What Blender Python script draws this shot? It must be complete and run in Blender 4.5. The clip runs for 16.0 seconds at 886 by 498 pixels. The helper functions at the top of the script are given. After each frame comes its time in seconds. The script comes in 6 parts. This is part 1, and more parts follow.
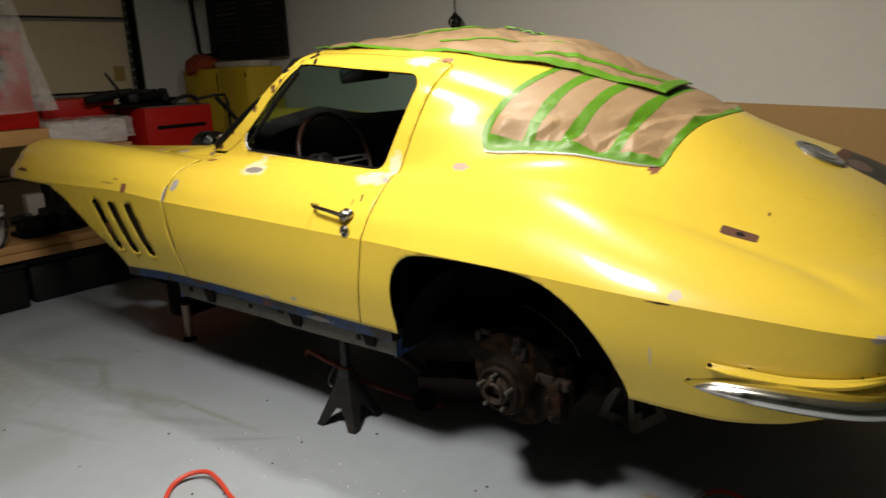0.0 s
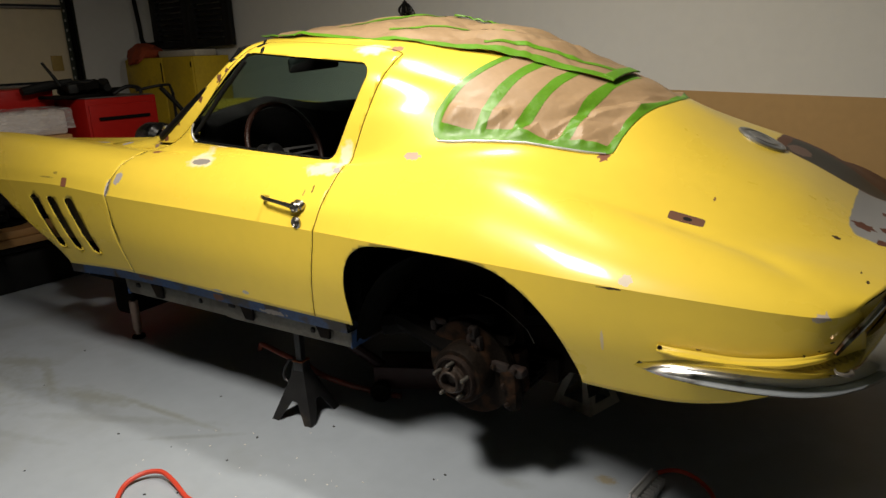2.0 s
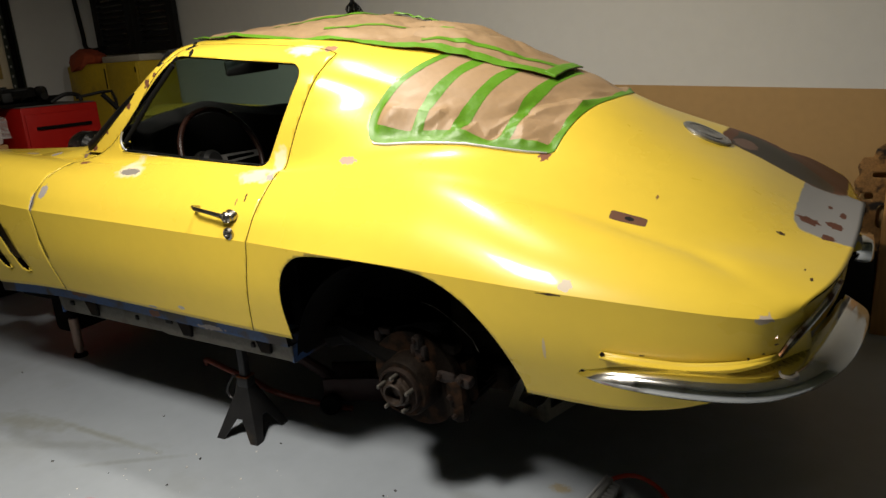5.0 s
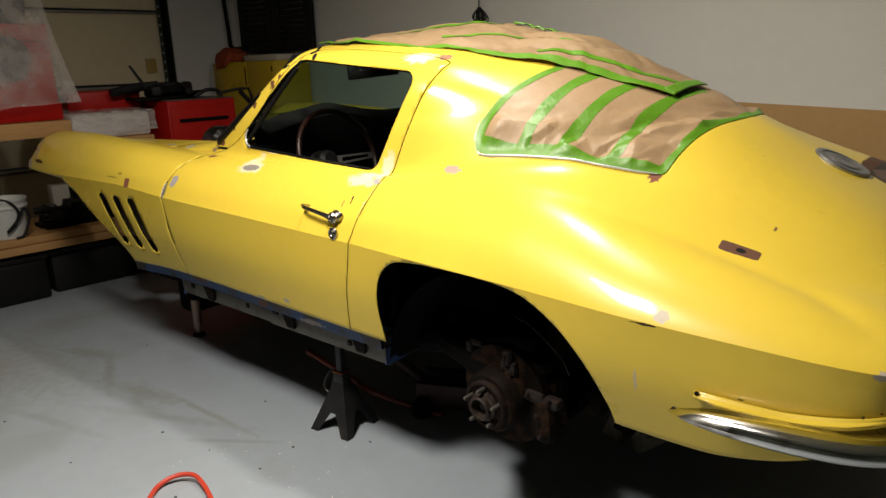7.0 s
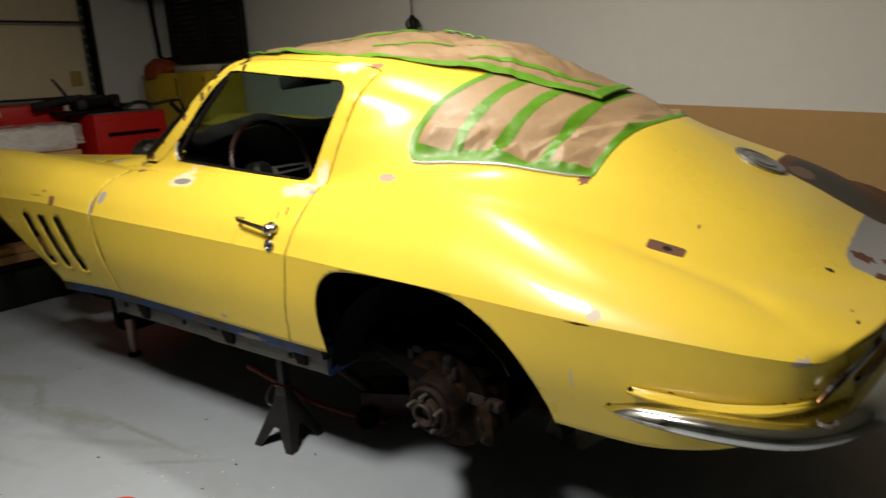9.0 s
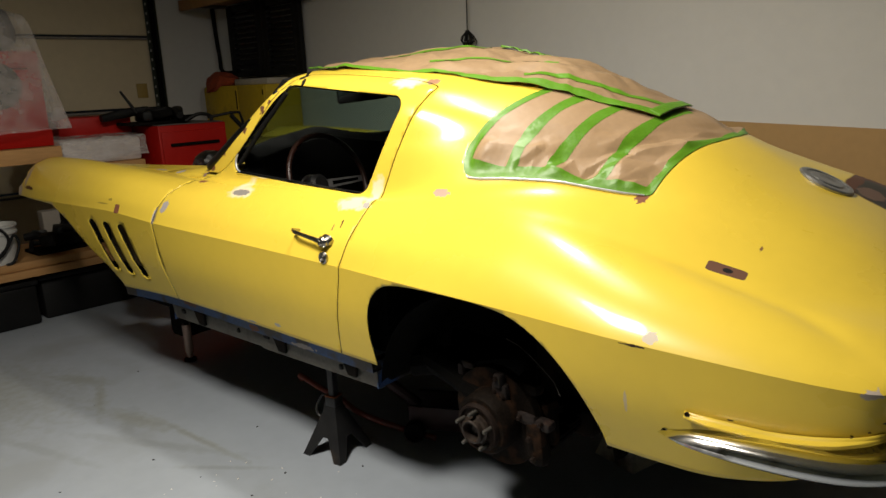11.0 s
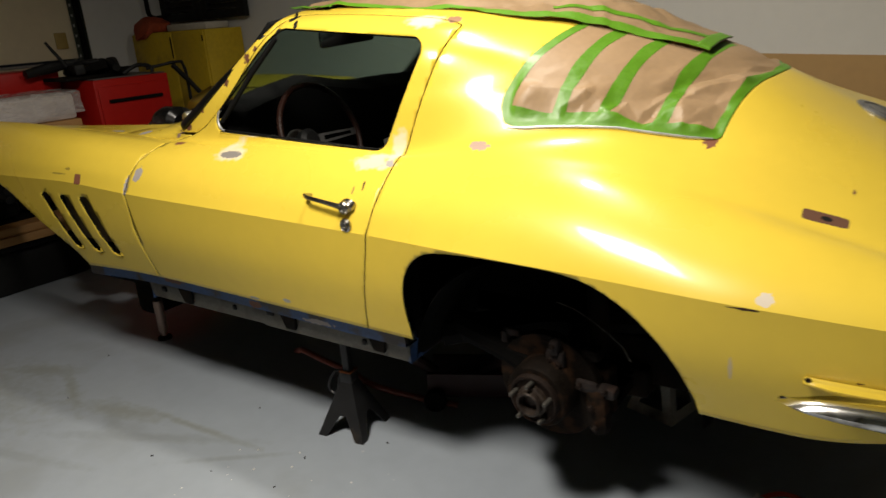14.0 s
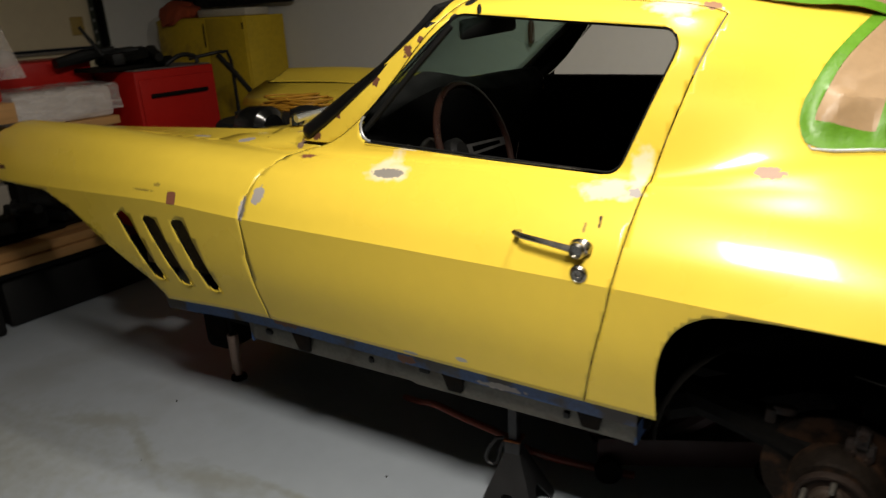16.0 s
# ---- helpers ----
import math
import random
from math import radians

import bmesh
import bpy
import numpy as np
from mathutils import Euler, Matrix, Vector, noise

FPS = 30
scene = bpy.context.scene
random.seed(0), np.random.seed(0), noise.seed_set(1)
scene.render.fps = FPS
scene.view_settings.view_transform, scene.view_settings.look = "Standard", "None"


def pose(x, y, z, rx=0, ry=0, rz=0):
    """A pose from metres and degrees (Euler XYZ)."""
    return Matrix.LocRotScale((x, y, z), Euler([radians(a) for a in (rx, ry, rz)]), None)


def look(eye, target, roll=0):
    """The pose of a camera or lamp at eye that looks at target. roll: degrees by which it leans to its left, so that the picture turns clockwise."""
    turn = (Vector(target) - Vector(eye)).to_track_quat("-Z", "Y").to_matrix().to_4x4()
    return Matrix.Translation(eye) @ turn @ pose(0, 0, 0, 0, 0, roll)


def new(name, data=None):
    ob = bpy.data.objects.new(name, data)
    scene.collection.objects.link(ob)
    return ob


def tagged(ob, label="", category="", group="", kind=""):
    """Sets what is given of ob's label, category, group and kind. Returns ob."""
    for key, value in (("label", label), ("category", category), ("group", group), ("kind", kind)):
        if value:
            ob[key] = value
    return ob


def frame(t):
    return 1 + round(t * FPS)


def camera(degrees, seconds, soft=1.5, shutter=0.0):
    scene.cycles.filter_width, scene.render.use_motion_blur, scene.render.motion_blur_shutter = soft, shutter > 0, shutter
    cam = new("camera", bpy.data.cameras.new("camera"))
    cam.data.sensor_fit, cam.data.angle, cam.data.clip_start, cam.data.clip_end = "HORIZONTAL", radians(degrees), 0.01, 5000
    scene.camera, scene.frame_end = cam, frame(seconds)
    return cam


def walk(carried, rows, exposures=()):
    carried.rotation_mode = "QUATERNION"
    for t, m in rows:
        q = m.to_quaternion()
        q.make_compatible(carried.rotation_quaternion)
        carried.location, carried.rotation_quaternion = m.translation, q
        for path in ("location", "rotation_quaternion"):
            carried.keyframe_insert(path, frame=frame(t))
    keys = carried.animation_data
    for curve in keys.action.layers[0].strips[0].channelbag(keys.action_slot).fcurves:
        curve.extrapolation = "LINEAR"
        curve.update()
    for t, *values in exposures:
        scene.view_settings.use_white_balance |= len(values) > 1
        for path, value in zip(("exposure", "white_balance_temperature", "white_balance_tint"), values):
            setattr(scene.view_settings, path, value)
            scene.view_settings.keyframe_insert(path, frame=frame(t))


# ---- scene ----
cam = camera(64.7, 16.0, shutter=0.5)
PATH = [
    (0, (1.014, -2.314, 1.295), (-0.159, -0.776, 0.786), -2.3),
    (0.5, (1.026, -2.31, 1.288), (-0.009, -0.675, 0.782), -2.8),
    (1, (1.038, -2.304, 1.284), (0.112, -0.612, 0.756), -3.0),
    (1.5, (1.022, -2.306, 1.302), (0.024, -0.663, 0.75), -2.7),
    (2, (1.015, -2.308, 1.293), (-0.049, -0.704, 0.751), -2.4),
    (2.5, (1.045, -2.3, 1.275), (0.127, -0.598, 0.767), -2.9),
    (3, (1.051, -2.3, 1.289), (0.2, -0.567, 0.766), -3.6),
    (3.5, (1.036, -2.304, 1.287), (0.15, -0.59, 0.761), -3.2),
    (4, (1.021, -2.303, 1.289), (0.072, -0.628, 0.747), -3.4),
    (4.2, (1.021, -2.285, 1.285), (0.063, -0.618, 0.732), -3.8),
    (6.3, (1.093, -2.119, 1.298), (-0.035, -0.555, 0.767), -2.3),
    (6.5, (1.088, -2.122, 1.303), (-0.082, -0.591, 0.768), -2.6),
    (7, (1.073, -2.14, 1.299), (-0.193, -0.682, 0.779), -1.8),
    (7.5, (1.082, -2.134, 1.286), (-0.154, -0.643, 0.784), -1.4),
    (8, (1.105, -2.121, 1.272), (0.009, -0.529, 0.759), -1.6),
    (8.5, (1.113, -2.122, 1.283), (0.086, -0.494, 0.741), -2.5),
    (9, (1.095, -2.133, 1.303), (-0.05, -0.574, 0.794), -2.7),
    (9.2, (1.086, -2.141, 1.309), (-0.108, -0.614, 0.815), -2.6),
    (11.3, (1.082, -2.134, 1.311), (-0.177, -0.652, 0.843), -2.4),
    (11.5, (1.081, -2.124, 1.309), (-0.167, -0.639, 0.824), -2.3),
    (12, (1.084, -2.118, 1.309), (-0.171, -0.631, 0.845), -2.5),
    (12.5, (1.086, -2.118, 1.302), (-0.078, -0.588, 0.751), -2.8),
    (13, (1.062, -2.113, 1.302), (-0.108, -0.613, 0.686), -3.3),
    (13.5, (0.914, -2.125, 1.302), (-0.217, -0.589, 0.7), -1.9),
    (14, (0.72, -2.152, 1.325), (-0.355, -0.591, 0.689), -4.2),
    (14.5, (0.577, -2.134, 1.316), (-0.556, -0.633, 0.634), -2.0),
    (15, (0.391, -2.049, 1.319), (-0.76, -0.56, 0.642), -2.5),
    (15.5, (0.214, -2.022, 1.331), (-0.912, -0.511, 0.661), -0.2),
    (16, (-0.029, -2.078, 1.338), (-1.04, -0.483, 0.68), -3.1),
]
walk(cam, [(t, look(eye, target, roll)) for t, eye, target, roll in PATH], exposures=[(0, -0.04), (9, -0.04), (11.5, -0.08), (12.5, -0.08), (14.5, -0.17), (16, -0.14)])

# ---- light ----
world = bpy.data.worlds.new("night")
world.use_nodes = True
world.node_tree.nodes["Background"].inputs[0].default_value = (0.9, 0.95, 1.0, 1)
world.node_tree.nodes["Background"].inputs[1].default_value = 0.003
scene.world = world


def tube_lamp(name, x, y, z, watts, long=1.2, wide=0.3, turn=0):
    data = bpy.data.lights.new(name, "AREA")
    data.shape, data.size, data.size_y = "RECTANGLE", long, wide
    data.energy, data.color = watts, (1.0, 0.924, 0.81)
    lamp = new(name, data)
    lamp.matrix_world = pose(x, y, z, 0, 0, turn)
    return lamp


tube_lamp("ceiling_tube", -0.26, -0.48, 2.42, 23, 0.10, 0.10)
tube_lamp("ceiling_tube", -0.30, -1.71, 2.42, 66, 0.38, 0.46)

# ---- materials ----


def material(name, color, rough=0.6, metal=0.0, vary=0.12, scale=6.0, bump=0.0, bump_scale=60.0, dirt=None, dirt_amount=0.4, dirt_scale=3.0, stretch=(1, 1, 1)):
    """A surface with variation at two scales, optional dirt blotches and fine relief."""
    m = bpy.data.materials.new(name)
    m.use_nodes = True
    nt = m.node_tree
    b = nt.nodes["Principled BSDF"]
    co = nt.nodes.new("ShaderNodeTexCoord")
    mp = nt.nodes.new("ShaderNodeMapping")
    mp.inputs["Scale"].default_value = stretch
    nt.links.new(co.outputs["Object"], mp.inputs[0])
    big = nt.nodes.new("ShaderNodeTexNoise")
    big.inputs["Scale"].default_value, big.inputs["Detail"].default_value = scale, 6
    fine = nt.nodes.new("ShaderNodeTexNoise")
    fine.inputs["Scale"].default_value, fine.inputs["Detail"].default_value = scale * 9, 4
    for n in (big, fine):
        nt.links.new(mp.outputs[0], n.inputs["Vector"])
    add = nt.nodes.new("ShaderNodeMath")
    add.operation = "ADD"
    nt.links.new(big.outputs[0], add.inputs[0])
    nt.links.new(fine.outputs[0], add.inputs[1])
    rng = nt.nodes.new("ShaderNodeMapRange")
    rng.inputs[1].default_value, rng.inputs[2].default_value = 0.6, 1.4
    rng.inputs[3].default_value, rng.inputs[4].default_value = 1 - vary, 1 + vary
    nt.links.new(add.outputs[0], rng.inputs[0])
    mul = nt.nodes.new("ShaderNodeVectorMath")
    mul.operation = "SCALE"
    mul.inputs[0].default_value = color
    nt.links.new(rng.outputs[0], mul.inputs["Scale"])
    last = mul.outputs[0]
    if dirt:
        spots = nt.nodes.new("ShaderNodeTexNoise")
        spots.inputs["Scale"].default_value, spots.inputs["Detail"].default_value = dirt_scale, 8
        nt.links.new(mp.outputs[0], spots.inputs["Vector"])
        cut = nt.nodes.new("ShaderNodeMapRange")
        cut.inputs[1].default_value, cut.inputs[2].default_value = 0.62 - 0.3 * dirt_amount, 0.72 - 0.3 * dirt_amount
        nt.links.new(spots.outputs[0], cut.inputs[0])
        mix = nt.nodes.new("ShaderNodeMix")
        mix.data_type = "RGBA"
        mix.inputs[7].default_value = (*dirt, 1)
        nt.links.new(cut.outputs[0], mix.inputs[0])
        nt.links.new(last, mix.inputs[6])
        last = mix.outputs[2]
    nt.links.new(last, b.inputs["Base Color"])
    rr = nt.nodes.new("ShaderNodeMapRange")
    rr.inputs[1].default_value, rr.inputs[2].default_value = 0.3, 0.7
    rr.inputs[3].default_value, rr.inputs[4].default_value = max(0.02, rough * 0.82), min(1, rough * 1.18)
    nt.links.new(big.outputs[0], rr.inputs[0])
    nt.links.new(rr.outputs[0], b.inputs["Roughness"])
    b.inputs["Metallic"].default_value = metal
    if bump:
        tex = nt.nodes.new("ShaderNodeTexNoise")
        tex.inputs["Scale"].default_value, tex.inputs["Detail"].default_value = bump_scale, 5
        nt.links.new(mp.outputs[0], tex.inputs["Vector"])
        bp = nt.nodes.new("ShaderNodeBump")
        bp.inputs["Strength"].default_value, bp.inputs["Distance"].default_value = bump, 0.01
        nt.links.new(tex.outputs[0], bp.inputs["Height"])
        nt.links.new(bp.outputs[0], b.inputs["Normal"])
    return m


def chip(m, at, size, color, edge=0.75, ragged=95.0, rough=0.7, turn=0.0, square=False, soft=0.06):
    """A worn patch of bare primer on a paint: an ellipsoid of radii size with a ragged edge."""
    nt = m.node_tree
    b = nt.nodes["Principled BSDF"]
    co = nt.nodes.new("ShaderNodeTexCoord")
    sub = nt.nodes.new("ShaderNodeVectorMath")
    sub.operation = "SUBTRACT"
    sub.inputs[1].default_value = at
    nt.links.new(co.outputs["Object"], sub.inputs[0])
    div = nt.nodes.new("ShaderNodeVectorMath")
    div.operation = "DIVIDE"
    div.inputs[1].default_value = size
    spin = nt.nodes.new("ShaderNodeVectorRotate")
    spin.rotation_type = "Z_AXIS"
    spin.inputs["Angle"].default_value = radians(-turn)
    nt.links.new(sub.outputs[0], spin.inputs["Vector"])
    nt.links.new(spin.outputs[0], div.inputs[0])
    ln = nt.nodes.new("ShaderNodeVectorMath")
    ln.operation = "LENGTH"
    if square:
        power = nt.nodes.new("ShaderNodeVectorMath")
        power.operation = "MULTIPLY"
        nt.links.new(div.outputs[0], power.inputs[0])
        nt.links.new(div.outputs[0], power.inputs[1])
        again = nt.nodes.new("ShaderNodeVectorMath")
        again.operation = "MULTIPLY"
        nt.links.new(power.outputs[0], again.inputs[0])
        nt.links.new(power.outputs[0], again.inputs[1])
        nt.links.new(again.outputs[0], ln.inputs[0])
    else:
        nt.links.new(div.outputs[0], ln.inputs[0])
    nz = nt.nodes.new("ShaderNodeTexNoise")
    nz.inputs["Scale"].default_value, nz.inputs["Detail"].default_value = ragged, 3
    nt.links.new(co.outputs["Object"], nz.inputs["Vector"])
    mad = nt.nodes.new("ShaderNodeMath")
    mad.operation = "MULTIPLY_ADD"
    mad.inputs[1].default_value, mad.inputs[2].default_value = 2 * edge, -edge
    nt.links.new(nz.outputs[0], mad.inputs[0])
    add = nt.nodes.new("ShaderNodeMath")
    nt.links.new(ln.outputs["Value"], add.inputs[0])
    nt.links.new(mad.outputs[0], add.inputs[1])
    cut = nt.nodes.new("ShaderNodeMapRange")
    cut.inputs[1].default_value, cut.inputs[2].default_value = 1 + soft, 1 - soft
    nt.links.new(add.outputs[0], cut.inputs[0])
    for socket, value in (("Base Color", (*color, 1)), ("Roughness", rough), ("Coat Weight", 0.0)):
        if socket == "Coat Weight" and not b.inputs[socket].is_linked and not b.inputs[socket].default_value:
            continue
        old = b.inputs[socket].links[0].from_socket if b.inputs[socket].is_linked else None
        mix = nt.nodes.new("ShaderNodeMix")
        if socket == "Base Color":
            mix.data_type = "RGBA"
            a, c, out = mix.inputs[6], mix.inputs[7], mix.outputs[2]
        else:
            a, c, out = mix.inputs[2], mix.inputs[3], mix.outputs[0]
        c.default_value = value
        if old:
            nt.links.new(old, a)
        else:
            a.default_value = b.inputs[socket].default_value
        nt.links.new(cut.outputs[0], mix.inputs[0])
        nt.links.new(out, b.inputs[socket])


YELLOW = material("yellow_paint", (0.775, 0.562, 0.060), 0.30, vary=0.03, scale=2.5, bump=0.007, bump_scale=140)
paint = YELLOW.node_tree.nodes["Principled BSDF"].inputs
paint["Specular IOR Level"].default_value = 0.30
paint["Coat Weight"].default_value, paint["Coat Roughness"].default_value, paint["Coat IOR"].default_value = 0.30, 0.07, 1.45
BLACK = material("black_plastic", (0.007, 0.007, 0.007), 0.55, vary=0.3)
TRIM_BLACK = material("black_vinyl", (0.003, 0.003, 0.003), 0.85, vary=0.3)
TRIM_BLACK.node_tree.nodes["Principled BSDF"].inputs["Specular IOR Level"].default_value = 0.12
# Near-black steel, lowered to stand in for deep shade under the car.
NEAR_BLACK = material("near_black_steel", (0.006, 0.0055, 0.005), 0.85, vary=0.4, scale=12, dirt=(0.018, 0.012, 0.008), dirt_amount=0.15)
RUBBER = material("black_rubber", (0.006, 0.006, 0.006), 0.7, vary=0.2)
for dark, gloss in ((NEAR_BLACK, 0.05), (RUBBER, 0.15), (BLACK, 0.25)):
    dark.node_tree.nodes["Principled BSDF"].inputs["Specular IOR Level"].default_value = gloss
CHROME = material("pitted_chrome", (0.70, 0.69, 0.67), 0.13, 1.0, vary=0.06, scale=14, dirt=(0.16, 0.13, 0.10), dirt_amount=0.12, dirt_scale=9)
STEEL = material("worn_steel", (0.28, 0.26, 0.24), 0.42, 0.8, vary=0.25, scale=14)
RUST = material("rusty_iron", (0.019, 0.012, 0.009), 0.75, 0.3, vary=0.4, scale=18, dirt=(0.055, 0.025, 0.013), dirt_amount=0.2, dirt_scale=14, bump=0.3)
FLOOR = material("painted_concrete", (0.355, 0.395, 0.445), 0.42, vary=0.06, scale=1.6, bump=0.04, bump_scale=90, dirt=(0.315, 0.345, 0.375), dirt_amount=0.25, dirt_scale=1.7)
WALL = material("white_wall_paint", (0.655, 0.655, 0.635), 0.85, vary=0.03, scale=2, bump=0.06, bump_scale=120)
# Colours of the unseen walls and ceiling, set to cut and tint bounce.
DARKWALL = material("unseen_dark_wall", (0.075, 0.088, 0.068), 0.7, vary=0.1, scale=3)
BOUNCE_CEILING = material("unseen_grey_ceiling", (0.255, 0.265, 0.24), 0.9, vary=0.05, scale=2)
PLY = material("tan_hardboard", (0.42, 0.26, 0.10), 0.6, vary=0.06, scale=3)
WOOD = material("red_oak_veneer", (0.43, 0.228, 0.076), 0.45, vary=0.28, scale=9, stretch=(1, 1, 0.09))
LUMBER = material("pine_lumber", (0.44, 0.235, 0.085), 0.7, vary=0.2, scale=8, stretch=(1, 0.12, 1))
KRAFT = material("kraft_paper", (0.345, 0.228, 0.124), 0.5, vary=0.07, scale=7, bump=0.10, bump_scale=35)
# Same kraft, darkened to offset the lamp close above the roof sheet.
KRAFT_DIM = material("dimmed_kraft_paper", (0.285, 0.190, 0.102), 0.5, vary=0.10, scale=7, bump=0.10, bump_scale=35)
TAPE = material("green_masking_tape", (0.098, 0.250, 0.012), 0.42, vary=0.14, scale=16, bump=0.15, bump_scale=60)
RED = material("red_enamel", (0.36, 0.008, 0.005), 0.45, vary=0.1, scale=4)
RED.node_tree.nodes["Principled BSDF"].inputs["Specular IOR Level"].default_value = 0.15
BLUE = material("blue_rail_paint", (0.024, 0.062, 0.165), 0.5, vary=0.45, scale=14, dirt=(0.035, 0.028, 0.024), dirt_amount=0.42, dirt_scale=11)
chip(BLUE, (-1.0, -0.76, 0.47), (0.03, 0.05, 0.012), (0.16, 0.07, 0.04), 1.0, 80)
chip(BLUE, (-1.42, -0.76, 0.49), (0.05, 0.05, 0.014), (0.13, 0.06, 0.04), 1.0, 60)
chip(BLUE, (-0.72, -0.76, 0.46), (0.06, 0.05, 0.008), (0.30, 0.27, 0.25), 1.0, 70)
GREY_STEEL = material("grey_rail_steel", (0.10, 0.094, 0.078), 0.6, 0.2, vary=0.35, scale=12, dirt=(0.06, 0.05, 0.04), dirt_amount=0.25, dirt_scale=8)

SMUDGE = (0.302, 0.332, 0.360)
for at, size, turn in (((0.131, -0.631, 0), (0.05, 0.02, 1), 10), ((-1.35, -1.0, 0), (0.30, 0.022, 1), 24), ((-1.62, -0.98, 0), (0.12, 0.03, 1), -30), ((-2.232, -0.903, 0), (0.13, 0.03, 1), 20), ((-1.0, -0.95, 0), (0.16, 0.012, 1), 35), ((-1.7, -1.3, 0), (0.25, 0.02, 1), 15)):
    chip(FLOOR, at, size, SMUDGE, 1.0, 22, 0.5, turn=turn, soft=0.6)
for at, size, turn in (((-2.25, -0.90, 0), (0.12, 0.035, 1), 20), ((-1.95, -0.95, 0), (0.16, 0.018, 1), -25), ((-1.62, -0.945, 0), (0.17, 0.032, 1), 12), ((-1.28, -0.885, 0), (0.24, 0.012, 1), 2), ((-2.6, -1.35, 0), (0.5, 0.25, 1), 20)):
    chip(FLOOR, at, size, (0.285, 0.305, 0.300), 1.0, 26, 0.5, turn=turn, soft=0.7)
chip(FLOOR, (0.37, -0.477, 0), (0.03, 0.02, 1), (0.34, 0.30, 0.21), 0.9, 70, 0.5, soft=0.4)

# ---- mesh helpers ----


def pchip(*knots):
    """A smooth curve through (x, value) knots that does not overshoot."""
    x, y = np.array(knots, float).T
    h, s = np.diff(x), np.diff(y) / np.diff(x)
    m = np.zeros(len(x))
    for i in range(1, len(x) - 1):
        if s[i - 1] * s[i] > 0:
            a, b = 2 * h[i] + h[i - 1], h[i] + 2 * h[i - 1]
            m[i] = (a + b) / (a / s[i - 1] + b / s[i])
    m[0], m[-1] = s[0], s[-1]

    def value(q):
        q = np.clip(np.asarray(q, float), x[0], x[-1])
        i = np.clip(np.searchsorted(x, q) - 1, 0, len(h) - 1)
        t = (q - x[i]) / h[i]
        return (1 + 2 * t) * (1 - t) ** 2 * y[i] + t * (1 - t) ** 2 * h[i] * m[i] + t * t * (3 - 2 * t) * y[i + 1] + t * t * (t - 1) * h[i] * m[i + 1]

    return value


def part(name, source, mat, parent=None, label="", smooth=35, thick=0.0, offset=-1.0):
    """Links a bmesh, or vertices and faces, as one mesh object under a thing or a part."""
    me = bpy.data.meshes.new(name)
    if isinstance(source, bmesh.types.BMesh):
        source.to_mesh(me)
        source.free()
    else:
        me.from_pydata([tuple(v) for v in source[0]], [], [tuple(f) for f in source[1]])
    for one in mat if isinstance(mat, (list, tuple)) else (mat,):
        me.materials.append(one)
    me.update()
    if smooth:
        me.polygons.foreach_set("use_smooth", [True] * len(me.polygons))
        me.set_sharp_from_angle(angle=radians(smooth))
    ob = new(name, me)
    ob.parent = parent
    if label:
        ob["label"] = label
    if thick:
        mod = ob.modifiers.new("thickness", "SOLIDIFY")
        mod.thickness, mod.offset = thick, offset
        if isinstance(mat, (list, tuple)) and len(mat) > 1:
            mod.material_offset, mod.material_offset_rim = 1, 1
    return ob


def thing(name, label, category, at=(0, 0, 0), turn=0, group="", kind=""):
    e = tagged(new(name), label, category, group, kind)
    e.empty_display_size = 0.05
    e.matrix_world = pose(*at, 0, 0, turn)
    return e


def box(bm, x0, x1, y0, y1, z0, z1, bevel=0.0, m=None):
    made = bmesh.ops.create_cube(bm, size=1)["verts"]
    for v in made:
        v.co = Vector(((x0 + x1) / 2 + v.co.x * (x1 - x0), (y0 + y1) / 2 + v.co.y * (y1 - y0), (z0 + z1) / 2 + v.co.z * (z1 - z0)))
    if bevel:
        edges = list({e for v in made for e in v.link_edges})
        made = bmesh.ops.bevel(bm, geom=edges, offset=bevel, segments=2, affect="EDGES", profile=0.5)["verts"]
    if m is not None:
        bmesh.ops.transform(bm, matrix=m, verts=list({v for v in made}))
    return bm


def boxed(*a, **k):
    return box(bmesh.new(), *a, **k)


def tube(bm, points, radius, sides=10, cap=True):
    """A round bar along points; radius may be one number or one for each point."""
    pts = [Vector(p) for p in points]
    rings, up = [], None
    for i, p in enumerate(pts):
        d = (pts[min(i + 1, len(pts) - 1)] - pts[max(i - 1, 0)]).normalized()
        side = d.orthogonal() if up is None else up - d * up.dot(d)
        side.normalize()
        up, other = side, d.cross(side)
        r = radius[i] if isinstance(radius, (list, tuple)) else radius
        rings.append([bm.verts.new(p + r * (math.cos(a) * side + math.sin(a) * other)) for a in (2 * math.pi * k / sides for k in range(sides))])
    for a, b in zip(rings, rings[1:]):
        for k in range(sides):
            bm.faces.new((a[k], a[(k + 1) % sides], b[(k + 1) % sides], b[k]))
    if cap:
        bm.faces.new(rings[0][::-1])
        bm.faces.new(rings[-1])
    return bm


def tubed(points, radius, sides=10):
    return tube(bmesh.new(), points, radius, sides)


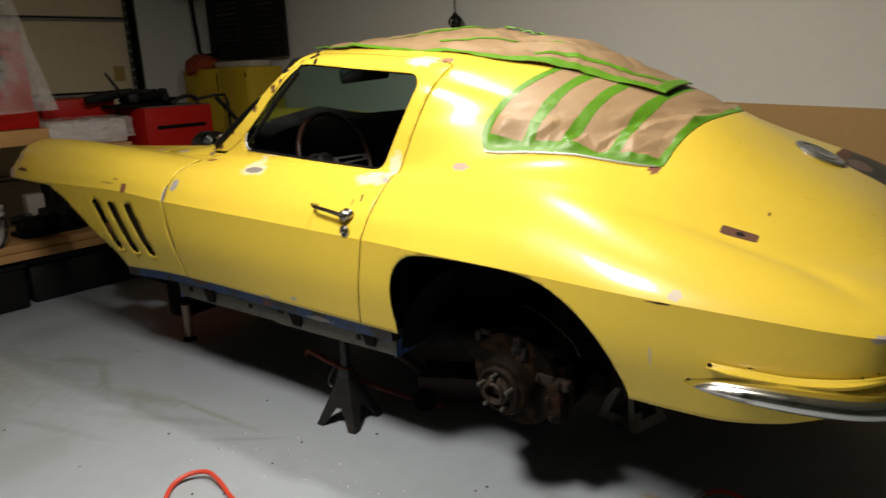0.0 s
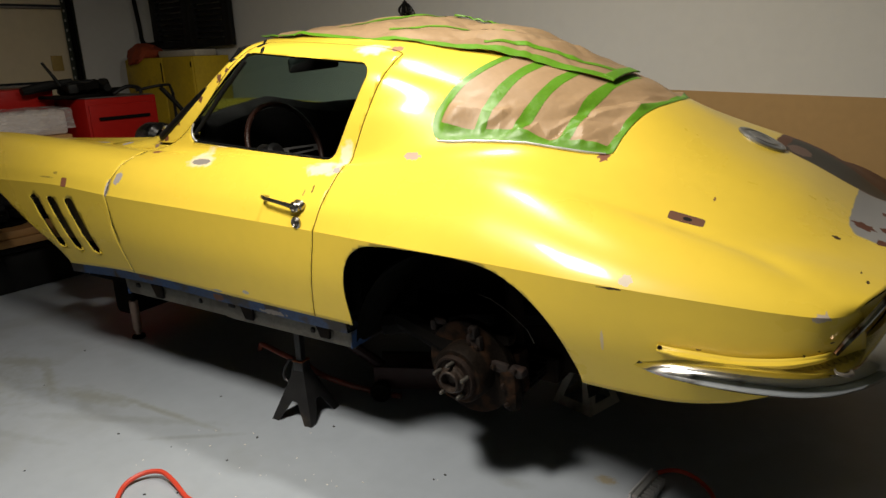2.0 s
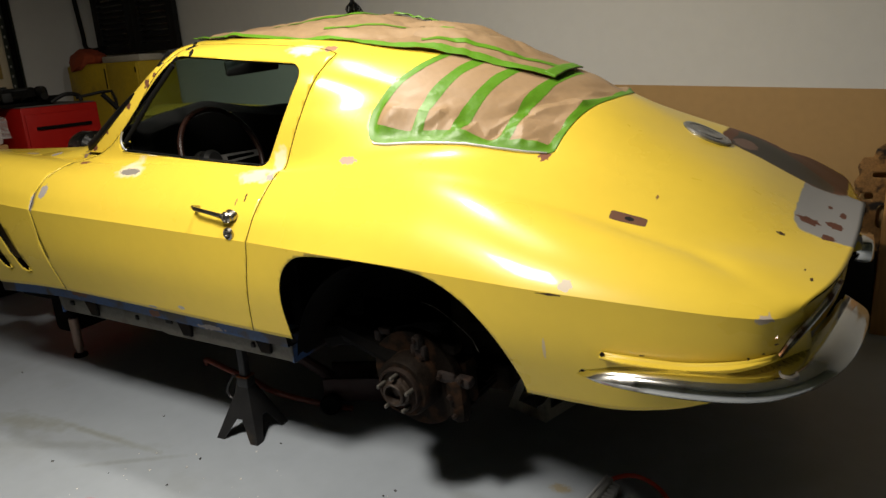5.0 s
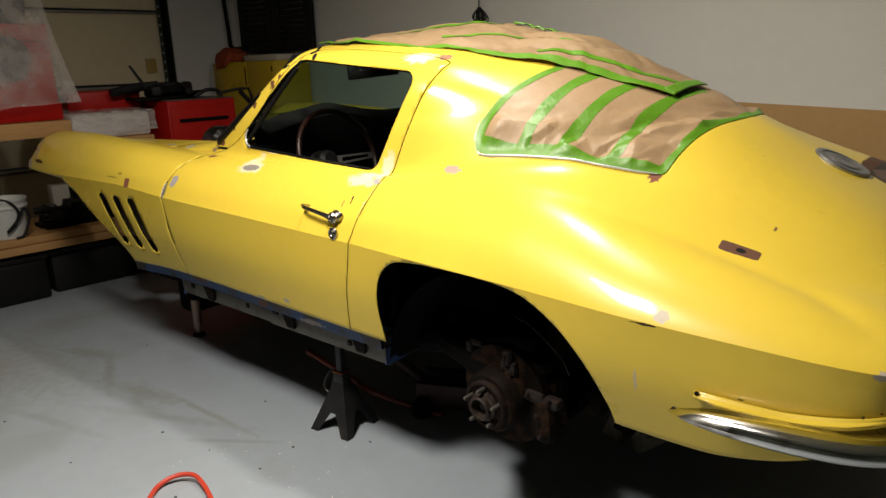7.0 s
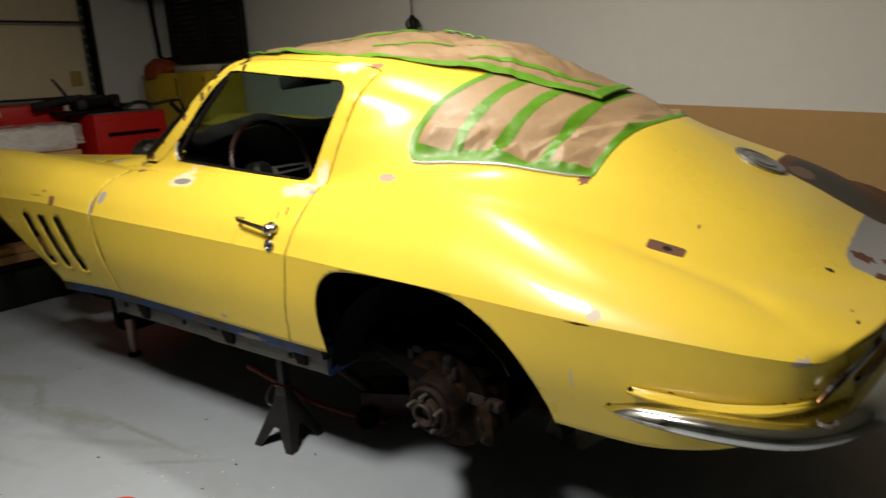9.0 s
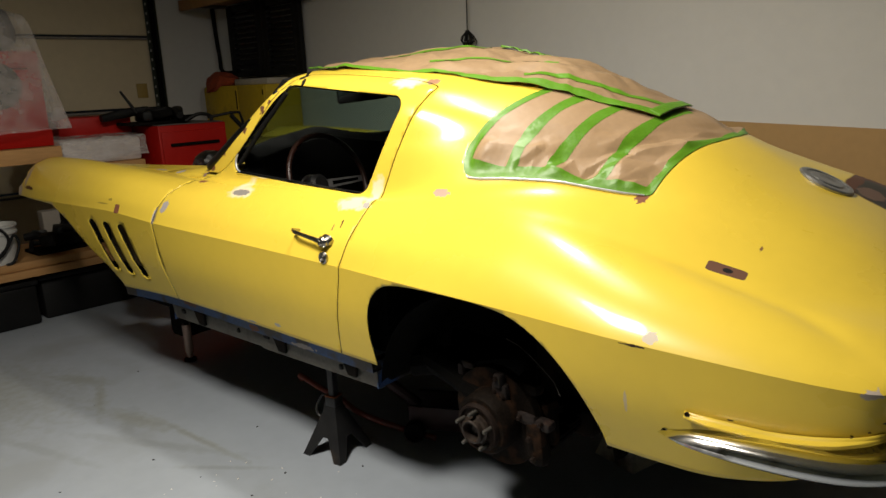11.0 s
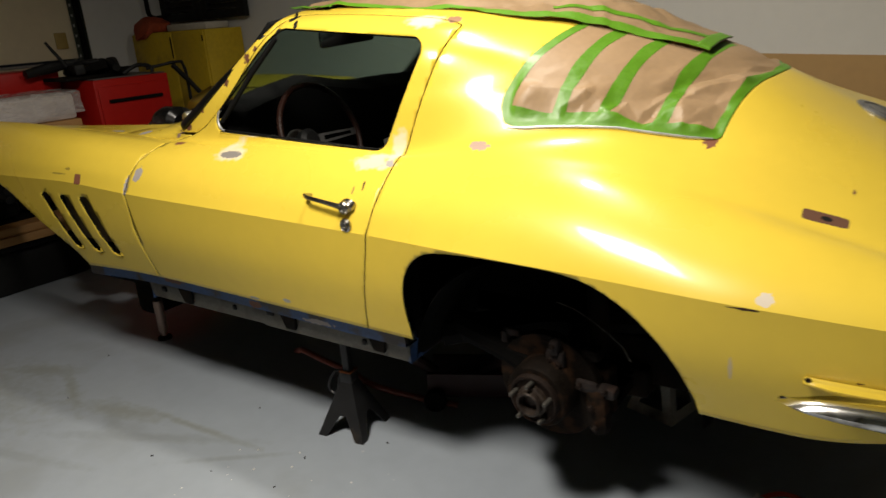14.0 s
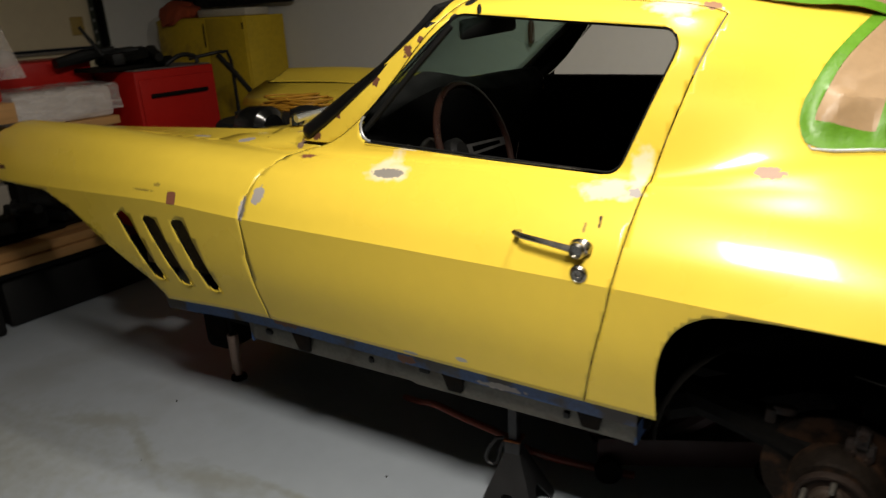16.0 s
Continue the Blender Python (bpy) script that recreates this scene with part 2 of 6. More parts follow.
def lathe(bm, profile, axis_at, axis="y", sides=40):
    """Turns (along, radius) pairs round an axis through a point."""
    rings = []
    for along, r in profile:
        ring = []
        for k in range(sides):
            a = 2 * math.pi * k / sides
            c, s = r * math.cos(a), r * math.sin(a)
            p = {"y": (c, along, s), "z": (c, s, along), "x": (along, c, s)}[axis]
            ring.append(bm.verts.new(Vector(axis_at) + Vector(p)))
        rings.append(ring)
    for a, b in zip(rings, rings[1:]):
        for k in range(sides):
            bm.faces.new((a[k], a[(k + 1) % sides], b[(k + 1) % sides], b[k]))
    bm.faces.new(rings[0][::-1])
    bm.faces.new(rings[-1])
    bmesh.ops.recalc_face_normals(bm, faces=bm.faces)
    return bm


def clip(mesh, keep):
    """The part of a mesh (vertices, faces) where keep(points) is above zero, cut exactly along its border."""
    verts, faces = mesh
    val = keep(verts)
    out, where, cuts, result = [], {}, {}, []

    def kept(i):
        if i not in where:
            where[i] = len(out)
            out.append(verts[i])
        return where[i]

    def crossed(i, j):
        key = (min(i, j), max(i, j))
        if key not in cuts:
            t = val[key[0]] / (val[key[0]] - val[key[1]])
            cuts[key] = len(out)
            out.append(verts[key[0]] + t * (verts[key[1]] - verts[key[0]]))
        return cuts[key]

    for f in faces:
        inside = [val[i] > 0 for i in f]
        if all(inside):
            result.append([kept(i) for i in f])
        elif any(inside):
            poly = []
            for k, i in enumerate(f):
                j = f[(k + 1) % len(f)]
                if val[i] > 0:
                    poly.append(kept(i))
                if (val[i] > 0) != (val[j] > 0):
                    poly.append(crossed(i, j))
            if len(set(poly)) > 2:
                result.append(poly)
    return np.array(out).reshape(-1, 3), result


def joined(*meshes):
    verts, faces, n = [], [], 0
    for v, f in meshes:
        verts.append(np.asarray(v).reshape(-1, 3))
        faces += [[i + n for i in one] for one in f]
        n += len(v)
    return np.concatenate(verts), faces


def mirrored(mesh):
    return mesh[0] * (1, -1, 1), [f[::-1] for f in mesh[1]]


def welded(mesh, gap=0.0006):
    bm = bmesh.new()
    vs = [bm.verts.new(v) for v in mesh[0]]
    for f in mesh[1]:
        try:
            bm.faces.new([vs[i] for i in f])
        except ValueError:
            pass
    bmesh.ops.remove_doubles(bm, verts=bm.verts, dist=gap)
    return bm


def outline(points, rounding=0.0):
    """Signed distance to a polygon in the plane (inside above zero), its corners rounded outwards by rounding."""
    p = np.array(points, float)
    q = np.roll(p, -1, 0)

    def inside(a, b):
        pt = np.stack([a, b], -1)[:, None]
        e, w = q - p, pt - p
        t = np.clip((w * e).sum(-1) / (e * e).sum(-1), 0, 1)
        near = np.sqrt((((w - t[..., None] * e)) ** 2).sum(-1)).min(1)
        up = (p[:, 1] <= pt[..., 1]) != (q[:, 1] <= pt[..., 1])
        cross = p[:, 0] + (pt[..., 1] - p[:, 1]) / np.where(e[:, 1] == 0, 1e-9, e[:, 1]) * e[:, 0]
        odd = ((up & (pt[..., 0] < cross)).sum(1) % 2).astype(bool)
        return np.where(odd, near, -near) + rounding

    return inside


# ---- the room ----
# The room stands a little askew to the car: its corner and its two directions.
CORNER, SKEW = (-4.75, 1.68), -4.2
ROOM = pose(CORNER[0], CORNER[1], 0, 0, 0, SKEW)


def room_part(name, bm, mat, label, category, kind="structure", parent=None, smooth=0):
    bmesh.ops.transform(bm, matrix=ROOM, verts=bm.verts)
    ob = part(name, bm, mat, parent, "", smooth)
    if parent is None:
        tagged(ob, label, category, "", kind)
    return ob


room_part("floor", boxed(-0.3, 8.6, -6.2, 0.2, -0.1, 0.0), FLOOR, "grey painted concrete garage floor", "floor")
room_part("wall_back", boxed(0, 8.4, 0.0, 0.12, 0.0, 2.6), WALL, "white painted garage wall behind the car", "wall")
room_part("wall_near", boxed(0, 8.4, -6.12, -6.0, 0.0, 2.6), DARKWALL, "unseen dark green wall that cuts the bounce light", "wall")
room_part("wall_far_end", boxed(8.4, 8.52, -6.12, 0.12, 0.0, 2.6), DARKWALL, "unseen dark green end wall that cuts the bounce light", "wall")
room_part("ceiling", boxed(-0.12, 8.52, -6.12, 0.12, 2.6, 2.7), BOUNCE_CEILING, "unseen grey garage ceiling tuned for bounce light", "ceiling")
bm = bmesh.new()
box(bm, -0.12, 0.0, -0.55, 0.12, 0.0, 2.6)
box(bm, -0.12, 0.0, -6.12, -5.4, 0.0, 2.6)
box(bm, -0.12, 0.0, -5.4, -0.55, 2.2, 2.6)
room_part("wall_door_end", bm, WALL, "white garage end wall around the overhead door", "wall")

# ---- the car ----
# Sections across the car: half width and height of each line of the body, along its length (front is -x).
LINES = {
    "B": (pchip((-2.3, 0.775), (-1.45, 0.785), (-0.45, 0.781), (0.4, 0.80), (0.65, 0.81), (0.85, 0.79), (1.15, 0.74)),
          pchip((-2.8, 0.46), (-2.15, 0.475), (-1.45, 0.508), (-0.5, 0.492), (0.4, 0.484), (0.6, 0.490), (0.75, 0.515), (0.87, 0.56), (1.15, 0.66))),
    "M": (pchip((-2.3, 0.842), (-1.45, 0.84), (-0.45, 0.812), (0.4, 0.845), (0.65, 0.85), (0.85, 0.836), (0.92, 0.818), (0.955, 0.79), (1.15, 0.55)),
          pchip((-2.8, 0.66), (-2.15, 0.66), (-1.45, 0.665), (-0.5, 0.64), (0.4, 0.625), (0.75, 0.64), (1.15, 0.70))),
    "C": (pchip((-2.9, 0.82), (-2.5, 0.865), (-1.95, 0.884), (-1.42, 0.870), (-0.9, 0.843), (-0.44, 0.823), (-0.2, 0.832), (0.155, 0.845), (0.52, 0.863), (0.8, 0.855), (0.89, 0.842), (0.93, 0.828), (0.955, 0.808), (0.975, 0.78), (1.15, 0.55)),
          pchip((-2.9, 0.842), (-2.4, 0.848), (-1.8, 0.857), (-1.42, 0.836), (-0.9, 0.812), (-0.44, 0.791), (0.155, 0.776), (0.64, 0.766), (0.95, 0.757), (1.15, 0.745))),
    "U1": (pchip((-2.9, 0.80), (-2.5, 0.84), (-1.95, 0.858), (-1.42, 0.838), (-0.9, 0.806), (-0.44, 0.790), (-0.1, 0.787), (0.155, 0.791), (0.52, 0.803), (0.8, 0.79), (1.15, 0.70)),
           pchip((-2.9, 0.91), (-2.4, 0.915), (-1.8, 0.918), (-1.42, 0.895), (-0.9, 0.875), (-0.44, 0.858), (0.0, 0.860), (0.1, 0.8595), (0.2, 0.855), (0.3, 0.848), (0.4, 0.8395), (0.52, 0.831), (0.8, 0.806), (1.0, 0.777), (1.15, 0.755))),
    "U2": (pchip((-2.9, 0.74), (-2.5, 0.775), (-1.95, 0.795), (-1.42, 0.785), (-0.9, 0.757), (-0.44, 0.740), (-0.1, 0.724), (0.155, 0.716), (0.52, 0.715), (0.8, 0.69), (1.15, 0.62)),
           pchip((-2.9, 0.99), (-2.4, 0.998), (-1.8, 0.978), (-1.42, 0.948), (-0.9, 0.930), (-0.44, 0.920), (0.0, 0.929), (0.1, 0.928), (0.2, 0.921), (0.3, 0.909), (0.4, 0.894), (0.52, 0.877), (0.8, 0.832), (1.0, 0.790), (1.15, 0.76))),
    "U3": (pchip((-2.9, 0.66), (-2.5, 0.69), (-1.95, 0.705), (-1.42, 0.710), (-0.9, 0.700), (-0.44, 0.688), (-0.1, 0.660), (0.155, 0.640), (0.52, 0.607), (0.8, 0.575), (1.15, 0.50)),
           pchip((-2.9, 1.015), (-2.4, 1.02), (-1.8, 0.995), (-1.42, 0.975), (-0.9, 0.974), (-0.44, 0.967), (0.0, 0.976), (0.1, 0.973), (0.2, 0.963), (0.3, 0.947), (0.4, 0.927), (0.52, 0.902), (0.8, 0.840), (1.0, 0.796), (1.15, 0.765))),
    "G0": (pchip((-2.9, 0.56), (-2.5, 0.58), (-1.95, 0.59), (-1.6, 0.60), (-1.3, 0.655), (-0.9, 0.665), (-0.44, 0.650), (-0.15, 0.605), (0.1, 0.555), (0.34, 0.480), (0.6, 0.465), (0.9, 0.44), (1.15, 0.38)),
           pchip((-2.9, 0.99), (-2.4, 0.99), (-1.8, 0.975), (-1.42, 0.995), (-0.9, 1.0), (-0.44, 0.985), (-0.15, 1.025), (0.1, 1.015), (0.34, 0.990), (0.6, 0.928), (0.8, 0.872), (1.0, 0.806), (1.15, 0.775))),
    "G1": (pchip((-1.5, 0.625), (-0.9, 0.625), (-0.44, 0.613), (-0.15, 0.535), (0.1, 0.475), (0.34, 0.385), (0.6, 0.36), (0.9, 0.34), (1.15, 0.30)),
           pchip((-1.5, 1.155), (-0.9, 1.150), (-0.44, 1.125), (-0.15, 1.135), (0.1, 1.095), (0.34, 1.050), (0.6, 0.968), (0.8, 0.898), (1.0, 0.815), (1.15, 0.78))),
    "G2": (pchip((-1.5, 0.57), (-0.9, 0.572), (-0.44, 0.562), (-0.15, 0.455), (0.1, 0.375), (0.34, 0.275), (0.6, 0.25), (0.9, 0.235), (1.15, 0.2)),
           pchip((-1.5, 1.30), (-0.9, 1.298), (-0.44, 1.262), (-0.15, 1.225), (0.1, 1.165), (0.34, 1.102), (0.6, 0.998), (0.8, 0.916), (1.0, 0.822), (1.15, 0.785))),
    "G3": (pchip((-1.5, 0.43), (-0.9, 0.43), (-0.44, 0.43), (-0.15, 0.30), (0.1, 0.235), (0.34, 0.15), (0.6, 0.13), (1.15, 0.1)),
           pchip((-1.5, 1.36), (-0.9, 1.358), (-0.44, 1.328), (-0.15, 1.292), (0.1, 1.220), (0.34, 1.138), (0.6, 1.016), (0.8, 0.925), (1.0, 0.826), (1.15, 0.788))),
    "R": (pchip((-1.5, 0.0), (1.15, 0.0)),
          pchip((-1.5, 1.388), (-0.9, 1.388), (-0.6, 1.375), (-0.3, 1.345), (0.0, 1.285), (0.25, 1.195), (0.43, 1.115), (0.6, 1.028), (0.8, 0.928), (1.0, 0.828), (1.15, 0.79))),
}


VALLEY = pchip((0.0, 0.66), (0.25, 0.645), (0.47, 0.633), (0.58, 0.64), (0.68, 0.657), (0.76, 0.675), (0.82, 0.703), (0.89, 0.747), (1.0, 0.80))
VALLEY_DEPTH = pchip((-0.1, 0.0), (0.15, 0.003), (0.45, 0.012), (0.6, 0.018), (0.78, 0.017), (0.9, 0.005), (0.96, 0.0))


def chain(x, names, steps, tip=None):
    """Points (half width, height) of smooth curves through the named lines at the stations x."""
    pts = [np.stack([LINES[n][0](x), LINES[n][1](x)], -1) for n in names]
    bent = np.clip((x[:, None] + 0.15) / 0.35, 0, 1) if names[0] == "C" else 0.0
    ends = 2 * pts[0] - pts[1] + bent * (pts[0] - 2 * pts[1] + pts[2]), (pts[-2] * (-1, 1) if names[-1] == "R" else 2 * pts[-1] - pts[-2])
    full = [ends[0], *pts, ends[1] if tip is None else ends[1] * (1 - tip(x)[:, None]) + np.stack([LINES["G1"][0](x), LINES["G1"][1](x)], -1) * tip(x)[:, None]]
    rows = []
    for k in range(len(pts) - 1):
        p0, p1, p2, p3 = full[k : k + 4]
        for s in range(steps):
            t = s / steps
            rows.append(0.5 * (2 * p1 + (p2 - p0) * t + (2 * p0 - 5 * p1 + 4 * p2 - p3) * t * t + (3 * p1 - p0 - 3 * p2 + p3) * t ** 3))
    rows.append(pts[-1])
    rows = np.stack(rows, 1)
    # a soft valley between the rear deck and the haunch
    off = np.sqrt((rows[..., 0] - VALLEY(x)[:, None]) ** 2 + 0.008 ** 2)
    over = np.clip((rows[..., 1] - LINES["C"][1](x)[:, None]) / 0.03, 0, 1)
    rows[..., 1] -= VALLEY_DEPTH(x)[:, None] * np.exp(-off / 0.05) * over
    return rows


TAIL = pchip((0.0, 1.082), (0.3, 1.07), (0.5, 1.052), (0.65, 1.028), (0.75, 0.995), (0.80, 0.965), (0.84, 0.93), (0.9, 0.85))
tail_x = lambda d, z, x: TAIL(d) + np.interp(LINES["C"][1](x) - z, (0.0, 0.1, 0.2, 0.4), (0.0, 0.004, -0.04, -0.12))


def sheet(x, names, steps):
    """A grid of the near side of the body over stations and lines."""
    c = chain(x, names, steps)
    n, m = c.shape[:2]
    xx = np.repeat(x[:, None], m, 1)
    for j in range(m):
        # each line ends on the curved edge of the tail
        past = x - tail_x(c[:, j, 0], c[:, j, 1], x)
        k = int(np.argmax((past > 0) & (x > 0.5)))
        end = x[k - 1] + (x[k] - x[k - 1]) * past[k - 1] / (past[k - 1] - past[k])
        new_x = np.where(x > 0.5, 0.5 + (x - 0.5) * (end - 0.5) / (x[-1] - 0.5), x)
        c[:, j] = np.stack([np.interp(new_x, x, c[:, j, q]) for q in (0, 1)], -1)
        xx[:, j] = new_x
    verts = np.stack([xx, -c[..., 0], c[..., 1]], -1).reshape(-1, 3)
    faces = [(i * m + j, (i + 1) * m + j, (i + 1) * m + j + 1, i * m + j + 1) for i in range(n - 1) for j in range(m - 1)]
    return verts, faces


def sheet_front(x, names, steps):
    """The same grid for the front of the body, where no tail ends it."""
    c = chain(x, names, steps, pchip((-1.85, 0.0), (-1.45, 1.0)) if names[-1] == "G0" else None)
    n, m = c.shape[:2]
    verts = np.stack([np.repeat(x[:, None], m, 1), -c[..., 0], c[..., 1]], -1).reshape(-1, 3)
    return verts, [(i * m + j, (i + 1) * m + j, (i + 1) * m + j + 1, i * m + j + 1) for i in range(n - 1) for j in range(m - 1)]


def roof_height(x, y):
    """Height of the upper body at a place in the plan."""
    c = chain(np.array([x]), ("U2", "U3", "G0", "G1", "G2", "G3", "R"), 8)[0]
    return float(np.interp(abs(y), c[::-1, 0], c[::-1, 1]))


DOOR_FRONT = pchip((0.40, -1.458), (0.51, -1.452), (0.833, -1.423), (0.93, -1.405), (0.975, -1.375), (0.995, -1.30), (1.03, -1.225), (1.307, -0.955), (1.40, -0.87))
DOOR_REAR = pchip((0.40, -0.515), (0.493, -0.502), (0.79, -0.438), (0.972, -0.412), (1.148, -0.366), (1.30, -0.318), (1.40, -0.30))
SHIELD = pchip((0.96, -1.50), (1.016, -1.385), (1.17, -1.17), (1.29, -1.02), (1.345, -0.965), (1.42, -0.93))


def in_door(v):
    x, d, z = v[:, 0], np.abs(v[:, 1]), v[:, 2]
    return np.minimum.reduce([x - DOOR_FRONT(z), DOOR_REAR(z) - x, d - 0.47])


def softened(points, rounds=2):
    """A polygon with its corners cut twice, so that it runs in smooth curves."""
    p = np.array(points, float)
    for _ in range(rounds):
        q = np.roll(p, -1, 0)
        p = np.stack([0.75 * p + 0.25 * q, 0.25 * p + 0.75 * q], 1).reshape(-1, 2)
    return p


window = outline([(-1.135, 1.052), (-0.905, 1.277), (-0.432, 1.233), (-0.512, 1.018)], 0.040)
in_window = lambda v: window(v[:, 0], v[:, 2])
rear_arch = outline(softened([(-0.338, 0.30), (-0.342, 0.52), (-0.343, 0.61), (-0.327, 0.69), (-0.290, 0.742), (-0.225, 0.773), (0.02, 0.776), (0.150, 0.768), (0.225, 0.742), (0.305, 0.688), (0.364, 0.620), (0.394, 0.556), (0.415, 0.498), (0.428, 0.30)]), 0.003)
front_arch = outline([(-3.0, 0.2), (-3.0, 0.835), (-2.55, 0.838), (-2.33, 0.836), (-2.2, 0.778), (-2.06, 0.654), (-1.95, 0.56), (-1.915, 0.50), (-1.905, 0.2)])
louvers = [outline([(x0 + 0.012, 0.794), (x0 + 0.054, 0.797), (x0 + 0.100, 0.576), (x0 + 0.066, 0.572)], 0.007) for x0 in (-1.963, -1.841, -1.716)]


backlight = outline(softened([(-0.125, 0.590), (-0.162, 0.565), (-0.130, 0.50), (-0.098, 0.42), (-0.062, 0.30), (-0.04, 0.12), (-0.035, -0.2), (0.44, -0.2), (0.418, 0.06), (0.385, 0.20), (0.362, 0.33), (0.352, 0.43), (0.350, 0.447), (0.330, 0.454), (0.10, 0.526)]))
in_backlight = lambda v: backlight(v[:, 0], np.abs(v[:, 1]))


def shell_parts():
    """The near half of the body: fender, door, rear body."""
    xs = np.unique(np.r_[np.arange(-2.86, -0.5, 0.02), np.arange(-0.5, 1.15, 0.0125)])
    low = joined(sheet(xs, ("B", "M", "C"), 12), sheet(xs, ("C", "U1", "U2", "U3", "G0", "G1", "G2", "G3", "R"), 9))
    belt = lambda v: np.minimum(np.abs(v[:, 1]) - LINES["G0"][0](v[:, 0]) + 0.003, 1.06 - v[:, 2])
    shield = lambda v: v[:, 0] - SHIELD(v[:, 2]) - 0.022 + 0.10 * (1 - np.clip(np.abs(v[:, 1]) / 0.56, 0, 1) ** 2)
    nose = xs[xs < -1.12]
    side = joined(sheet_front(nose, ("B", "M", "C"), 12), sheet_front(nose, ("C", "U1", "U2", "U3", "G0"), 9))
    side = clip(clip(side, lambda v: -1.15 - v[:, 0]), lambda v: -in_door(v) - 0.0016)
    post = clip(clip(low, lambda v: np.minimum(-1.15 - v[:, 0], v[:, 0] + 1.48)), lambda v: -in_door(v) - 0.0016)
    post = clip(clip(post, lambda v: -belt(v)), shield)
    fender = side
    fender = clip(fender, lambda v: -front_arch(v[:, 0], v[:, 2]))
    for one in louvers:
        fender = clip(fender, lambda v: -one(v[:, 0], v[:, 2]))
    # The nose has been cut off behind a slanting, ragged line.
    fender = clip(fender, lambda v: v[:, 0] + 2.83 - 0.85 * np.abs(v[:, 2] - 0.852) + 0.014 * np.sin(60 * v[:, 2]) + 0.008 * np.sin(147 * v[:, 2] + 40 * v[:, 1]) + 0.01 * np.sin(23 * v[:, 1]))
    door = clip(clip(low, lambda v: in_door(v) - 0.0016), lambda v: -in_window(v))
    rear = clip(clip(low, lambda v: v[:, 0] + 1.15), lambda v: -in_door(v) - 0.0016)
    rear = joined(clip(rear, shield), post)
    rear = clip(rear, lambda v: -rear_arch(v[:, 0], v[:, 2]))
    rear = clip(rear, lambda v: np.where(v[:, 2] > 0.95, -in_backlight(v), 1.0))
    return fender, door, rear


fender_mesh, door_mesh, rear_mesh = shell_parts()
car = thing("sports_car", "yellow fastback sports coupe without wheels or nose, on jack stands", "car")
SHELL = [YELLOW, TRIM_BLACK]
SAG = pchip((0.45, 0.0), (0.60, 0.018), (0.76, 0.028), (0.88, 0.018), (0.98, -0.010), (1.08, -0.05))


def sagged(v):
    """The worn far corner of the tail droops below its twin."""
    v = np.array(v, float)
    k = np.clip(v[:, 1] / 0.3, 0, 1)
    v[:, 2] += SAG(np.maximum(v[:, 0], 0.45)) * k * k * (3 - 2 * k)
    return v


far_mesh = mirrored(rear_mesh)
part("rear_body", welded(joined(rear_mesh, (sagged(far_mesh[0]), far_mesh[1]))), SHELL, car, "yellow fibreglass roof and rear quarters with chipped paint", 20, 0.006)


def gutter():
    """The ledge inside the fender that the missing hood would lie on."""
    xs = np.arange(-2.7, -1.36, 0.03)
    a = np.stack([xs, -LINES["G0"][0](xs), LINES["G0"][1](xs)], -1)
    inner = pchip((-2.8, 0.43), (-2.1, 0.42), (-1.7, 0.45), (-1.45, 0.52), (-1.36, 0.60))
    rise = pchip((-2.8, 0.955), (-2.1, 0.972), (-1.7, 0.99), (-1.45, 1.008), (-1.36, 1.012))
    rows = [a]
    for k in (0.33, 0.66, 1.0):
        d = a[:, 1] * (1 - k) - inner(xs) * k
        z = a[:, 2] * (1 - k) + rise(xs) * k - 0.006 * math.sin(math.pi * k)
        rows.append(np.stack([xs, d, z], -1))
    low = rows[-1].copy()
    low[:, 2] -= 0.03
    rows.append(low)
    n = len(xs)
    return np.concatenate(rows), [(r * n + i, r * n + i + 1, (r + 1) * n + i + 1, (r + 1) * n + i) for r in range(len(rows) - 1) for i in range(n - 1)]


ledge = gutter()
for one, vents in ((fender_mesh, True), (mirrored(fender_mesh), False)):
    if vents:
        one = joined(one, ledge)
    else:
        # the far fender is sprung up a little along its crown
        k, r = np.clip((one[0][:, 1] - 0.44) / 0.30, 0, 1), np.clip((-1.45 - one[0][:, 0]) / 0.35, 0, 1)
        one[0][:, 2] += 0.055 * k * k * (3 - 2 * k) * r * np.clip((one[0][:, 2] - 0.6) / 0.3, 0, 1)
    fender = part("front_fender", welded(one, 0.004), SHELL, car, "yellow front fender with three slanted vents, nose cut off", 28, 0.005)
# the far fender's gutter, sloping down towards the engine
bm = bmesh.new()
q = [[bm.verts.new((x, y, z - 0.030 * max(0.0, (x + 1.98) / 0.2))) for y, z in ((0.605, 1.017), (0.575, 1.004), (0.53, 0.990), (0.48, 0.972), (0.44, 0.948), (0.42, 0.915))] for x in (-2.76, -2.55, -2.35, -2.15, -1.98, -1.88, -1.78)]
for a, b in zip(q, q[1:]):
    for k in range(5):
        bm.faces.new((a[k], a[k + 1], b[k + 1], b[k]))
part("fender_gutter", bm, YELLOW, car, "yellow gutter of the far fender", 50, 0.004)
door = part("door", welded(door_mesh), SHELL, car, "closed yellow door with open window and bare patches", 20, 0.006)
part("door", welded(mirrored(door_mesh)), SHELL, car, "closed yellow door on the wall side", 20, 0.006)

# behind the vents: the dark inner fender, and a turned lip under each opening
inner = part("inner_fender", boxed(-1.99, -1.50, -0.775, -0.765, 0.60, 0.83, 0.003), material("dusty_inner_fender", (0.12, 0.080, 0.032), 0.9, vary=0.5, scale=10), car, "dusty dark inner fender panel")
